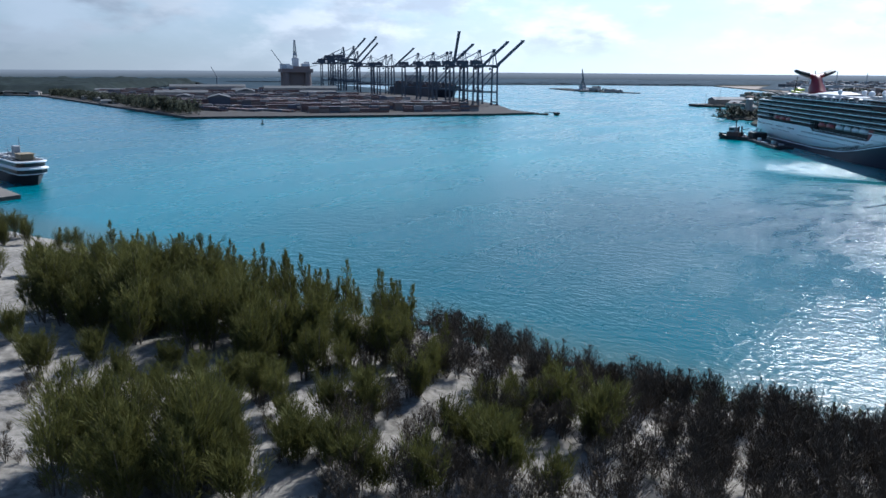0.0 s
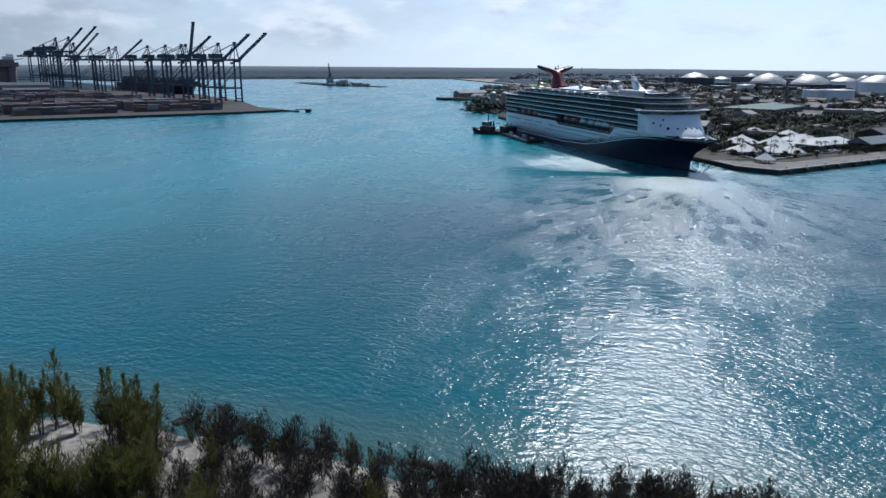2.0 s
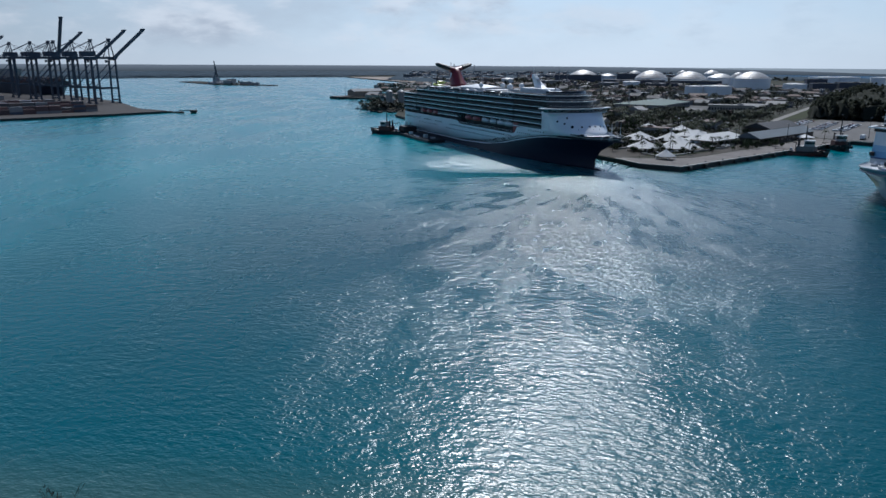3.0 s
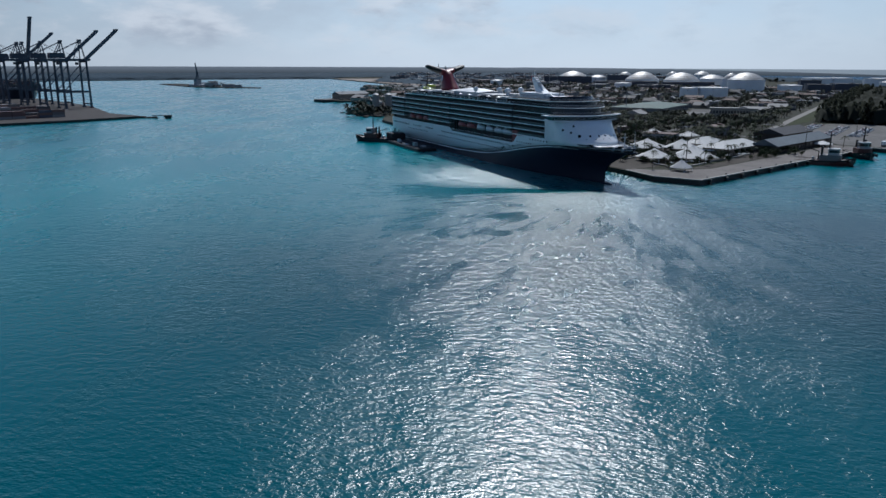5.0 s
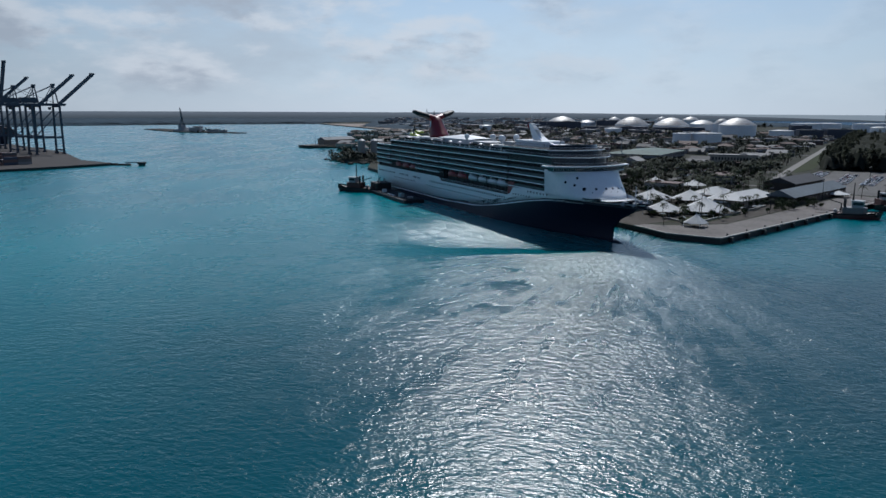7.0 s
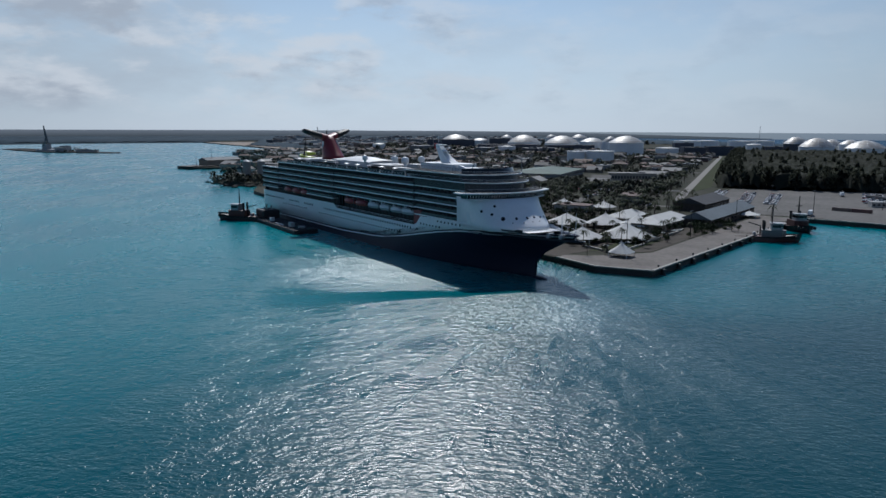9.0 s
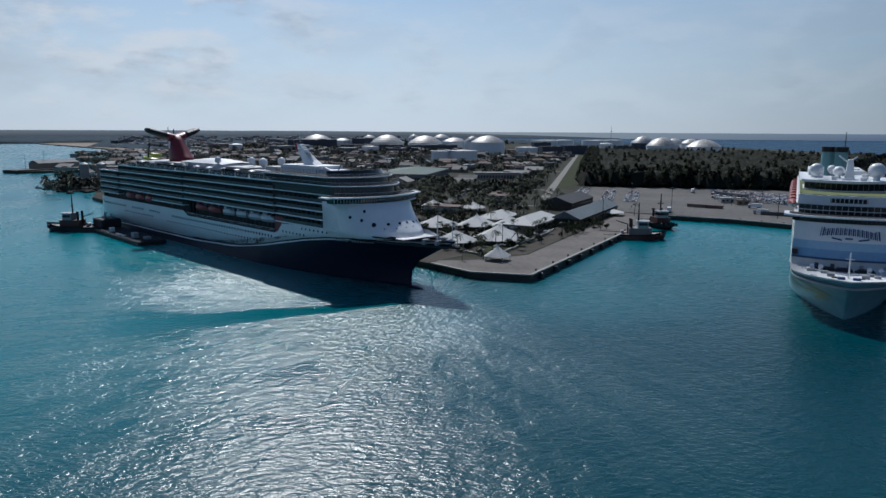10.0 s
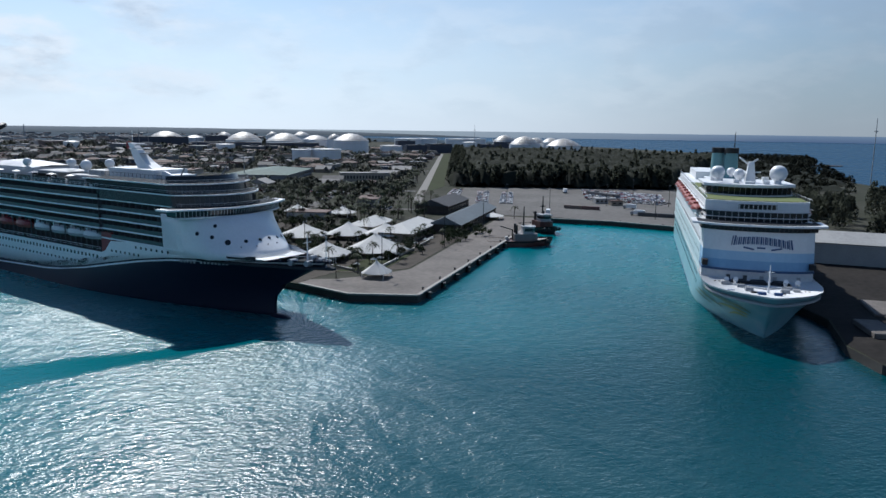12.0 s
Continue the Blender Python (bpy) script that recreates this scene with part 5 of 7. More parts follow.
crane_kinds = {}
RAIL = Vector((-0.384, 0.923))
for s, angle in ((0, 40), (52, 40), (110, 0), (185, 40), (168, 80), (250, 0), (330, 0), (490, 40), (530, 0), (640, 0), (760, 46), (800, 46), (890, 0), (900, 46), (1000, 0)):
    p = Vector((66, 1142)) + RAIL * s
    k = 1.14 if s > 700 else 1.0
    m = pose(p.x, p.y, 2.4, 0, 0, 22.6) @ Matrix.Diagonal((k, k, k, 1))
    if angle in crane_kinds:
        copy_thing(crane_kinds[angle], m)
    else:
        t = thing("gantry_crane", m, "tall dark blue ship-to-shore container gantry crane", "crane", "gantry cranes")
        crane_parts(t, angle)
        crane_kinds[angle] = t

box_ship = thing("container_ship", pose(22, 1430, 0, 0, 0, math.degrees(math.atan2(RAIL.y, RAIL.x))), "dark loaded container ship berthed under the cranes", "container ship")
hull_part("hull", 330, 46, lambda x: -2.0, lambda x: 17.0, lerp_table([(-2, 8), (17, 0)]), box_ship, mat("dark_ship_hull", (0.02, 0.026, 0.045), 0.5, scale=0.05, amount=0.5), "dark hull", entry=0.14)
boxes("deck_load", [(24 + 13 * i, -18 + 2.6 * j, 17 + 2.6 * k, 12.2, 2.44, 2.55) for i in range(22) for j in range(0, 15, 1) for k in range(5) if k < 3 + (i * 7 + j // 4) % 3 and i != 15], palette_mat("ship_load_paint", [(0.03, 0.035, 0.06), (0.05, 0.05, 0.06), (0.07, 0.03, 0.03), (0.04, 0.045, 0.05)], 0.6), box_ship)
part("bridge_house", box(one_box(220, 0, 17, 12, 40, 26), 220, 0, 40, 8, 46, 3), SHED_WALL, box_ship)

# drilling rig behind the yard
rig = thing("drilling_rig", pose(-372, 1880, 0, 0, 0, 20) @ Matrix.Diagonal((0.88, 0.88, 1, 1)), "rust-red drilling rig with a tall lattice derrick", "drilling rig")
RIGRED = mat("faded_rig_red", (0.22, 0.155, 0.14), 0.7, scale=0.05, dark=(0.17, 0.14, 0.13), amount=0.7)
for sx in (1, -1):
    for sy in (1, -1):
        part("column", rod(bmesh.new(), (sx * 30, sy * 26, 0), (sx * 30, sy * 26, 48), 9.5, sides=14), RIGRED, rig)
    part("pontoon", one_box(sx * 30, 0, -3, 16, 84, 12, bevel=2.0), RIGRED, rig)
part("column_bracing", one_box(0, 0, 14, 46, 40, 32, bevel=1.0), RIGRED, rig)
part("deck", box(one_box(0, 0, 46, 88, 76, 9), 6, 0, 55, 62, 60, 6), RIGRED, rig, "faded red deck box")
der = bmesh.new()
for k in range(9):
    f, g = k / 9, (k + 1) / 9
    ra, rb, za, zb = 9 - 6.8 * f, 9 - 6.8 * g, 62 + 58 * f, 62 + 58 * g
    for i in range(4):
        a, b = radians(45 + 90 * i), radians(135 + 90 * i)
        pa, pb, qa = (ra * math.cos(a), ra * math.sin(a), za), (rb * math.cos(a), rb * math.sin(a), zb), (rb * math.cos(b), rb * math.sin(b), zb)
        beam(der, pa, pb, 1.4, 1.4)
        beam(der, pa, qa, 0.9, 0.9)
        beam(der, pb, qa, 0.9, 0.9)
part("derrick", der, GREY, rig, "grey lattice derrick")
part("derrick_cladding", box(one_box(0, 0, 61, 17, 17, 20), 0, 0, 88, 7, 7, 9), PALEGREY, rig)
part("crown_block", one_box(0, 0, 119, 5, 5, 6), GREY, rig)
part("deck_crane", beam(beam(bmesh.new(), (-38, 0, 55), (-38, 0, 68), 3, 3), (-38, 0, 66), (-66, 0, 100), 1.6, 1.6), GREY, rig)
part("flare_boom", beam(bmesh.new(), (40, 0, 60), (62, 0, 64), 1.6, 1.6), GREY, rig)
for x, y, w, d, h in ((-28, 10, 24, 40, 12), (26, -12, 22, 30, 13), (36, 20, 14, 14, 18), (-20, -24, 18, 14, 9)):
    part("deck_house", one_box(x, y, 55, w, d, h, bevel=0.6), PALEGREY, rig)

# sheds and workshops at the west end
for k, (x, y, w, d, h, dark) in enumerate(((-330, 1090, 60, 30, 16, 1), (-420, 1200, 55, 26, 12, 1), (-470, 1330, 90, 30, 14, 0), (-380, 1420, 110, 34, 16, 0), (-560, 1450, 70, 30, 10, 0), (-620, 1330, 40, 24, 8, 0), (-540, 1180, 34, 20, 7, 0), (-500, 1110, 26, 18, 6, 0), (-660, 1400, 44, 24, 9, 0), (-300, 1560, 150, 36, 18, 0), (-520, 1640, 160, 36, 18, 0), (-350, 985, 24, 12, 6, 0), (-700, 1560, 60, 30, 10, 0), (-590, 1240, 30, 18, 7, 0), (-800, 1452, 34, 16, 7, 0), (-850, 1470, 40, 14, 6, 0), (-760, 1500, 20, 14, 6, 0), (-430, 1560, 120, 30, 12, 0), (-250, 1480, 70, 26, 11, 1), (-560, 1560, 60, 24, 9, 0), (-330, 1240, 50, 22, 9, 0), (-480, 1240, 36, 20, 8, 0), (-640, 1470, 50, 20, 8, 1), (-400, 1100, 26, 14, 6, 0), (-440, 1150, 22, 12, 5, 0))):
    t = thing("warehouse", pose(x, y, 2.4, 0, 0, turn_y + rng.choice((0, 0, 90))), "dark blue steel shed" if dark else "low dusty warehouse with a pale sheet roof", "warehouse", "terminal sheds")
    part("wall", one_box(0, 0, 0, w, d, h * 0.75), DARKSHED if dark else SHED_WALL, t)
    bm = bmesh.new()
    loft(bm, [[(-w / 2 - 0.6, -d / 2 - 0.6, h * 0.75), (-w / 2 - 0.6, 0, h), (-w / 2 - 0.6, d / 2 + 0.6, h * 0.75)], [(w / 2 + 0.6, -d / 2 - 0.6, h * 0.75), (w / 2 + 0.6, 0, h), (w / 2 + 0.6, d / 2 + 0.6, h * 0.75)]], closed=True)
    part("roof", bm, SHED_ROOF, t)
    part("door", one_box(0, -d / 2 - 0.05, 0, min(8, w / 4), 0.2, h * 0.5), BLACK, t)
mast_crane = thing("mobile_crane", pose(-606, 1990, 2.4, 0, 0, 0), "thin yard crane far behind the sheds", "crane")
part("tower", beam(bmesh.new(), (0, 0, 0), (0, 0, 30), 2.0, 2.0), STEEL, mast_crane)
part("jib", beam(bmesh.new(), (3, 0, 26), (-14, 0, 56), 1.3, 1.3), STEEL, mast_crane)

# trees along the terminal's west bank
spots = []
r = random.Random(3)
for _ in range(150):
    f = r.random()
    x, y = -300 - 150 * f + r.uniform(-6, 26), 842 + 185 * f + r.uniform(0, 26)
    spots.append((x, y, 2.0))
woods("bank_trees", spots, 17, 5.0, 70, 0.9, "dark casuarinas along the terminal bank", 4, WOODLEAF)
spots = [(r.uniform(-760, -440), 0, 2.0) for _ in range(260)]
spots = [(x, 1060 + (-x - 468) * 1.18 + r.uniform(8, 70), z) for x, _, z in spots]
woods("bank_trees", spots, 13, 5.0, 40, 1.0, "scrubby green trees between yard and shore", 5, WOODLEAF)
# wooded far shores
canopy_sheet("far_woods", -2600, -640, 1440, 2600, 20, 24.0, lambda x, y: 1460 + max(0, -800 - x) * 0.10 < y < 2580 and x < -700 - (y - 1460) * 0.12, "dark green wooded shore to the west", 31, mat("western_woods", (0.020, 0.028, 0.027), 0.9, scale=0.01, dark=(0.012, 0.017, 0.018), amount=0.9, grain=0.08, spec=0.05))
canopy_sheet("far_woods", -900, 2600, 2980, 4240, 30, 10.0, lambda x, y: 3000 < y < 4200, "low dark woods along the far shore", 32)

# pier end with rocks and a small dolphin
for x, y, s in ((122, 948, 3.0), (128, 944, 2.2), (133, 941, 2.6)):
    ob = new("rock", rock_kinds[0])
    ob.matrix_world = pose(x, y, 0.6, 0, 0, x) @ Matrix.Diagonal((s * 1.6, s, s, 1))
    tagged(ob, "dark breakwater rocks at the quay's end", "rock", "pier rocks")
dol = thing("mooring_dolphin", pose(146, 934, 0, 0, 0, -15), "dark mooring dolphin reached by a catwalk", "pier")
part("platform", box(one_box(0, 0, 1.5, 8, 6, 2.0), 0, 0, -2, 6, 4, 3.6), DARKWALL, dol)
part("catwalk", beam(beam(bmesh.new(), (-4, 0.8, 3.2), (-16, 0.8, 3.2), 0.2, 1.0), (-4, -0.8, 3.2), (-16, -0.8, 3.2), 0.2, 1.0), GREY, dol)
buoy = thing("buoy", pose(-183, 744, 0), "small dark channel buoy on the water", "buoy")
part("float", rod(bmesh.new(), (0, 0, -0.5), (0, 0, 1.2), 1.5, 1.3, 12), BLACK, buoy)
part("cage", rod(rod(bmesh.new(), (0, 0, 1.2), (0, 0, 4.6), 0.7, 0.4, 6), (0, 0, 4.6), (0, 0, 5.4), 0.3), BLACK, buoy)

# islet with a crane barge in the channel
land("ground_islet", [(330, 2290), (352, 2120), (372, 2010), (400, 1960), (494, 1868), (505, 1880), (470, 1960), (450, 2060), (440, 2150), (380, 2330)], 1.6, (ROCK, ROCK), "low rocky spoil islet in the channel")
isl = thing("crane_barge", pose(398, 2060, 1.4, 0, 0, 30), "grey crane barge with a raised jib", "barge")
part("hull", one_box(0, 0, -2, 60, 22, 6, bevel=0.5), GREY, isl)
part("crane_house", one_box(-10, 0, 4, 14, 12, 12), GREY, isl)
part("jib", beam(beam(bmesh.new(), (-6, 3, 12), (-14, 0, 58), 1.8, 1.8), (-6, -3, 12), (-14, 0, 58), 1.8, 1.8), STEEL, isl)
part("a_frame", beam(bmesh.new(), (-18, 0, 12), (-10, 0, 34), 1.4, 1.4), STEEL, isl)
boxes("deck_gear", [(14, 2, 4, 16, 10, 5), (26, -3, 4, 6, 6, 8)], PALEGREY, isl)
woods("islet_scrub", [(r.uniform(395, 470), r.uniform(1950, 2140), 1.5) for _ in range(22)], 5, 6, 14, 1.5, "low dark scrub on the islet", 8)

# ferry moored by the near bank
ferry = thing("ferry", pose(-193, 344, 0, 0, 0, 137), "white two-deck ferry with a black hull", "ferry")
hull_part("hull", 58, 15, lambda x: -1.5, lambda x: 4.6, lerp_table([(-2, 3), (5, 0)]), ferry, BLACK, "black hull", entry=0.3, flare=0.4)
for k, (z, a, b, half) in enumerate(((4.6, 3, 57, 7.3), (7.8, 4, 56, 7.0))):
    house("deck_house", ferry, WHITE, "", a + 2, 3, half - 0.6, b - 2, z, z + 2.6, power=3)
    house("window_band", ferry, GLASS, "", a + 1.9, 3, half - 0.5, b - 2.2, z + 0.5, z + 2.35, power=3)
    house("deck_edge", ferry, WHITE, "", a, 4, half + 0.2, b, z + 2.6, z + 3.2, power=3)
boxes("top_rail", [(30, q * 7.1, 12.0, 50, 0.08, 0.1) for q in (1, -1)] + [(5 + 2.5 * i, q * 7.1, 11.0, 0.1, 0.1, 1.1) for i in range(21) for q in (1, -1)], PALEGREY, ferry)
part("wheelhouse", box(one_box(16, 0, 11, 8, 6, 2.8, bevel=0.3), 16, 0, 13.8, 9, 7, 0.3), mat("ochre_paint", (0.22, 0.17, 0.10), 0.6, scale=0.3, amount=0.5), ferry, "ochre wheelhouse")
part("funnel", one_box(28, 0, 11, 4, 3, 6, bevel=0.3), GREY, ferry)
house("sun_deck", ferry, DECKGREEN, "worn grey upper deck", 7, 3.5, 6.4, 52, 10.9, 11.12, power=3)
for k in range(9):
    part("deck_bench", one_box(22 + 3.2 * k, 3.6 if k % 2 else -3.6, 11.1, 1.6, 3.0, 0.9, bevel=0.1), GREY if k % 3 else WHITE, ferry)
part("mast", rod(rod(bmesh.new(), (22, 0, 11), (22, 0, 22), 0.25, 0.1), (34, 2, 11), (34, 2, 19), 0.2, 0.08), GREY, ferry)
land("ground_ferry_quay", [(-181, 307), (-186, 300), (-260, 330), (-260, 380), (-215, 340)], 1.8, (CONCRETE, DARKWALL), "worn concrete ferry quay")
for x, y in ((-200, 318), (-206, 322), (-212, 326), (-220, 330), (-228, 332), (-236, 338)):
    trunk, crown = r.choice(BROAD)
    tree_thing("tree", trunk, crown, pose(x, y, 1.8, 0, 0, r.uniform(0, 360)) @ Matrix.Diagonal((0.9, 0.9, 0.9, 1)), "dark green bushy tree on the ferry quay", "tree", "quay trees")

# ---- harbour town ----
GRASS = mat("dry_grass", (0.046, 0.055, 0.029), 0.95, scale=0.05, dark=(0.040, 0.043, 0.027), amount=0.9, grain=0.5, spec=0.05)
PAVING = mat("brown_paving", (0.075, 0.066, 0.05625), 0.9, scale=0.08, dark=(0.04125, 0.0375, 0.0315), amount=0.9, grain=0.6, spec=0.08)
LOT = mat("pale_worn_yard", (0.145, 0.139, 0.132), 0.9, scale=0.02, dark=(0.078, 0.075, 0.071), amount=0.9, grain=0.3, spec=0.1)
ROADM = mat("pale_road", (0.21, 0.20, 0.185), 0.9, scale=0.05, dark=(0.2, 0.19, 0.175), amount=0.7, spec=0.1)
CANVAS = mat("white_canvas", (0.5364, 0.5364, 0.5161), 0.7, spec=0.2, scale=0.3, dark=(0.425, 0.4149, 0.3896), amount=0.6)
TANKW = mat("white_tank_paint", (0.74, 0.75, 0.76), 0.5, scale=0.03, dark=(0.66, 0.65, 0.63), amount=0.7)
TANKTOP = mat("sheen_dome_metal", (0.40, 0.395, 0.38), 0.5, metal=0.15, scale=0.04, dark=(0.20, 0.17, 0.13), amount=0.9, grain=0.12)
GREENROOF = mat("faded_green_roof", (0.104, 0.148, 0.132), 0.75, scale=0.05, dark=(0.072, 0.096, 0.084), amount=0.7, spec=0.15)
BLUEROOF = mat("weathered_blue_grey_roof", (0.136, 0.16, 0.176), 0.7, scale=0.06, dark=(0.088, 0.104, 0.116), amount=0.8, spec=0.2)
ROOFS = [mat("roof_" + k, tuple(0.80 * v for v in c), 0.7, spec=0.12, scale=0.08, amount=0.6) for k, c in (("grey", (0.19, 0.19, 0.19)), ("rust", (0.15, 0.10, 0.085)), ("pale", (0.33, 0.32, 0.305)), ("dark", (0.09, 0.09, 0.095)), ("white", (0.46, 0.46, 0.45)), ("slate", (0.20, 0.215, 0.23)))]
WALLS = [mat("wall_" + k, tuple(0.75 * v for v in c), 0.8, spec=0.2, scale=0.2, amount=0.5) for k, c in (("cream", (0.40, 0.365, 0.31)), ("white", (0.50, 0.49, 0.47)), ("grey", (0.28, 0.28, 0.28)), ("sand", (0.34, 0.29, 0.23)))]


def cover(name, outline, z, material, label, category="pavement"):
    return structure(part(name, slab(bmesh.new(), outline, z - 0.3, z), material), label, category)


cover("pavement_apron", [(305.3, 345.3), (524.6, 391.6), (519, 416), (430, 393), (342, 371), (324, 377), (312, 383), (306, 391), (298.8, 390), (295.3, 365.2)], 2.62, CONCRETE, "worn grey concrete quay apron")
cover("pavement_plaza", [(299.4, 391), (321, 391.6), (328, 381), (343, 372.4), (429, 394.4), (436, 400), (430, 470), (400, 560), (320, 560)], 2.58, PAVING, "brown paved cruise plaza")
cover("ground_lawn_plaza", [(322, 392), (335, 379), (380, 391), (360, 400), (338, 396)], 2.64, GRASS, "patchy lawn among the palms", "ground")
cover("pavement_yard", [(534.6, 392), (535, 352), (532, 301), (660, 330), (802, 372), (770, 440), (700, 540), (640, 520), (570, 470), (545, 440), (525, 417)], 2.6, LOT, "pale worn cargo yard beside the basin")
cover("ground_verge", [(648, 546), (700, 562), (1440, 974), (1432, 990), (1000, 748), (690, 576)], 2.6, GRASS, "green verge beside the straight road", "ground")
road_dir = Vector((0.875, 0.483)).normalized()
road_n = Vector((-0.483, 0.875)).normalized()


def strip(a, b, width):
    a, b = Vector(a), Vector(b)
    n = Vector((-(b - a).y, (b - a).x)).normalized() * width / 2
    return [tuple(a - n), tuple(b - n), tuple(b + n), tuple(a + n)]


cover("road_main", strip((560, 505), (1440, 994), 7), 2.66, ROADM, "pale straight road running inland", "road")
cover("road_cross", strip((640, 556), (480, 820), 10), 2.66, ASPHALT, "grey cross road", "road")
cover("road_back", strip((900, 700), (700, 1120), 10), 2.66, ASPHALT, "grey back road", "road")
cover("ground_lawn_east", [(690, 240), (720, 256), (800, 256), (790, 228), (720, 222)], 2.6, GRASS, "sunlit lawn behind the warehouse", "ground")
cover("pavement_east_quay", [(531, 299), (420, 254.5), (368, 239.5), (345, 225.5), (319, 220.6), (305.5, 213), (380, 150), (540, 190), (560, 260)], 2.58, mat("dark_worn_quay", (0.034, 0.031, 0.029), 0.9, spec=0.05, scale=0.05, dark=(0.016, 0.015, 0.014), amount=0.9, grain=0.4), "dark worn east quay beside the second ship")
cover("ground_sand_flat", [(900, 1830), (1030, 2780), (1500, 2700), (1500, 1900), (1100, 1700)], 2.7, mat("brown_sand_flat", (0.24, 0.19, 0.15), 0.95, scale=0.004, dark=(0.13, 0.11, 0.09), amount=0.9, grain=0.02), "bare brown sand flat behind the far bank", "ground")
for a, b in (((505, 490), (590, 566)), ((440, 522), (612, 612)), ((520, 480), (450, 640)), ((600, 560), (540, 700))):
    cover("pavement_path", strip(a, b, 7), 2.63, LOT, "pale paved path between palm gardens")
# stone coping and fenders along the quay face
coping = thing("quay_coping", pose(0, 0, 0), "pale concrete coping along the quay edge", "coping")
for a, b in (((305, 344.5), (525, 391)), ((298, 389), (294.5, 365)), ((294.5, 365), (305, 344.5)), ((534, 351), (525, 391)), ((534, 351), (531, 300))):
    a, b = Vector((*a, 2.75)), Vector((*b, 2.75))
    part("kerb", beam(bmesh.new(), a, b, 1.2, 0.5), SHED_WALL, coping)
n = 14
for k in range(n):
    p = Vector((305, 344.5)).lerp(Vector((525, 391)), (k + 0.5) / n)
    f = part("fender", rod(bmesh.new(), (p.x + 0.3, p.y - 1.1, -0.5), (p.x + 0.3, p.y - 1.1, 2.3), 0.9, sides=10), BLACK, coping)


bollard_spots = [Vector((305, 344.5)).lerp(Vector((525, 391)), (k + 0.5) / 12) for k in range(12)] + [Vector((534, 351)).lerp(Vector((531, 300)), (k + 0.5) / 4) for k in range(4)]
for p in bollard_spots:
    side = Vector((-0.2, 1.0)) if p.y > 345 or p.x < 400 else Vector((1.0, 0.0))
    b = thing("bollard", pose(p.x + side.x * 1.6, p.y + side.y * 1.6, 2.62), "short black iron mooring bollard on the quay", "bollard", "quay bollards")
    part("post", rod(bmesh.new(), (0, 0, 0), (0, 0, 0.7), 0.35, 0.3, 10), BLACK, b)
    part("cap", rod(bmesh.new(), (0, 0, 0.65), (0, 0, 0.9), 0.5, 0.42, 10), BLACK, b)
# garden walls and planters of the plaza
for x, y, w, a in ((346, 384, 22, 14), (372, 392, 20, 14), (398, 399, 18, 14), (328, 394, 14, 80), (412, 404, 12, 14), (384, 412, 16, 100), (336, 426, 14, 14)):
    wl = thing("garden_wall", pose(x, y, 2.6, 0, 0, a), "low pale plastered garden wall on the plaza", "wall", "garden walls")
    part("body", one_box(0, 0, 0, w, 0.5, 0.8), WALLS[0], wl)
    part("coping", one_box(0, 0, 0.8, w + 0.2, 0.7, 0.12), WALLS[1], wl)
BROLLY = mat("faded_parasol_cloth", (0.16, 0.20, 0.22), 0.8, scale=0.5, dark=(0.30, 0.26, 0.2), amount=0.8, island=0.4)
for k in range(18):
    x, y = 330 + (k % 9) * 9.5 + 3 * math.sin(k * 2.1), 386 + (k % 9) * 1.6 + (k // 9) * 18 + 2 * math.cos(k)
    u = thing("parasol", pose(x, y, 2.6), "faded cloth parasol on the cruise plaza", "parasol", "plaza parasols")
    part("pole", rod(bmesh.new(), (0, 0, 0), (0, 0, 2.5), 0.05, sides=6), GREY, u)
    part("cloth", rod(bmesh.new(), (0, 0, 2.1), (0, 0, 2.75), 1.6, 0.08, 8), BROLLY, u)


def canopy(x, y, half, peak, eave, posts=True, label="white peaked tent canopy on the cruise plaza", square=True, turn=14):
    """Tensile canopy: flared skirt rising to a point."""
    t = thing("tent", pose(x, y, 2.6, 0, 0, turn), label, "tent", "plaza tents")
    bm = bmesh.new()
    rings = []
    n = 16
    for f in (0.0, 0.18, 0.4, 0.65, 0.85, 1.0):
        r = half * (1 - f) ** 1.25 + 0.12
        z = eave - 2.6 + (peak - eave) * f ** 0.9
        ring = []
        for k in range(n):
            a = 2 * math.pi * (k + 0.5) / n
            s = 1 / max(abs(math.cos(a)), abs(math.sin(a))) if square else 1.0
            s = 1 + (min(s, 1.30) - 1) * (1 - f)
            sag = 0.25 * math.cos(4 * a) * (1 - f) * half / 8
            ring.append((r * s * math.cos(a), r * s * math.sin(a), z - sag))
        rings.append(ring)
    loft(bm, rings, closed=True, caps=False)
    bmesh.ops.recalc_face_normals(bm, faces=bm.faces[:])
    part("canvas", bm, CANVAS, t)
    for sx in (1, -1):
        for sy in (1, -1):
            part("post", rod(bmesh.new(), (sx * half * 0.86, sy * half * 0.86, 0), (sx * half * 0.86, sy * half * 0.86, eave - 2.4), 0.14), WHITE, t)
    part("finial", rod(bmesh.new(), (0, 0, peak - 2.8), (0, 0, peak - 1.6), 0.1, 0.05), WHITE, t)
    if half > 8:
        part("kiosk", one_box(0, 0, 0, half * 1.05, half * 1.05, 2.8), WALLS[3], t, "low tan kiosk under the canopy")
    return t


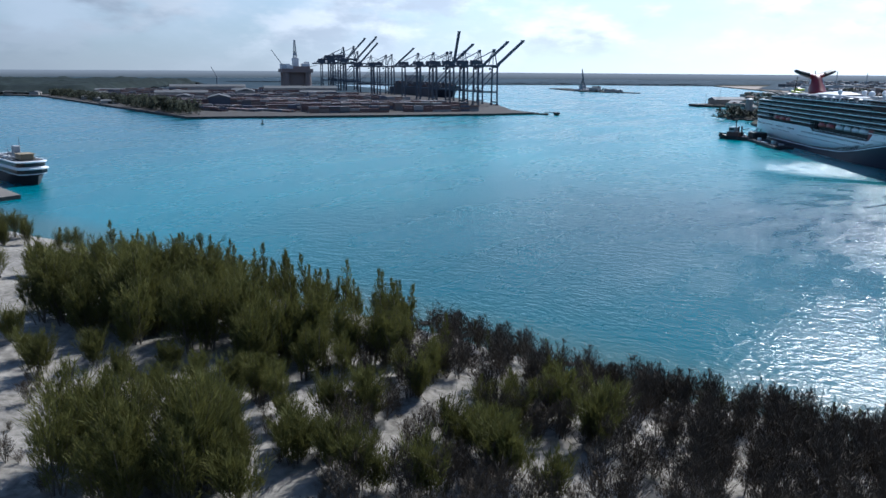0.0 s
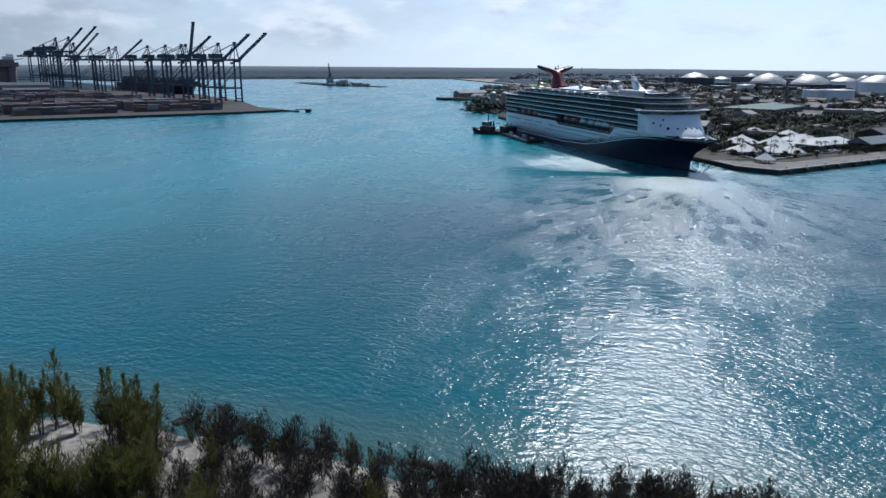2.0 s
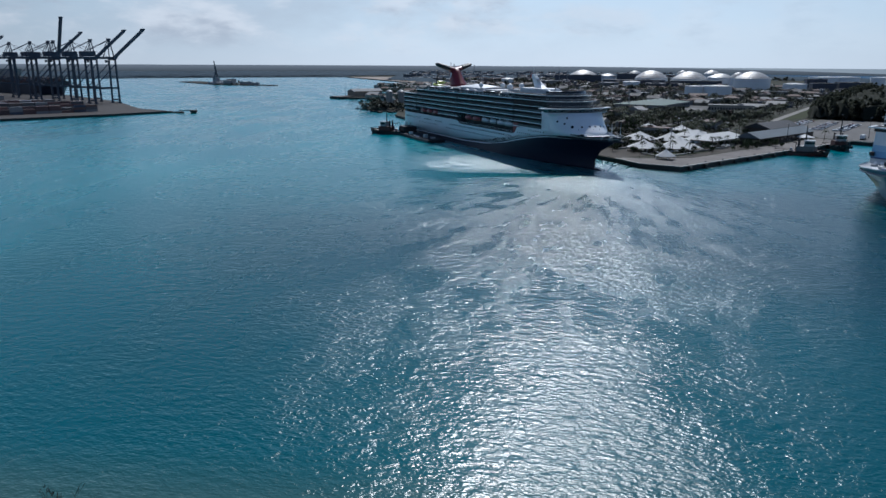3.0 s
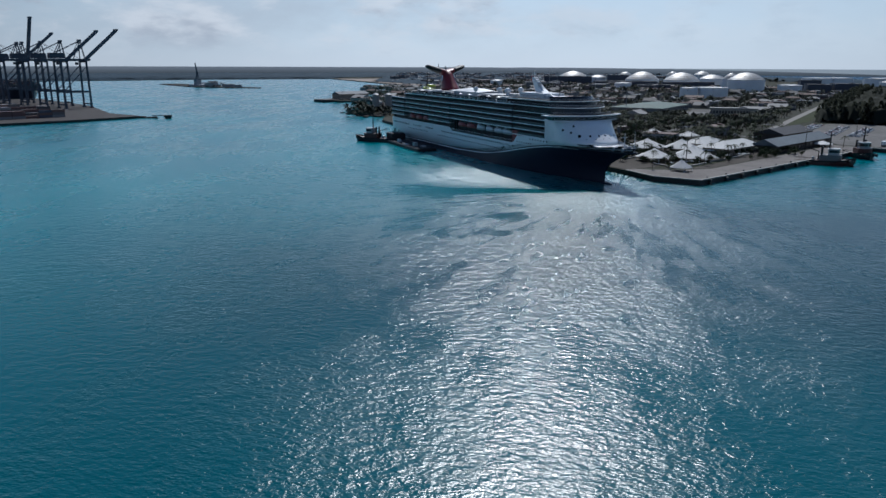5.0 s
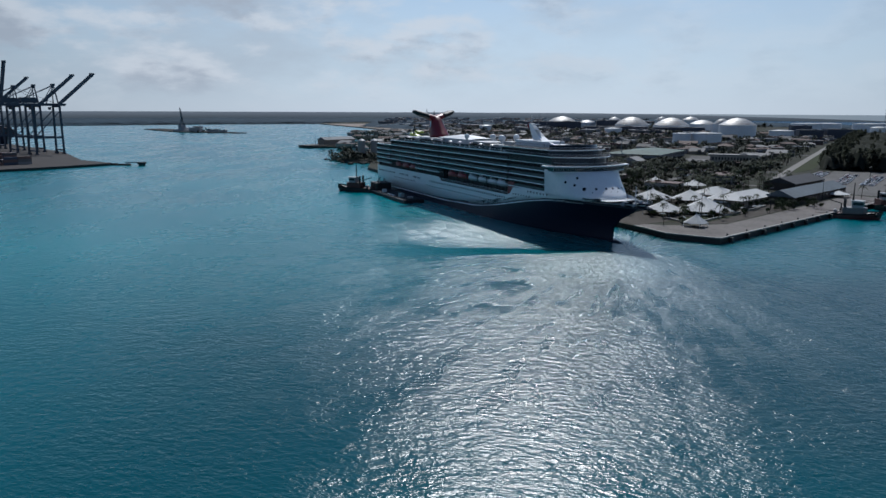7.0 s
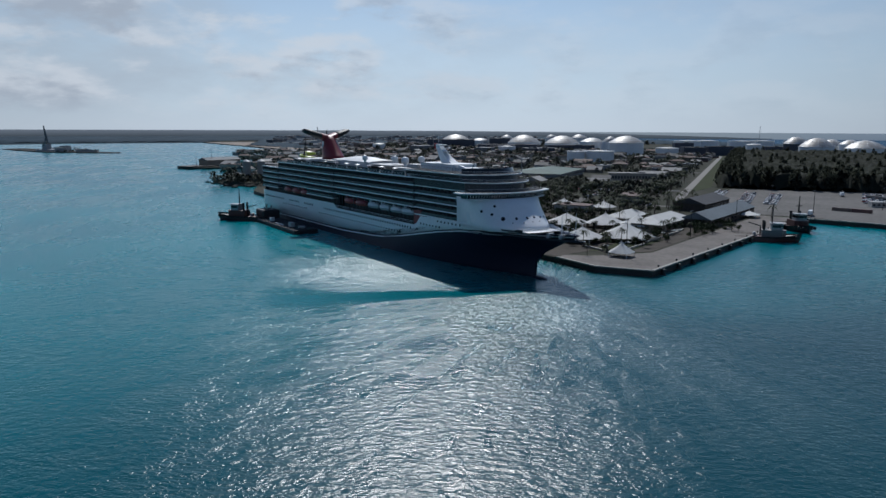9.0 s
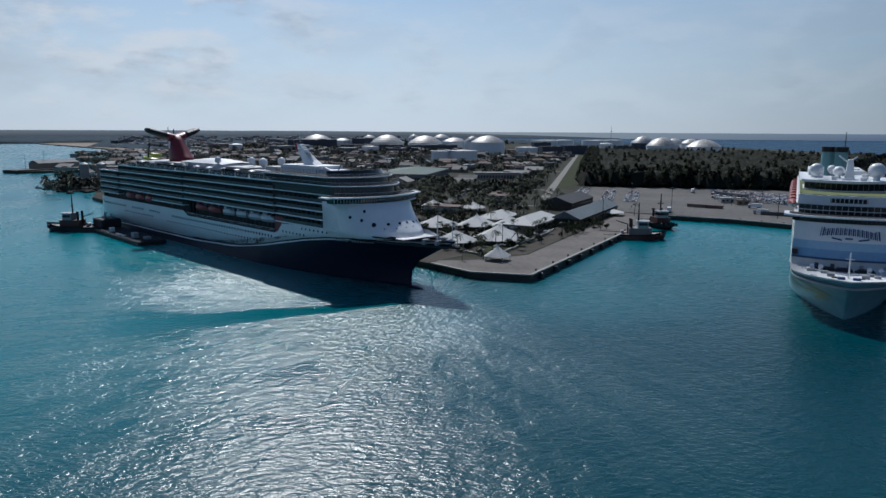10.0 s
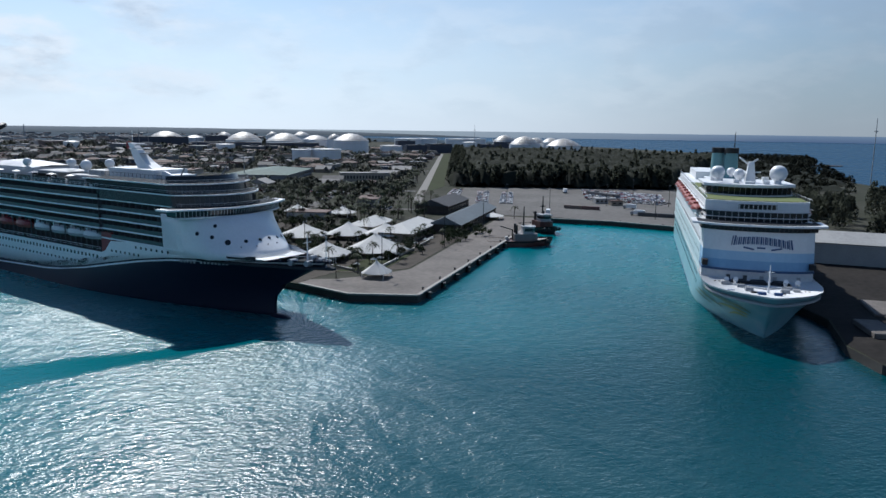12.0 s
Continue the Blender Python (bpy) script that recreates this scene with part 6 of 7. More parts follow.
TENTS = ((377, 455, 10.5), (393, 440, 9.5), (402, 424, 10), (362, 402, 11.5), (341, 412, 9), (418, 420, 22), (420, 446, 15), (356, 510, 20), (479, 420, 20), (452, 525, 7), (461, 497, 7.5), (372, 500, 7))
for x, y, h, p in ((377, 455, 10.5, 10.6), (393, 440, 9.5, 10.8), (402, 424, 10, 10.6), (362, 402, 11.5, 11.8), (341, 412, 9.0, 10.2), (322, 373, 4.8, 8.9), (452, 525, 7.0, 9.2), (461, 497, 7.5, 8.8), (503, 414, 6.0, 6.8), (352, 470, 8, 9.0), (430, 560, 6, 8), (372, 500, 7, 8.5)):
    canopy(x, y, h, p, 5.0 if h > 6 else 4.6)


def gable(bm, w, d, z0, z1, over=0.8):
    loft(bm, [[(-w / 2 - over, -d / 2 - over, z0), (-w / 2 - over, 0, z1), (-w / 2 - over, d / 2 + over, z0)], [(w / 2 + over, -d / 2 - over, z0), (w / 2 + over, 0, z1), (w / 2 + over, d / 2 + over, z0)]], closed=True)
    bmesh.ops.recalc_face_normals(bm, faces=bm.faces[:])
    return bm


def hip(bm, w, d, z0, z1, over=0.8):
    a, b, r = w / 2 + over, d / 2 + over, max(0.1, w / 2 - d / 2)
    lo = [bm.verts.new(p) for p in ((-a, -b, z0), (a, -b, z0), (a, b, z0), (-a, b, z0))]
    hi = [bm.verts.new(p) for p in ((-r, 0, z1), (r, 0, z1))]
    for q in ((lo[0], lo[1], hi[1], hi[0]), (lo[1], lo[2], hi[1]), (lo[2], lo[3], hi[0], hi[1]), (lo[3], lo[0], hi[0]), lo[::-1]):
        bm.faces.new(q)
    return bm


def building(name, m, w, d, h, roof, wall, shape, label, category, group="", windows=0):
    t = thing(name, m, label, category, group)
    part("wall", one_box(0, 0, 0, w, d, h), wall, t)
    if shape == "flat":
        part("roof", box(one_box(0, 0, h, w + 0.5, d + 0.5, 0.5), w * 0.2, 0, h + 0.5, w * 0.15, d * 0.25, 1.2), roof, t)
    else:
        part("roof", (gable if shape == "gable" else hip)(bmesh.new(), w, d, h, h + min(d * 0.25, 4.0)), roof, t)
    for k in range(windows):
        for s in (1, -1):
            part("window", one_box(-w / 2 + (k + 0.5) * w / windows, s * (d / 2 + 0.04), h * 0.35, w / windows * 0.5, 0.12, h * 0.35), GLASS, t)
    return t


# Brown shed walls, darkened with the shade under their eaves.
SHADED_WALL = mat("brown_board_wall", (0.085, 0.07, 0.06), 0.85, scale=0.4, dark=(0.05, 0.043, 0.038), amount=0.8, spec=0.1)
# long quay shed, its neighbour and the larger halls
axis = math.degrees(math.atan2(25, 98))
shed = building("quay_shed", pose(479, 420, 2.6, 0, 0, axis), 92, 17, 4.6, BLUEROOF, SHADED_WALL, "gable", "long low quay shed with a blue-grey sheet roof", "shed", windows=14)
building("quay_shed", pose(532, 466, 2.6, 0, 0, axis), 56, 22, 5.0, ROOFS[3], SHADED_WALL, "gable", "dark-roofed shed behind the quay", "shed", windows=8)
building("market_hall", pose(690, 770, 2.6, 0, 0, 29), 120, 62, 6.5, GREENROOF, WALLS[2], "hip", "large low hall with a faded green roof", "hall", windows=12)
building("office_block", pose(707, 660, 2.6, 0, 0, -48), 50, 15, 8.5, ROOFS[2], WALLS[0], "flat", "two-storey cream office block with rows of windows", "office", windows=16)
building("market_hall", pose(356, 510, 2.6, 0, 0, 80), 60, 20, 5.0, ROOFS[2], WALLS[1], "hip", "long plaza hall with a pale roof", "hall", windows=8)
building("plaza_hall", pose(418, 420, 2.6, 0, 0, 14), 46, 17, 4.2, CANVAS, WALLS[3], "hip", "long plaza hall under a white canvas roof", "hall", windows=6)
building("plaza_hall", pose(420, 446, 2.6, 0, 0, 14), 30, 14, 4.2, CANVAS, WALLS[3], "hip", "plaza hall under a white canvas roof", "hall", windows=4)
building("warehouse", pose(461, 219, 2.6, 0, 0, 98), 40, 20, 9.0, ROOFS[4], WALLS[1], "gable", "white quayside warehouse with a bright roof", "warehouse", windows=0)
building("house", pose(402, 196, 2.6, 0, 0, 12), 14, 9, 4.2, ROOFS[2], WALLS[1], "hip", "small white house with a pale roof", "house", windows=3)
building("house", pose(424, 190, 2.6, 0, 0, 12), 12, 8, 4.0, ROOFS[5], WALLS[0], "hip", "small cream house with a slate roof", "house", windows=3)
building("site_office", pose(640, 388, 2.6, 0, 0, -50), 16, 7, 3.5, ROOFS[4], WALLS[1], "flat", "white site office cabin in the yard", "cabin", windows=5)
building("site_office", pose(630, 376, 2.6, 0, 0, -50), 9, 6, 3.2, ROOFS[1], WALLS[3], "flat", "rust-coloured cabin in the yard", "cabin", windows=2)
building("gate_house", pose(690, 405, 2.6, 0, 0, 60), 34, 6, 3.0, ROOFS[0], WALLS[2], "flat", "low grey store beside the yard", "store", windows=4)
for x, y, w, d, h, k in ((1452, 1068, 46, 30, 17, 3), (1497, 1035, 52, 34, 19, 3), (1330, 1740, 130, 30, 24, 3), (1530, 1760, 60, 30, 26, 0), (1300, 1480, 150, 40, 16, 3), (1420, 1390, 120, 34, 15, 0), (1230, 1310, 70, 26, 13, 3), (1600, 1190, 44, 24, 22, 3), (1740, 1040, 40, 20, 15, 3)):
    building("process_building", pose(x, y, 2.6, 0, 0, -40), w, d, h, ROOFS[k], DARKSHED, "flat", "dark windowless process building by the tanks", "industrial building")
for x, y, w, d, h in ((408, 1990, 26, 12, 9), (424, 2030, 18, 12, 12), (446, 1960, 30, 10, 6), (462, 1930, 16, 9, 5)):
    building("shed", pose(x, y, 1.5, 0, 0, -40), w, d, h, ROOFS[2], WALLS[1], "flat", "pale works shed on the spoil islet", "shed", "islet sheds")

# scattered houses, stores and trees between the roads
rng = random.Random(21)
kinds = []
for k in range(14):
    w, d, h = rng.uniform(14, 40), rng.uniform(9, 18), rng.uniform(3.6, 7)
    roof, wall = rng.choice(ROOFS), rng.choice(WALLS)
    shape = rng.choice(("flat", "gable", "hip", "gable"))
    tone = roof.name.split("_")[1]
    kinds.append(building("building", pose(900 + k * 45, 1250, 2.6, 0, 0, 29), w, d, h, roof, wall, shape, "low town building with a %s %s roof" % (tone, shape), "building", "town buildings", windows=0))
TAKEN = [(690, 770, 75), (707, 660, 34), (1550, 1138, 50), (1497, 1035, 50), (532, 466, 34), (1010, 1006, 32), (1044, 984, 40), (1408, 1101, 40), (1361, 1173, 60)]


def free(x, y, r):
    if any(math.hypot(x - a, y - b) < c + r for a, b, c in TAKEN):
        return False
    p = Vector((x - 560, y - 505))
    return not (-30 < p.dot(road_dir) < 1000 and abs(p.dot(road_n)) < 12 + r)


trees = []
for i in range(52):
    for j in range(50):
        u, v = 40 + i * 27 + rng.uniform(-9, 9), -94 + j * 27 + rng.uniform(-9, 9)
        x, y = 410 + 0.875 * u - 0.483 * v, 500 + 0.483 * u + 0.875 * v
        if (v < -52 and x > 620) or (v < 0 and y < 452 + (x - 436) * 0.255):
            continue
        if x < 345 + max(0, (y - 900) * 0.45) or y > 1750 or not free(x, y, 7):
            continue
        q = rng.random()
        d = math.hypot(x - 110, y - 225)
        if q < (0.05 if d < 560 else 0.24):
            o = copy_thing(rng.choice(kinds), pose(x, y, 2.6, 0, 0, 29 + rng.choice((0, 90)) + rng.uniform(-4, 4)))
        elif q < (0.88 if d < 800 else 0.72):
            trees.append((x, y, d))
            if d < 700:
                for _ in range(5 if d < 600 else 3):
                    trees.append((x + rng.uniform(-13, 13), y + rng.uniform(-13, 13), d))
        elif q < 0.90 and q > 0.84:
            container_stack(x, y, 29 + rng.choice((0, 90)), rng.randint(1, 3), rng.randint(2, 4), rng.randint(1, 3), rng, "faded shipping containers on a gravel lot")
for x, y, d in trees:
    if d < 620:
        near_palm = rng.random() < 0.70
        trunk, crown = rng.choice(PALMS if near_palm else BROAD)
        k = rng.uniform(0.9, 1.5) if near_palm else rng.uniform(0.5, 1.0)
        tree_thing("palm_tree" if near_palm else "tree", trunk, crown, pose(x, y, 2.55, 0, 0, rng.uniform(0, 360)) @ Matrix.Diagonal((k, k, k, 1)), "tall green coconut palm by the harbour" if near_palm else "dark green leafy town tree", "tree", "palms" if near_palm else "town trees")
woods("town_trees", [(x + rng.uniform(-9, 9), y + rng.uniform(-9, 9), 2.4) for x, y, d in trees if d >= 620 for _ in range(3)], 8.0, 5.2, 40, 1.05, "scattered dark green trees among the buildings", 9, TOWNLEAF)
for x, y, k in ((324, 383, 1.0), (331, 388, 1.1), (336, 393, 0.9), (346, 392, 1.1), (352, 384, 1.0), (386, 396, 1.1), (398, 402, 1.0), (410, 396, 0.8), (372, 418, 1.0), (350, 424, 1.1), (358, 436, 1.0), (392, 414, 1.0), (406, 440, 1.2), (415, 410, 0.9), (330, 402, 1.0), (322, 420, 1.0), (328, 440, 1.1), (420, 430, 1.0), (428, 446, 1.1), (436, 462, 1.2), (410, 468, 1.0), (396, 474, 1.2), (440, 484, 1.1), (462, 470, 1.2), (478, 484, 1.0), (492, 462, 1.2), (312, 384, 0.7), (466, 446, 1.0), (512, 404, 1.0), (486, 500, 1.2), (500, 520, 1.2), (520, 512, 1.1), (538, 498, 1.2), (524, 536, 1.2), (546, 548, 1.1), (560, 530, 1.2), (470, 520, 1.0), (440, 510, 1.1), (420, 500, 1.1), (400, 520, 1.1)):
    trunk, crown = rng.choice(PALMS)
    tree_thing("palm_tree", trunk, crown, pose(x, y, 2.6, 0, 0, rng.uniform(0, 360)) @ Matrix.Diagonal((k, k, k, 1)), "coconut palm on the cruise plaza", "tree", "palms")
for k in range(290):
    x, y = rng.uniform(322, 450), rng.uniform(385, 560 if k < 130 else 470)
    if min(math.hypot(x - a, y - b) for a, b in ((377, 455), (393, 440), (402, 424), (362, 402), (341, 412), (322, 373), (352, 470), (372, 500), (418, 420), (432, 424))) > 7.5:
        trunk, crown = rng.choice(BROAD)
        k = rng.uniform(0.3, 0.7)
        tree_thing("shrub", trunk, crown, pose(x, y, 2.55, 0, 0, rng.uniform(0, 360)) @ Matrix.Diagonal((k, k, k, 1)), "low dark green garden shrub on the plaza", "shrub", "plaza shrubs")

# palms beside the straight road and round the sheds
for k in range(46):
    if k < 26:
        p = Vector((596, 528)) + road_dir * rng.uniform(0, 260) + road_n * rng.uniform(7, 20)
    else:
        p = Vector((rng.uniform(436, 580), 0))
        p.y = 452 + (p.x - 436) * 0.255 + rng.uniform(0, 22)
        if math.hypot((p.x - 532) / 32, (p.y - 466) / 17) < 1:
            continue
    trunk, crown = rng.choice(PALMS)
    h = rng.uniform(0.9, 1.4)
    tree_thing("palm_tree", trunk, crown, pose(p.x, p.y, 2.6, 0, 0, rng.uniform(0, 360)) @ Matrix.Diagonal((h, h, h, 1)), "tall green coconut palm by the harbour", "tree", "palms")

# the tall dark wood behind the yard, the coast's scrub and the wooded hinterland
def in_wood(x, y):
    return y < (x - 560) * 0.552 + 479 and y > 372 + (x - 800) * 0.10 and x > 798 - (y - 372) * 0.52 and x < 1500


spots = []
while len(spots) < 620:
    x, y = rng.uniform(690, 1500), rng.uniform(330, 960)
    s = (x - 560) * 0.552 + 505
    edge = 792 - (y - 372) * 0.52
    if y < s - 26 and y > 372 + (x - 800) * 0.10 and x > edge + 6:
        front = x < edge + 45 or y > s - 48
        if front or rng.random() < 0.05:
            spots.append((x, y, 2.4))
canopy_sheet("casuarina_wood_canopy", 690, 1500, 360, 990, 4, 20.0, in_wood, "dense dark roof of the casuarina wood", 22, WOODS)
woods("casuarina_wood", spots, 20.5, 5.4, 250, 0.85, "tall dense dark green casuarina wood", 12, WOODLEAF)
spots = []
while len(spots) < 700:
    x, y = rng.uniform(620, 1850), rng.uniform(120, 700)
    if 222 + max(0, x - 959) * 0.115 < y < 380 + (x - 800) * 0.12 and not (640 < x < 870 and 210 < y < 300) and not (x < 800 and y > 290):
        spots.append((x, y, 2.4))
def on_coast(x, y):
    return 228 + max(0, x - 959) * 0.2 < y < 372 + (x - 800) * 0.10 and not (625 < x < 880 and y < 312) and x > 800 and noise.noise((x / 45, y / 45, 5.0)) > -0.12


canopy_sheet("coast_thicket", 800, 1500, 222, 450, 6, 8.0, on_coast, "low dark coastal thicket with gaps", 23, WOODS)
woods("coast_scrub", spots, 8, 6.5, 70, 1.0, "low dark coastal scrub with gaps", 13)
spots = [(rng.uniform(520, 780), rng.uniform(120, 214), 2.4) for _ in range(150)] + [(rng.uniform(560, 690), rng.uniform(225, 285), 2.4) for _ in range(60)]
woods("casuarina_wood", spots, 17, 6, 150, 0.85, "dark tall trees behind the warehouse", 14, WOODLEAF)
spots = [(rng.uniform(330, 520), rng.uniform(120, 205), 2.4) for _ in range(120)]
woods("quay_scrub", [s for s in spots if s[1] < 212 - abs(s[0] - 400) * 0.05], 5, 4.5, 70, 0.55, "scrubby bushes by the east quay", 15)
TANK_FIELD = ((1050, 1430), (2330, 2080))


coast_y = lerp_table([(1500, 360), (2000, 570), (2400, 1010), (2700, 1810), (3000, 2510), (4300, 3610)])


def inland(x, y):
    if x < 985 + max(0, y - 2300) * 0.5 or x > 4280 or y > 4280 or y < coast_y(x) + 25:
        return False
    in_field = TANK_FIELD[0][0] < x < TANK_FIELD[1][0] and y < TANK_FIELD[1][1]
    return not in_field and (y > 1700 or x > 2330)


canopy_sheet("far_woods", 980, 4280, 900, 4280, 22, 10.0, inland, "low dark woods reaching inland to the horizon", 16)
spots = [(rng.uniform(1060, 2330), rng.uniform(1180, 2080), 2.4) for _ in range(700)]
beds = []
while len(beds) < 1250:
    x, y = rng.uniform(325, 720), rng.uniform(380, 760)
    v = -0.483 * (x - 410) + 0.875 * (y - 500)
    if v > -52 and y > 376 + (x - 343) * 0.256 + (52 if x > 430 else 0) and x > 330 and free(x, y, 0) and min(math.hypot(x - a, y - b) - c for a, b, c in TENTS) > 2:
        beds.append((x, y, 2.4))
woods("garden_shrubs", beds, 3.0, 2.6, 18, 0.7, "dark green hedges and garden shrubs between the palms", 18)
woods("tank_field_trees", [s for s in spots if s[1] > max(620 + 0.5 * s[0] if s[0] < 2330 else 0, coast_y(s[0]) + 20)], 11, 9, 24, 2.6, "low trees between the oil tanks", 16, TOWNLEAF)

# oil tanks
def tank(x, y, r, top, shell, dark=False):
    t = thing("storage_tank", pose(x, y, 2.5), "white domed oil storage tank" if not dark else "domed oil tank with a dark shell", "tank", "oil tanks")
    part("shell", rod(bmesh.new(), (0, 0, 0), (0, 0, shell), r, sides=40), DARKSHED if dark else TANKW, t)
    part("rim", rod(bmesh.new(), (0, 0, shell - 0.8), (0, 0, shell + 0.05), r + 0.5, sides=40), TANKW, t)
    bm = bmesh.new()
    rings = []
    for f in (1.0, 0.85, 0.65, 0.4, 0.15, 0.01):
        rings.append([((r - 0.3) * f * math.cos(a), (r - 0.3) * f * math.sin(a), shell + (top - 2.5 - shell) * (1 - f * f)) for a in (2 * math.pi * k / 40 for k in range(40))])
    loft(bm, rings, closed=True, caps=False)
    bmesh.ops.recalc_face_normals(bm, faces=bm.faces[:])
    part("dome", bm, TANKTOP, t, "ribbed metallic dome" if top - shell > 6 else "")
    ribs = bmesh.new()
    for k in range(12):
        a = 2 * math.pi * k / 12
        for f, g in ((0.98, 0.65), (0.65, 0.3)):
            rod(ribs, ((r - 0.3) * f * math.cos(a), (r - 0.3) * f * math.sin(a), shell + (top - 2.5 - shell) * (1 - f * f) + 0.15), ((r - 0.3) * g * math.cos(a), (r - 0.3) * g * math.sin(a), shell + (top - 2.5 - shell) * (1 - g * g) + 0.15), 0.25, sides=4)
    part("rib", ribs, TANKW, t)
    part("stair", beam(bmesh.new(), (-r - 0.6, 0, 0), (-r * 0.72, -r * 0.72, shell), 1.0, 0.4), GREY, t)


FLAT_TANKS = tuple((1830 + 62 * k, 1330 - 46 * k + 30 * (k % 2), 37, 27.5, 23.5, 0) for k in range(6))
DOMED_TANKS = ((1404, 1810, 40, 40, 23, 1), (1503, 1817, 25, 29, 19.7, 0), (1583, 1786, 26, 38, 18.7, 0), (1480, 1607, 44.5, 40.5, 18, 0), (1509, 1494, 46, 39.4, 17.6, 0), (1958, 1828, 27, 38.6, 24.6, 0), (1932, 1932, 20, 37, 22.7, 0), (1510, 1394, 31, 35.2, 22.7, 0), (1361, 1173, 37.6, 43, 25.7, 0), (1478, 1310, 19, 39.5, 24.6, 0), (1010, 1006, 15, 21, 17.6, 0), (1044, 984, 24.6, 22, 18.2, 0), (1408, 1101, 24, 19.5, 15.2, 0), (1699, 1066, 17, 25, 19.5, 0), (1965, 1096, 30.5, 39.3, 19, 1), (1514, 837, 32, 42, 22.6, 0), (1657, 872, 25, 38, 22.5, 0), (1642, 829, 20.7, 37.7, 26, 0), (1640, 799, 38.5, 37, 19, 0), (1240, 1420, 20, 18, 14, 0), (1080, 1720, 16, 20, 15, 0))
for x, y, r, top, shell, dark in DOMED_TANKS + FLAT_TANKS:
    tank(x, y, r, top, shell, dark)
ball_tank = thing("gas_sphere", pose(1735, 1075, 2.5), "white spherical gas tank on legs", "tank")
part("sphere", ball(bmesh.new(), 0, 0, 12, 10, seg=24), TANKW, ball_tank, smooth=True)
for k in range(6):
    part("leg", rod(bmesh.new(), (8.5 * math.cos(k), 8.5 * math.sin(k), 0), (8.5 * math.cos(k), 8.5 * math.sin(k), 10), 0.6), GREY, ball_tank)
for x, y, h in ((1600, 1000, 62), (950, 1180, 34), (1130, 1560, 46), (1165, 1575, 46), (640, 760, 26), (1000, 212, 70)):
    t = thing("lattice_mast", pose(x, y, 2.5), "thin grey steel mast above the town", "mast", "masts")
    part("pole", rod(bmesh.new(), (0, 0, 0), (0, 0, h), 0.6, 0.3, 6), GREY, t)
    part("platform", rod(bmesh.new(), (0, 0, h * 0.8), (0, 0, h * 0.8 + 1), 1.8, sides=8), GREY, t)
# sprawl of low blocks, sheds and chimneys fading into the distance
SPRAWL = palette_mat("sprawl_paint", [(0.16, 0.16, 0.165), (0.24, 0.24, 0.24), (0.12, 0.10, 0.095), (0.34, 0.34, 0.335), (0.09, 0.095, 0.105), (0.15, 0.12, 0.11)], 0.8, 0.3, 0.05)
rng = random.Random(53)
items = []
turn = radians(29)
for k in range(420):
    d, az = rng.uniform(1450, 3900), radians(rng.uniform(17, 46))
    x, y = 108 + d * math.sin(az), 222 + d * math.cos(az)
    if x < 1060 + max(0, y - 2300) * 0.5 or y > 3900 or any(math.hypot(x - a, y - b) < c + 40 for a, b, c, *_ in DOMED_TANKS + FLAT_TANKS):
        continue
    u, v = x * math.cos(turn) + y * math.sin(turn), -x * math.sin(turn) + y * math.cos(turn)
    w, e, h = rng.uniform(18, 90), rng.uniform(12, 34), rng.uniform(5, 15)
    items.append((u, v, 2.4, w, e, h))
    if rng.random() < 0.5:
        items.append((u + w * rng.uniform(-0.3, 0.3), v, 2.4 + h, w * 0.25, e * 0.5, rng.uniform(1.5, 4)))
sprawl = boxes("far_sprawl", items, SPRAWL)
sprawl.matrix_world = pose(0, 0, 0, 0, 0, 29)
tagged(sprawl, "hazy sprawl of low grey sheds and blocks", "buildings", kind="stuff")
for x, y, h in ((1250, 2350, 56), (1420, 2480, 50)):
    t = thing("chimney", pose(x, y, 2.5), "slim grey works chimney on the skyline", "chimney", "far chimneys")
    part("stack", rod(bmesh.new(), (0, 0, 0), (0, 0, h), 1.5, 1.0, 12), GREY, t)
    part("platform", rod(bmesh.new(), (0, 0, h * 0.9), (0, 0, h * 0.9 + 1.2), 2.0, sides=12), GREY, t)

# light poles on the quay and in the yard
def light_pole(x, y, h, turn):
    t = thing("light_pole", pose(x, y, 2.6, 0, 0, turn), "slim dark floodlight pole", "light pole", "light poles")
    part("pole", rod(bmesh.new(), (0, 0, 0), (0, 0, h), 0.22, 0.12, 8), BLACK, t)
    part("arm", rod(bmesh.new(), (-1.6, 0, h - 0.2), (1.6, 0, h - 0.2), 0.09), BLACK, t)
    for s in (1, -1):
        part("lamp_head", one_box(s * 1.5, 0, h - 0.6, 0.9, 0.5, 0.3), GREY, t)


for x, y, h in ((324, 372, 16.5), (398, 388, 14), (470, 404, 14), (360, 440, 12), (560, 400, 16), (620, 380, 16), (690, 380, 16), (560, 330, 16), (640, 340, 16), (600, 450, 14)):
    light_pole(x, y, h, 14)

# parked cars and trucks
CAR = palette_mat("car_paint", [(0.62, 0.62, 0.62), (0.75, 0.75, 0.75), (0.68, 0.68, 0.67), (0.50, 0.51, 0.52), (0.80, 0.80, 0.79), (0.07, 0.07, 0.075), (0.26, 0.05, 0.045), (0.10, 0.14, 0.22), (0.42, 0.42, 0.41)], 0.35, 0.2)
car_body = bmesh.new()
box(car_body, 0, 0, 0.35, 4.4, 1.8, 0.6, bevel=0.12)
cab = bmesh.new()
loft(cab, [[(-1.7, -0.85, 0.95), (1.0, -0.85, 0.95), (1.0, 0.85, 0.95), (-1.7, 0.85, 0.95)], [(-1.2, -0.7, 1.5), (0.4, -0.7, 1.5), (0.4, 0.7, 1.5), (-1.2, 0.7, 1.5)]], closed=True)
first = thing("car", pose(660, 352, 2.6, 0, 0, 10), "parked car in the harbour lot", "car", "parked cars")
part("body", car_body, CAR, first)
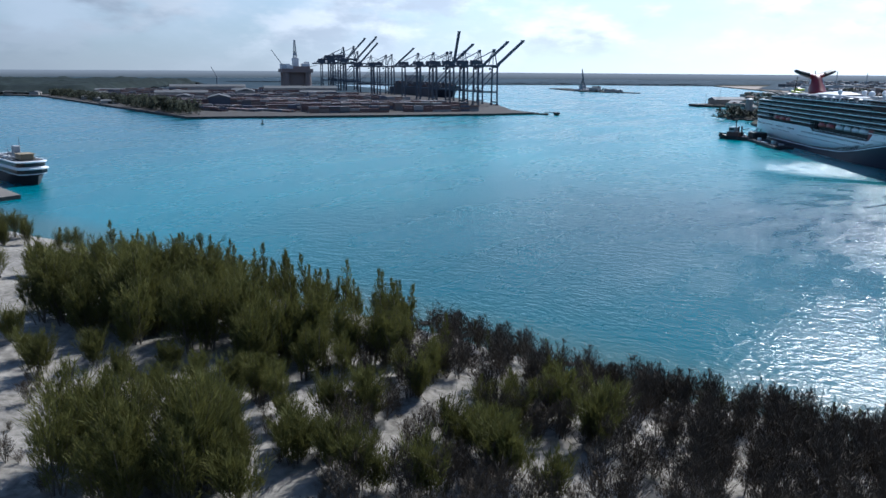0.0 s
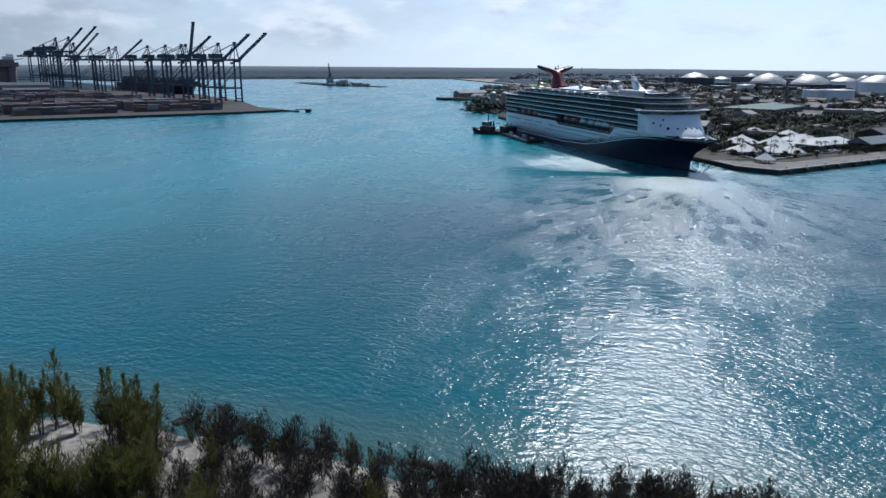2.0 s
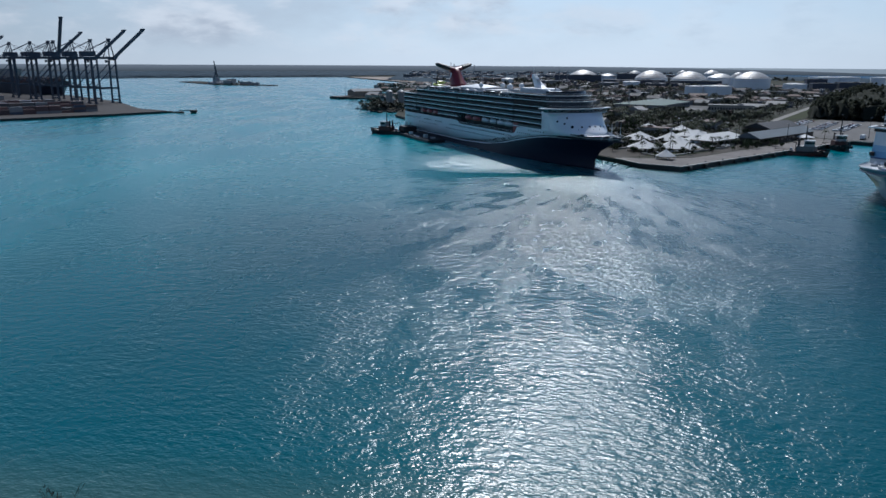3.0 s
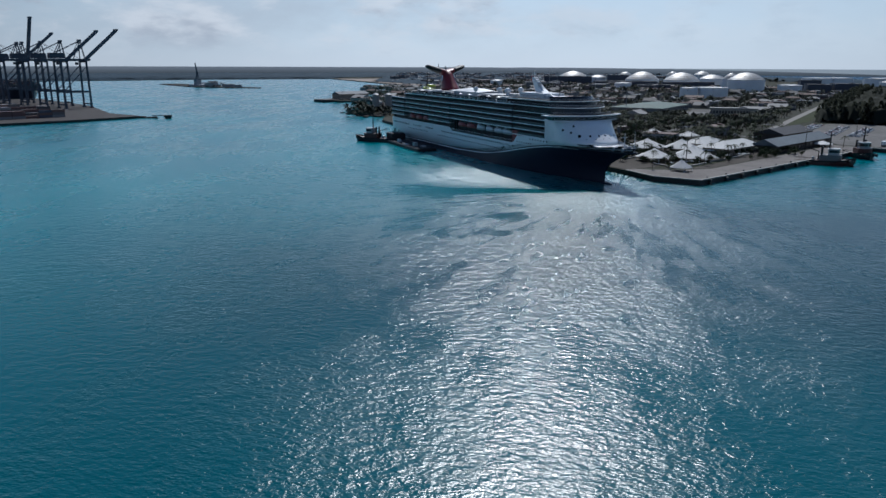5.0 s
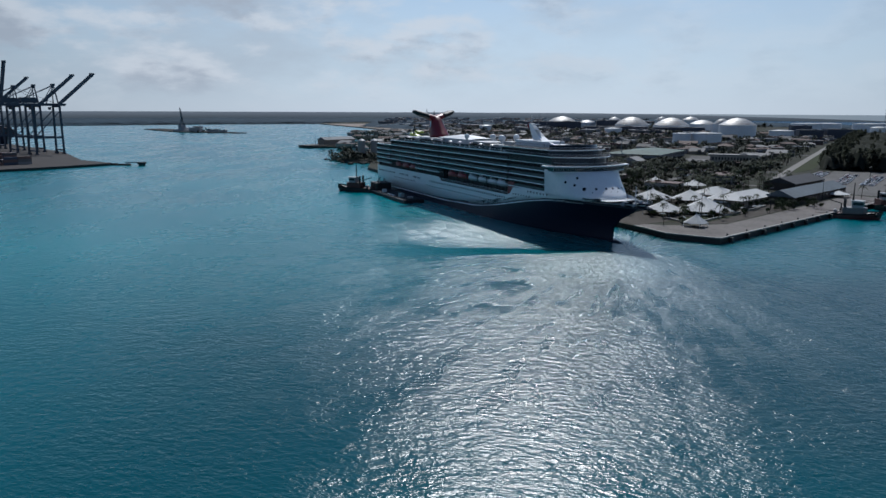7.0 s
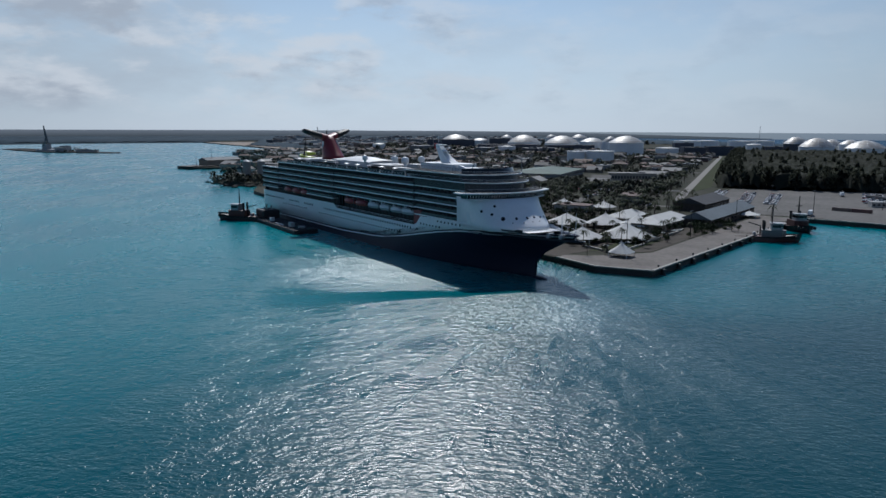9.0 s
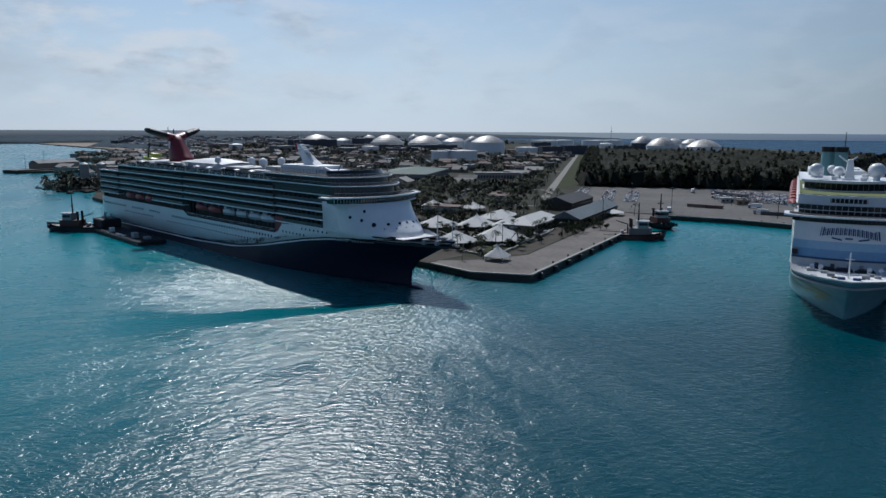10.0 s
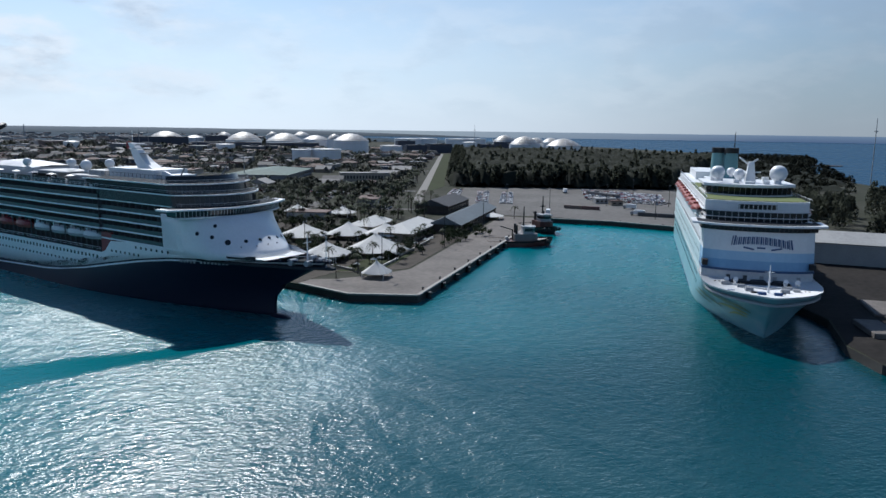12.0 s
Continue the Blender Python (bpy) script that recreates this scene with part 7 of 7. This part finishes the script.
part("cabin", cab, GLASS, first)
part("roof", one_box(-0.4, 0, 1.46, 1.9, 1.5, 0.09, bevel=0.03), CAR, first)
for wx in (1.4, -1.4):
    part("axle", rod(bmesh.new(), (wx, -0.9, 0.33), (wx, 0.9, 0.33), 0.33, sides=10), BLACK, first, "black tyres")
first.matrix_world = pose(664, 346, 2.6, 0, 0, 100)
# a full lot beside the wood: its near rows one by one, the rest joined
rest, tilt = [], radians(10)
for i in range(24):
    for j in range(11):
        x, y = 652 + j * 7.4 + (0 if j % 2 else -2.0) + i * 0.5, 345 + i * 3.1 + j * 2.2
        if rng.random() < 0.92 and y < 400 + (x - 640) * 0.42:
            if j < 3:
                copy_thing(first, pose(x, y, 2.6, 0, 0, 10 + rng.choice((0, 180)) + rng.uniform(-3, 3)))
            else:
                u, v = x * math.cos(tilt) + y * math.sin(tilt), -x * math.sin(tilt) + y * math.cos(tilt)
                rest += [(u, v, 2.75, 4.4, 1.8, 0.8), (u - 0.3, v, 3.55, 2.2, 1.6, 0.55)]
crowd = boxes("parked_cars", rest, CAR)
crowd.matrix_world = pose(0, 0, 0, 0, 0, 10)
tagged(crowd, "tight rows of pale parked cars beside the wood", "cars", kind="stuff")
# three double rows nearer the sheds
for (ax, ay), (bx, by) in (((582, 490), (672, 532)), ((586, 464), (674, 507)), ((592, 447), (672, 483))):
    along = Vector((bx - ax, by - ay)).normalized()
    for k in range(int(math.hypot(bx - ax, by - ay) / 2.9)):
        for side in (2.7, -2.7):
            if rng.random() < 0.72:
                x, y = ax + along.x * 2.9 * k - along.y * side, ay + along.y * 2.9 * k + along.x * side
                copy_thing(first, pose(x, y, 2.6, 0, 0, 115 + rng.choice((0, 180)) + rng.uniform(-3, 3)))
for _ in range(44):
    f, k = rng.random(), rng.randrange(4)
    (ax, ay), (bx, by) = (((505, 490), (590, 566)), ((440, 522), (612, 612)), ((520, 480), (450, 640)), ((600, 560), (540, 700)))[k]
    copy_thing(first, pose(ax + (bx - ax) * f + rng.choice((-5, 5)), ay + (by - ay) * f, 2.6, 0, 0, rng.uniform(0, 360)))
truck = thing("truck", pose(610, 360, 2.6, 0, 0, 100), "white box truck parked in the cargo yard", "truck", "trucks")
part("cargo_box", one_box(-1, 0, 1.0, 7, 2.5, 2.6), WHITE, truck)
part("cab", one_box(3.6, 0, 0.6, 2.0, 2.3, 2.2, bevel=0.2), GREY, truck)
for wx in (-3.2, -2.0, 3.4):
    part("wheel", rod(bmesh.new(), (wx, -1.2, 0.5), (wx, 1.2, 0.5), 0.5, sides=10), BLACK, truck)
for x, y, a in ((706, 444, 30), (575, 345, 100), (545, 395, 20)):
    copy_thing(truck, pose(x, y, 2.6, 0, 0, a))
for x, y, a in ((590, 388, 95), (575, 332, 95), (690, 398, 25), (700, 415, 25)):
    container_stack(x, y, a, 2, 1, 1, rng, "single row of shipping containers in the cargo yard")

# ---- second cruise ship ----
AQUA = mat("aqua_hull_paint", (0.13, 0.33, 0.38), 0.35, scale=0.05, dark=(0.30, 0.45, 0.47), amount=0.8, grain=0.3)
SKYBLUE = mat("sky_blue_paint", (0.15, 0.31, 0.50), 0.4, scale=0.1, dark=(0.21, 0.38, 0.56), amount=0.7)
BLUE = mat("deep_blue_paint", (0.03, 0.07, 0.17), 0.4, scale=0.2, amount=0.4)
TURF = mat("green_turf", (0.11, 0.14, 0.035), 0.9, scale=0.3, amount=0.6)
TEAL = mat("teal_funnel_paint", (0.17, 0.34, 0.37), 0.4, scale=0.2, amount=0.5)

S2 = thing("cruise_ship", pose(312.4, 238.2, 0, 0, 0, 14.9) @ Matrix.Diagonal((1, 1.045, 1, 1)), "white and aqua cruise ship with round antenna domes", "cruise ship")
L2, H2 = 221.0, 15.4
stem2 = lerp_table([(-3, 12), (1, 11), (5, 8.5), (9, 4.5), (13.4, 0), (20, 0)])
sheer2 = lerp_table([(0, 13.6), (12, 13.0), (30, 12.8), (31, 12.8), (221, 12.8)])
hull_part("hull", L2, 30.8, lambda x: -3.0, sheer2, stem2, S2, AQUA, "pale aqua painted hull with sea-wave artwork", entry=0.13, flare=2.2, fine=1.3)
hull_part("boot_topping", L2, 30.9, lambda x: -3.0, lambda x: 0.55, stem2, S2, BLUE, "", entry=0.33, flare=0.2, steps=2, close=False, fine=0.1)
hull_part("bulwark_rim", L2, 31.6, lambda x: sheer2(x), lambda x: sheer2(x) + 0.5, stem2, S2, WHITE, "white bulwark rim", entry=0.13, flare=2.2, k_low=1.0, steps=1, close=False)
upper2 = bmesh.new()
pts2 = [(x, 15.2 * hull_breadth(x / L2, 1.0, 0.13, 2.2)) for x in (1, 3, 6, 10, 15, 20, 26, 32, 36)]
slab(upper2, pts2 + [(x, -y) for x, y in pts2[::-1]], 11.4, 12.0)
part("fore_deck", upper2, GREY, S2, "pale mooring deck")
for x, y, r in ((8, 2, 1.0), (8, -2, 1.0), (13, 4.5, 1.2), (13, -4.5, 1.2), (18, 6, 0.9), (18, -6, 0.9)):
    part("winch", rod(rod(bmesh.new(), (x, y - 1.0, 13.0), (x, y + 1.0, 13.0), r, sides=10), (x, y, 12), (x, y, 13), 0.5), BLUE if abs(y) < 3 else GREY, S2)
part("fore_mast", rod(rod(bmesh.new(), (11, 0, 12), (11, 0, 21), 0.3, 0.15), (11, -1.2, 19), (11, 1.2, 19), 0.1), WHITE, S2)
for y in (-9, -6, 7, 9.5):
    part("ventilator", rod(rod(bmesh.new(), (22, y, 12), (22, y, 14), 0.45, sides=8), (22, y, 14), (21.2, y, 14.6), 0.7, sides=8), WHITE, S2)
part("breakwater", beam(beam(bmesh.new(), (16, 0, 12.7), (22, 10, 12.7), 0.3, 1.4), (16, 0, 12.7), (22, -10, 12.7), 0.3, 1.4), PALEGREY, S2)
for y in (-5.5, 5.5, 0.5):
    part("tarpaulin", one_box(25, y, 12, 5.0, 5.0, 1.7, bevel=0.7), BLACK, S2)
# superstructure, tier by tier
house("deck_front", S2, PALEGREY, "", 30.0, 3.5, 15.25, 44, 12.0, 15.6, lean=0.3, power=3)
house("lower_front", S2, SKYBLUE, "sky-blue lower front", 30.3, 3.5, 15.3, 44, 15.6, 18.6, lean=0.4, power=3)
house("middle_front", S2, mat("pale_sky_blue_paint", (0.27, 0.44, 0.60), 0.4, scale=0.1, dark=(0.34, 0.50, 0.64), amount=0.7), "pale sky-blue band of the front", 30.7, 3.5, 15.28, 44, 18.6, 21.3, lean=0.35, power=3)
house("side_body", S2, mat("pale_aqua_side", (0.50, 0.60, 0.61), 0.4, scale=0.06, dark=(0.36, 0.52, 0.54), amount=0.6), "pale aqua hull side", 42, 0.5, 15.36, 214, 12.8, 21.3, power=3)
for y in (-11, -4.5, -1, 3.5, 8):
    part("deck_door", one_box(30.1 + 3.5 * (abs(y) / 15.2) ** 3, y, 12.05, 0.3, 1.1, 2.1), GREY if y < 0 else CABIN, S2)
house("front_band", S2, BLUE, "", 29.8, 3.5, 15.4, 44, 15.3, 15.9, lean=0.1, power=3)
house("upper_front", S2, WHITE, "white front with painted bars", 31.05, 3.5, 15.2, 212, 21.3, 27.4, lean=1.2, power=3)
house("bridge", S2, GLASS, "dark strip of bridge windows", 31.6, 4.5, 16.0, 50, 27.4, 28.9, power=3)
house("bridge_roof", S2, WHITE, "", 31.0, 4.8, 18.6, 46, 28.9, 29.5, power=3)
house("bridge_deck", S2, DECKGREEN, "", 31.8, 4.8, 17.0, 45, 29.45, 29.56, power=3)
house("glazed_storey", S2, GLASS, "dark glazed storey", 40, 3, 14.3, 200, 29.3, 32.4, power=3)
house("white_storey", S2, WHITE, "white upper storey", 41, 3, 14.7, 196, 32.4, 35.7, power=3)
house("storey_window", S2, GLASS, "", 40.9, 3, 12.2, 47, 33.3, 34.8, power=3)
house("turf_deck", S2, TURF, "green turf sun deck", 42, 3, 14.4, 120, 35.7, 35.9, power=3)
house("lounge", S2, GLASS, "round glazed lounge", 58, 7, 13.0, 86, 36.0, 38.9, lean=-0.8, power=2)
house("lounge_roof", S2, WHITE, "white lounge roof", 56.5, 7, 14.0, 88, 38.9, 39.8, power=2)
for z, half in ((29.6, 15.6), (32.8, 14.9), (35.9, 14.5)):
    boxes("deck_rail", [(120, s * half, z + 0.9, 160, 0.08, 0.1) for s in (1, -1)] + [(44 + 3 * i, s * half, z, 0.1, 0.1, 1.0) for i in range(52) for s in (1, -1)], WHITE, S2)
boxes("side_deck", [(125, 0, 29.3, 165, 31.4, 0.3), (125, 0, 32.3, 160, 30.6, 0.3)], WHITE, S2)
# slats of windows along the glazed front
for k in range(19):
    y = -11.5 + 23 * k / 18
    x = 40.8 + 3 * abs(y / 12.4) ** 3
    part("window_frame", beam(bmesh.new(), (x - 0.1, y, 33.3), (x - 0.1, y, 34.8), 0.18, 0.18), WHITE, S2)
for k in range(27):
    t = k / 26 * 2 - 1
    part("bridge_mullion", rod(bmesh.new(), (31.5 + 4.5 * abs(t) ** 3, 16.0 * t, 27.4), (31.5 + 4.5 * abs(t) ** 3, 16.0 * t, 28.9), 0.05, sides=4), CABIN, S2)
for k in range(17):
    t = k / 16 * 2 - 1
    part("storey_mullion", beam(bmesh.new(), (39.85 + 3 * abs(t) ** 3, 14.35 * t, 29.4), (39.85 + 3 * abs(t) ** 3, 14.35 * t, 32.4), 0.12, 0.12), PALEGREY, S2)
    part("lounge_mullion", beam(bmesh.new(), (57.9 + 7 * t * t, 13.05 * t, 36.0), (57.1 + 7 * t * t, 13.05 * t, 38.9), 0.1, 0.1), GREY, S2)
house("storey_ledge", S2, WHITE, "", 39.6, 3, 14.7, 60, 30.6, 30.8, power=3)
house("lounge_base", S2, WHITE, "", 57.4, 7, 13.5, 88, 35.7, 36.3, power=2)
# the name in an arc, as plain bars, with a flourish beneath
for k in range(14):
    t = (k - 6.5) / 6.5
    y, z, tall = -0.6 - 7.9 * t, 23.6 - 0.9 * t * t - 0.35 * t, 3.0 if k in (0, 13) else 2.3
    for dy in (-0.33, 0.33):
        part("name_bar", one_box(0, 0, 0, 0.4, 0.24 if dy > 0 else 0.42, tall), BLUE, S2).matrix_local = pose(31.05 + 0.197 * (z - 21.3) + 3.5 * (abs(y) / 15.2) ** 3, y + dy, z, -8 * t, 11, 0)
for y, w, tilt in ((3.4, 3.0, 12), (0.0, 2.2, 0), (-4.2, 3.0, -12)):
    part("flourish_bar", one_box(0, 0, 0, 0.4, w, 0.5), BLUE, S2).matrix_local = pose(31.2, y - 0.4, 22.1 if w > 2.5 else 22.3, tilt, 11, 0)
# mooring recesses as black blocks, their inner shade in the colour, and side windows
for s in (1, -1):
    part("mooring_port", one_box(33.5, s * 14.6, 16.4, 3.5, 1.6, 1.8), BLACK, S2)
s2win = boxes("window", [(0, 0, -0.5, 0.9, 0.12, 1.0)], GLASS, S2).data
bpy.data.objects.remove([o for o in bpy.data.objects if o.data is s2win][0])
for z, half in ((8.0, 15.42), (10.8, 15.42), (15.5, 15.32), (18.5, 15.32), (22.5, 15.22)):
    for k in range(36):
        shared("window", s2win, pose(48 + 4.4 * k, half, z), S2)
boat2 = lifeboat_mesh("lifeboat", WHITE, ORANGE, 9.5, 3.8)
for k in range(9):
    for s in (1, -1):
        b = shared("lifeboat", boat2, pose(58 + 14 * k, s * 16.2, 29.9), S2)
        b["label"] = "orange-topped lifeboat in its davits"
# domes, mast and funnels
for x, y, z, r in ((66, 9.6, 40.4, 2.3), (66, -9.0, 39.8, 2.8), (70, 2.4, 40.2, 1.9), (76, 4.4, 41.2, 1.5)):
    dome_antenna(S2, x, y, z, r)
mm = bmesh.new()
loft(mm, [[(70 + dx * (1 - 0.5 * f), -1.0 + dy * (1 - 0.5 * f), 39.6 + 7.4 * f) for dx, dy in ((-2.2, -1.6), (2.2, -1.6), (2.2, 1.6), (-2.2, 1.6))] for f in (0, 0.5, 1)], closed=True)
m2 = part("radar_mast", mm, WHITE, S2, "white radar mast with horned scanners")
part("horn", beam(beam(beam(bmesh.new(), (70, -1, 45.4), (69, 2.8, 48.4), 0.5, 0.5), (70, -1, 46.4), (70, -3.0, 48.0), 0.5, 0.5), (70, -1, 43.4), (69, -4.0, 43.4), 0.4, 0.4), WHITE, m2)
for item in ((64, 4, 39.7, 2, 1.6, 1.4), (63, -5, 39.7, 2, 2, 1.2), (72, -6, 39.7, 2, 2, 2), (62, 0, 39.7, 1.5, 3, 0.9), (76, 9, 39.7, 3, 4, 4)):
    boxes("deck_locker", [item], WHITE, S2)
for x, y, h in ((122, 4.7, 50.6), (119, -0.2, 50.6), (128, 2.4, 49.8)):
    fnl = part("funnel", rod(bmesh.new(), (x, y, 35.7), (x, y, h - 2.2), 2.7, 2.3, 18), TEAL, S2, "teal cylindrical funnel")
    part("funnel_cap", rod(bmesh.new(), (x, y, h - 2.2), (x, y, h), 2.5, 2.5, 18), BLACK, fnl)
part("whip_mast", rod(bmesh.new(), (124, -1.5, 48), (124, -1.5, 57), 0.25, 0.1), BLACK, S2)
boxes("aft_house", [(165, 0, 35.7, 40, 22, 3.5), (120, 0, 35.8, 16, 18, 2.4)], WHITE, S2)
# artwork on the bow flare
def hull_point(s, f, out):
    z = -3.0 + (sheer2(s * L2) + 3.0) * f
    x0 = stem2(z)
    return Vector((x0 + (L2 - x0) * s - 0.06, 15.4 * hull_breadth(s, f, 0.13, 2.2, 1.3) + out, z))


ARTG = mat("artwork_green", (0.06, 0.17, 0.15), 0.4, scale=0.4, dark=(0.20, 0.24, 0.06), amount=0.8)
ARTY = mat("artwork_yellow", (0.34, 0.32, 0.08), 0.4, scale=0.4, dark=(0.10, 0.22, 0.16), amount=0.8)
for k, (s0, s1, f0, f1, w) in enumerate(((0.020, 0.060, 0.62, 0.72, 0.035), (0.024, 0.075, 0.56, 0.60, 0.04), (0.030, 0.090, 0.66, 0.80, 0.03), (0.026, 0.060, 0.50, 0.44, 0.03), (0.050, 0.120, 0.70, 0.86, 0.03), (0.070, 0.150, 0.55, 0.70, 0.04), (0.100, 0.180, 0.50, 0.55, 0.03))):
    frond = bmesh.new()
    loft(frond, [[hull_point(s0 + (s1 - s0) * g, f0 + (f1 - f0) * g + 0.05 * math.sin(3 * g) + e * w * math.sin(math.pi * (0.1 + 0.85 * g)), 0.25) for e in (-1, 1)] for g in (i / 10 for i in range(11))])
    part("painted_frond", frond, ARTY if k in (1, 3) else ARTG, S2, "green and yellow painted artwork")
cr = random.Random(4)
for k in range(26):
    x, y = cr.uniform(7, 28), cr.uniform(-1, 1)
    y *= 12.5 * hull_breadth(x / L2, 1.0, 0.13, 2.2)
    if k % 3 == 0:
        part("bollard", rod(rod(bmesh.new(), (x, y - 0.5, 12), (x, y - 0.5, 13), 0.3, sides=8), (x, y + 0.5, 12), (x, y + 0.5, 13), 0.3, sides=8), BLACK, S2)
    elif k % 3 == 1:
        part("deck_box", one_box(x, y, 12.0, cr.uniform(1.2, 3.0), cr.uniform(1.2, 2.6), cr.uniform(0.8, 1.9), bevel=0.15), cr.choice((GREY, BLACK, BLUE, BLACK)), S2)
    else:
        part("rope_coil", rod(bmesh.new(), (x, y, 12.0), (x, y, 12.35), 0.9, 0.7, 10), cr.choice((BLACK, BLUE, GREY)), S2)

# ---- tugs and barge ----
TUGGREY = mat("worn_tug_grey", (0.16, 0.15, 0.15), 0.6, scale=0.4, amount=0.6)
TUGRED = mat("oxide_red_hull", (0.065, 0.018, 0.016), 0.5, scale=0.3, amount=0.5)


def tug(m, label, black):
    t = thing("tugboat", m, label, "tugboat", "tugboats")
    hull_part("hull", 30, 10.5, lambda x: -1.5, lerp_table([(0, 3.6), (10, 2.4), (30, 2.2)]), lerp_table([(-2, 2), (3, 0)]), t, BLACK if black else TUGRED, "", entry=0.35, flare=0.5)
    hull_part("rubbing_band", 30, 10.8, lerp_table([(0, 2.9), (10, 1.8), (30, 1.6)]), lerp_table([(0, 3.5), (10, 2.3), (30, 2.1)]), lerp_table([(-2, 2), (3, 0)]), t, BLACK, "", entry=0.35, flare=0.5, k_low=0.9, steps=1, close=False)
    dk = bmesh.new()
    p = [(x, 5.0 * hull_breadth(x / 30, 1.0, 0.35, 0.5)) for x in (1, 3, 6, 10, 16, 22, 29)]
    slab(dk, p + [(x, -y) for x, y in p[::-1]], 1.6, 2.0)
    part("deck", dk, TUGRED, t)
    house("deck_house", t, TUGGREY if not black else TUGRED, "", 7, 2, 3.3, 18, 2.0, 4.8)
    wh = house("wheelhouse", t, GREY, "", 8.5, 1.5, 2.6, 14, 4.8, 7.6)
    house("wheelhouse_window", t, GLASS, "", 8.4, 1.5, 2.7, 13.5, 5.9, 7.1)
    house("wheelhouse_roof", t, GREY, "", 8.0, 1.6, 2.9, 14.4, 7.6, 7.8)
    part("deck_crane", beam(beam(bmesh.new(), (18.5, 0, 2), (18.5, 0, 6.4), 0.5, 0.5), (18.5, 0, 6.2), (24, 0, 7.6), 0.35, 0.35), BLACK, t)
    part("mast", rod(rod(bmesh.new(), (13.5, 0, 7.6), (13.5, 0, 15.5), 0.42, 0.2, 8), (13.5, -1.5, 11), (13.5, 1.5, 11), 0.16), BLACK, t)
    for s in (1, -1):
        part("funnel", rod(bmesh.new(), (17, s * 2, 4.5), (17, s * 2, 8.5), 0.6, sides=8), BLACK, t)
    for k in range(5):
        a = (k - 2) * 0.5
        part("tyre_fender", ball(bmesh.new(), 1.4 + 1.6 * abs(a), 3.6 * a, 2.2, 0.8, seg=8), BLACK, t)
    part("winch", rod(bmesh.new(), (21, -1.2, 2.8), (21, 1.2, 2.8), 0.8, sides=10), GREY, t)
    return t


tug(pose(444, 352, 0, 0, 0, 123) @ Matrix.Diagonal((1.1, 1.2, 1.25, 1)), "red-decked white and black harbour tug at the quay", False)
tug(pose(478, 364, 0, 0, 0, 50) @ Matrix.Diagonal((1.12, 1.25, 1.3, 1)), "dark harbour tug moored by the basin corner", True)
tug(pose(238, 626, 0, 0, 0, -52) @ Matrix.Diagonal((1.15, 1.15, 1.3, 1)), "dark tug nosing a barge beside the ship", True)
barge = thing("barge", pose(256, 570, 0, 0, 0, 84), "low dark work barge alongside the cruise ship", "barge")
part("hull", one_box(0, 0, -1.2, 74, 14, 3.4, bevel=0.4), BLACK, barge)
part("deck", one_box(0, 0, 2.2, 72, 12.6, 0.15), DECKGREEN, barge)
for x, y, w, d, h in ((-22, 3, 4, 2.5, 2.6), (-8, 5, 12, 1.2, 0.5), (8, 4, 2.4, 2.4, 2.2), (-30, 0, 3, 3, 1.2)):
    part("deck_box", one_box(x, y, 2.35, w, d, h, bevel=0.1), PALEGREY if x > -10 else GREY, barge)
part("rubber_fender", one_box(30, -1, 2.3, 14, 11, 5.0, bevel=0.6), BLACK, barge)
for a, b, r_ in (((28, 0, 7), (24, 2, 11), 0.4), ((31, 2, 7), (33, -2, 10), 0.4), ((26, -2, 7), (26, -2, 10), 0.5)):
    part("pump_pipe", rod(bmesh.new(), a, b, r_), GREY, barge)

# piers and rocky point up the channel
land("pavement_far_pier", [(404, 1204), (411, 1178), (520, 1210), (515, 1252)], 4.0, (CONCRETE, DARKWALL), "long concrete pier up the channel", category="pavement")
building("pier_shed", pose(470, 1215, 4.0, 0, 0, 17), 60, 18, 7, ROOFS[5], WALLS[3], "gable", "long brown-roofed pier shed", "shed")
for x, y, h in ((428, 1196, 18), (455, 1208, 24), (500, 1230, 20)):
    t = thing("derrick_mast", pose(x, y, 4.0), "thin mast on the far pier", "mast", "masts")
    part("pole", rod(bmesh.new(), (0, 0, 0), (0, 0, h), 0.4, 0.2), GREY, t)
for x, y in ((378, 905), (392, 900)):
    t = thing("silo", pose(x, y, 2.5), "tall grey cement silo near the shore", "silo", "silos")
    part("body", rod(bmesh.new(), (0, 0, 0), (0, 0, 20), 4.2, sides=16), SHED_WALL, t)
    part("cap", rod(bmesh.new(), (0, 0, 20), (0, 0, 22), 4.2, 1.0, 16), GREY, t)
building("cement_works", pose(425, 915, 2.5, 0, 0, 20), 44, 26, 16, ROOFS[3], DARKSHED, "flat", "dark cement works by the shore", "industrial building")
rng = random.Random(77)
for k in range(40):
    f = rng.random()
    x, y, s = 340 + 34 * rng.random(), 935 - 85 * f, rng.uniform(1.5, 4.5)
    ob = new("rock", rng.choice(rock_kinds))
    ob.matrix_world = pose(x, y, 0.4, 0, 0, rng.uniform(0, 360)) @ Matrix.Diagonal((s, s, s, 1))
    tagged(ob, "dark boulder of the rocky point", "rock", "point rocks")
woods("point_scrub", [(rng.uniform(362, 470), rng.uniform(865, 990), 2.4) for _ in range(50)], 7, 5, 40, 1.2, "dark scrub on the rocky point", 21)

# broken concrete and steps at the east quay, beside the second ship
for x, y, w, d, h, a in ((338, 214, 16, 7, 1.6, 20), (352, 206, 12, 6, 1.2, 35), (368, 212, 20, 9, 1.0, 12), (330, 205, 10, 5, 1.0, 30)):
    ob = part("quay_block", one_box(0, 0, 0, w, d, h, bevel=0.2), CONCRETE)
    ob.matrix_world = pose(x, y, 2.45, 0, 0, a)
    tagged(ob, "weathered concrete block on the east quay", "concrete block", "quay blocks")
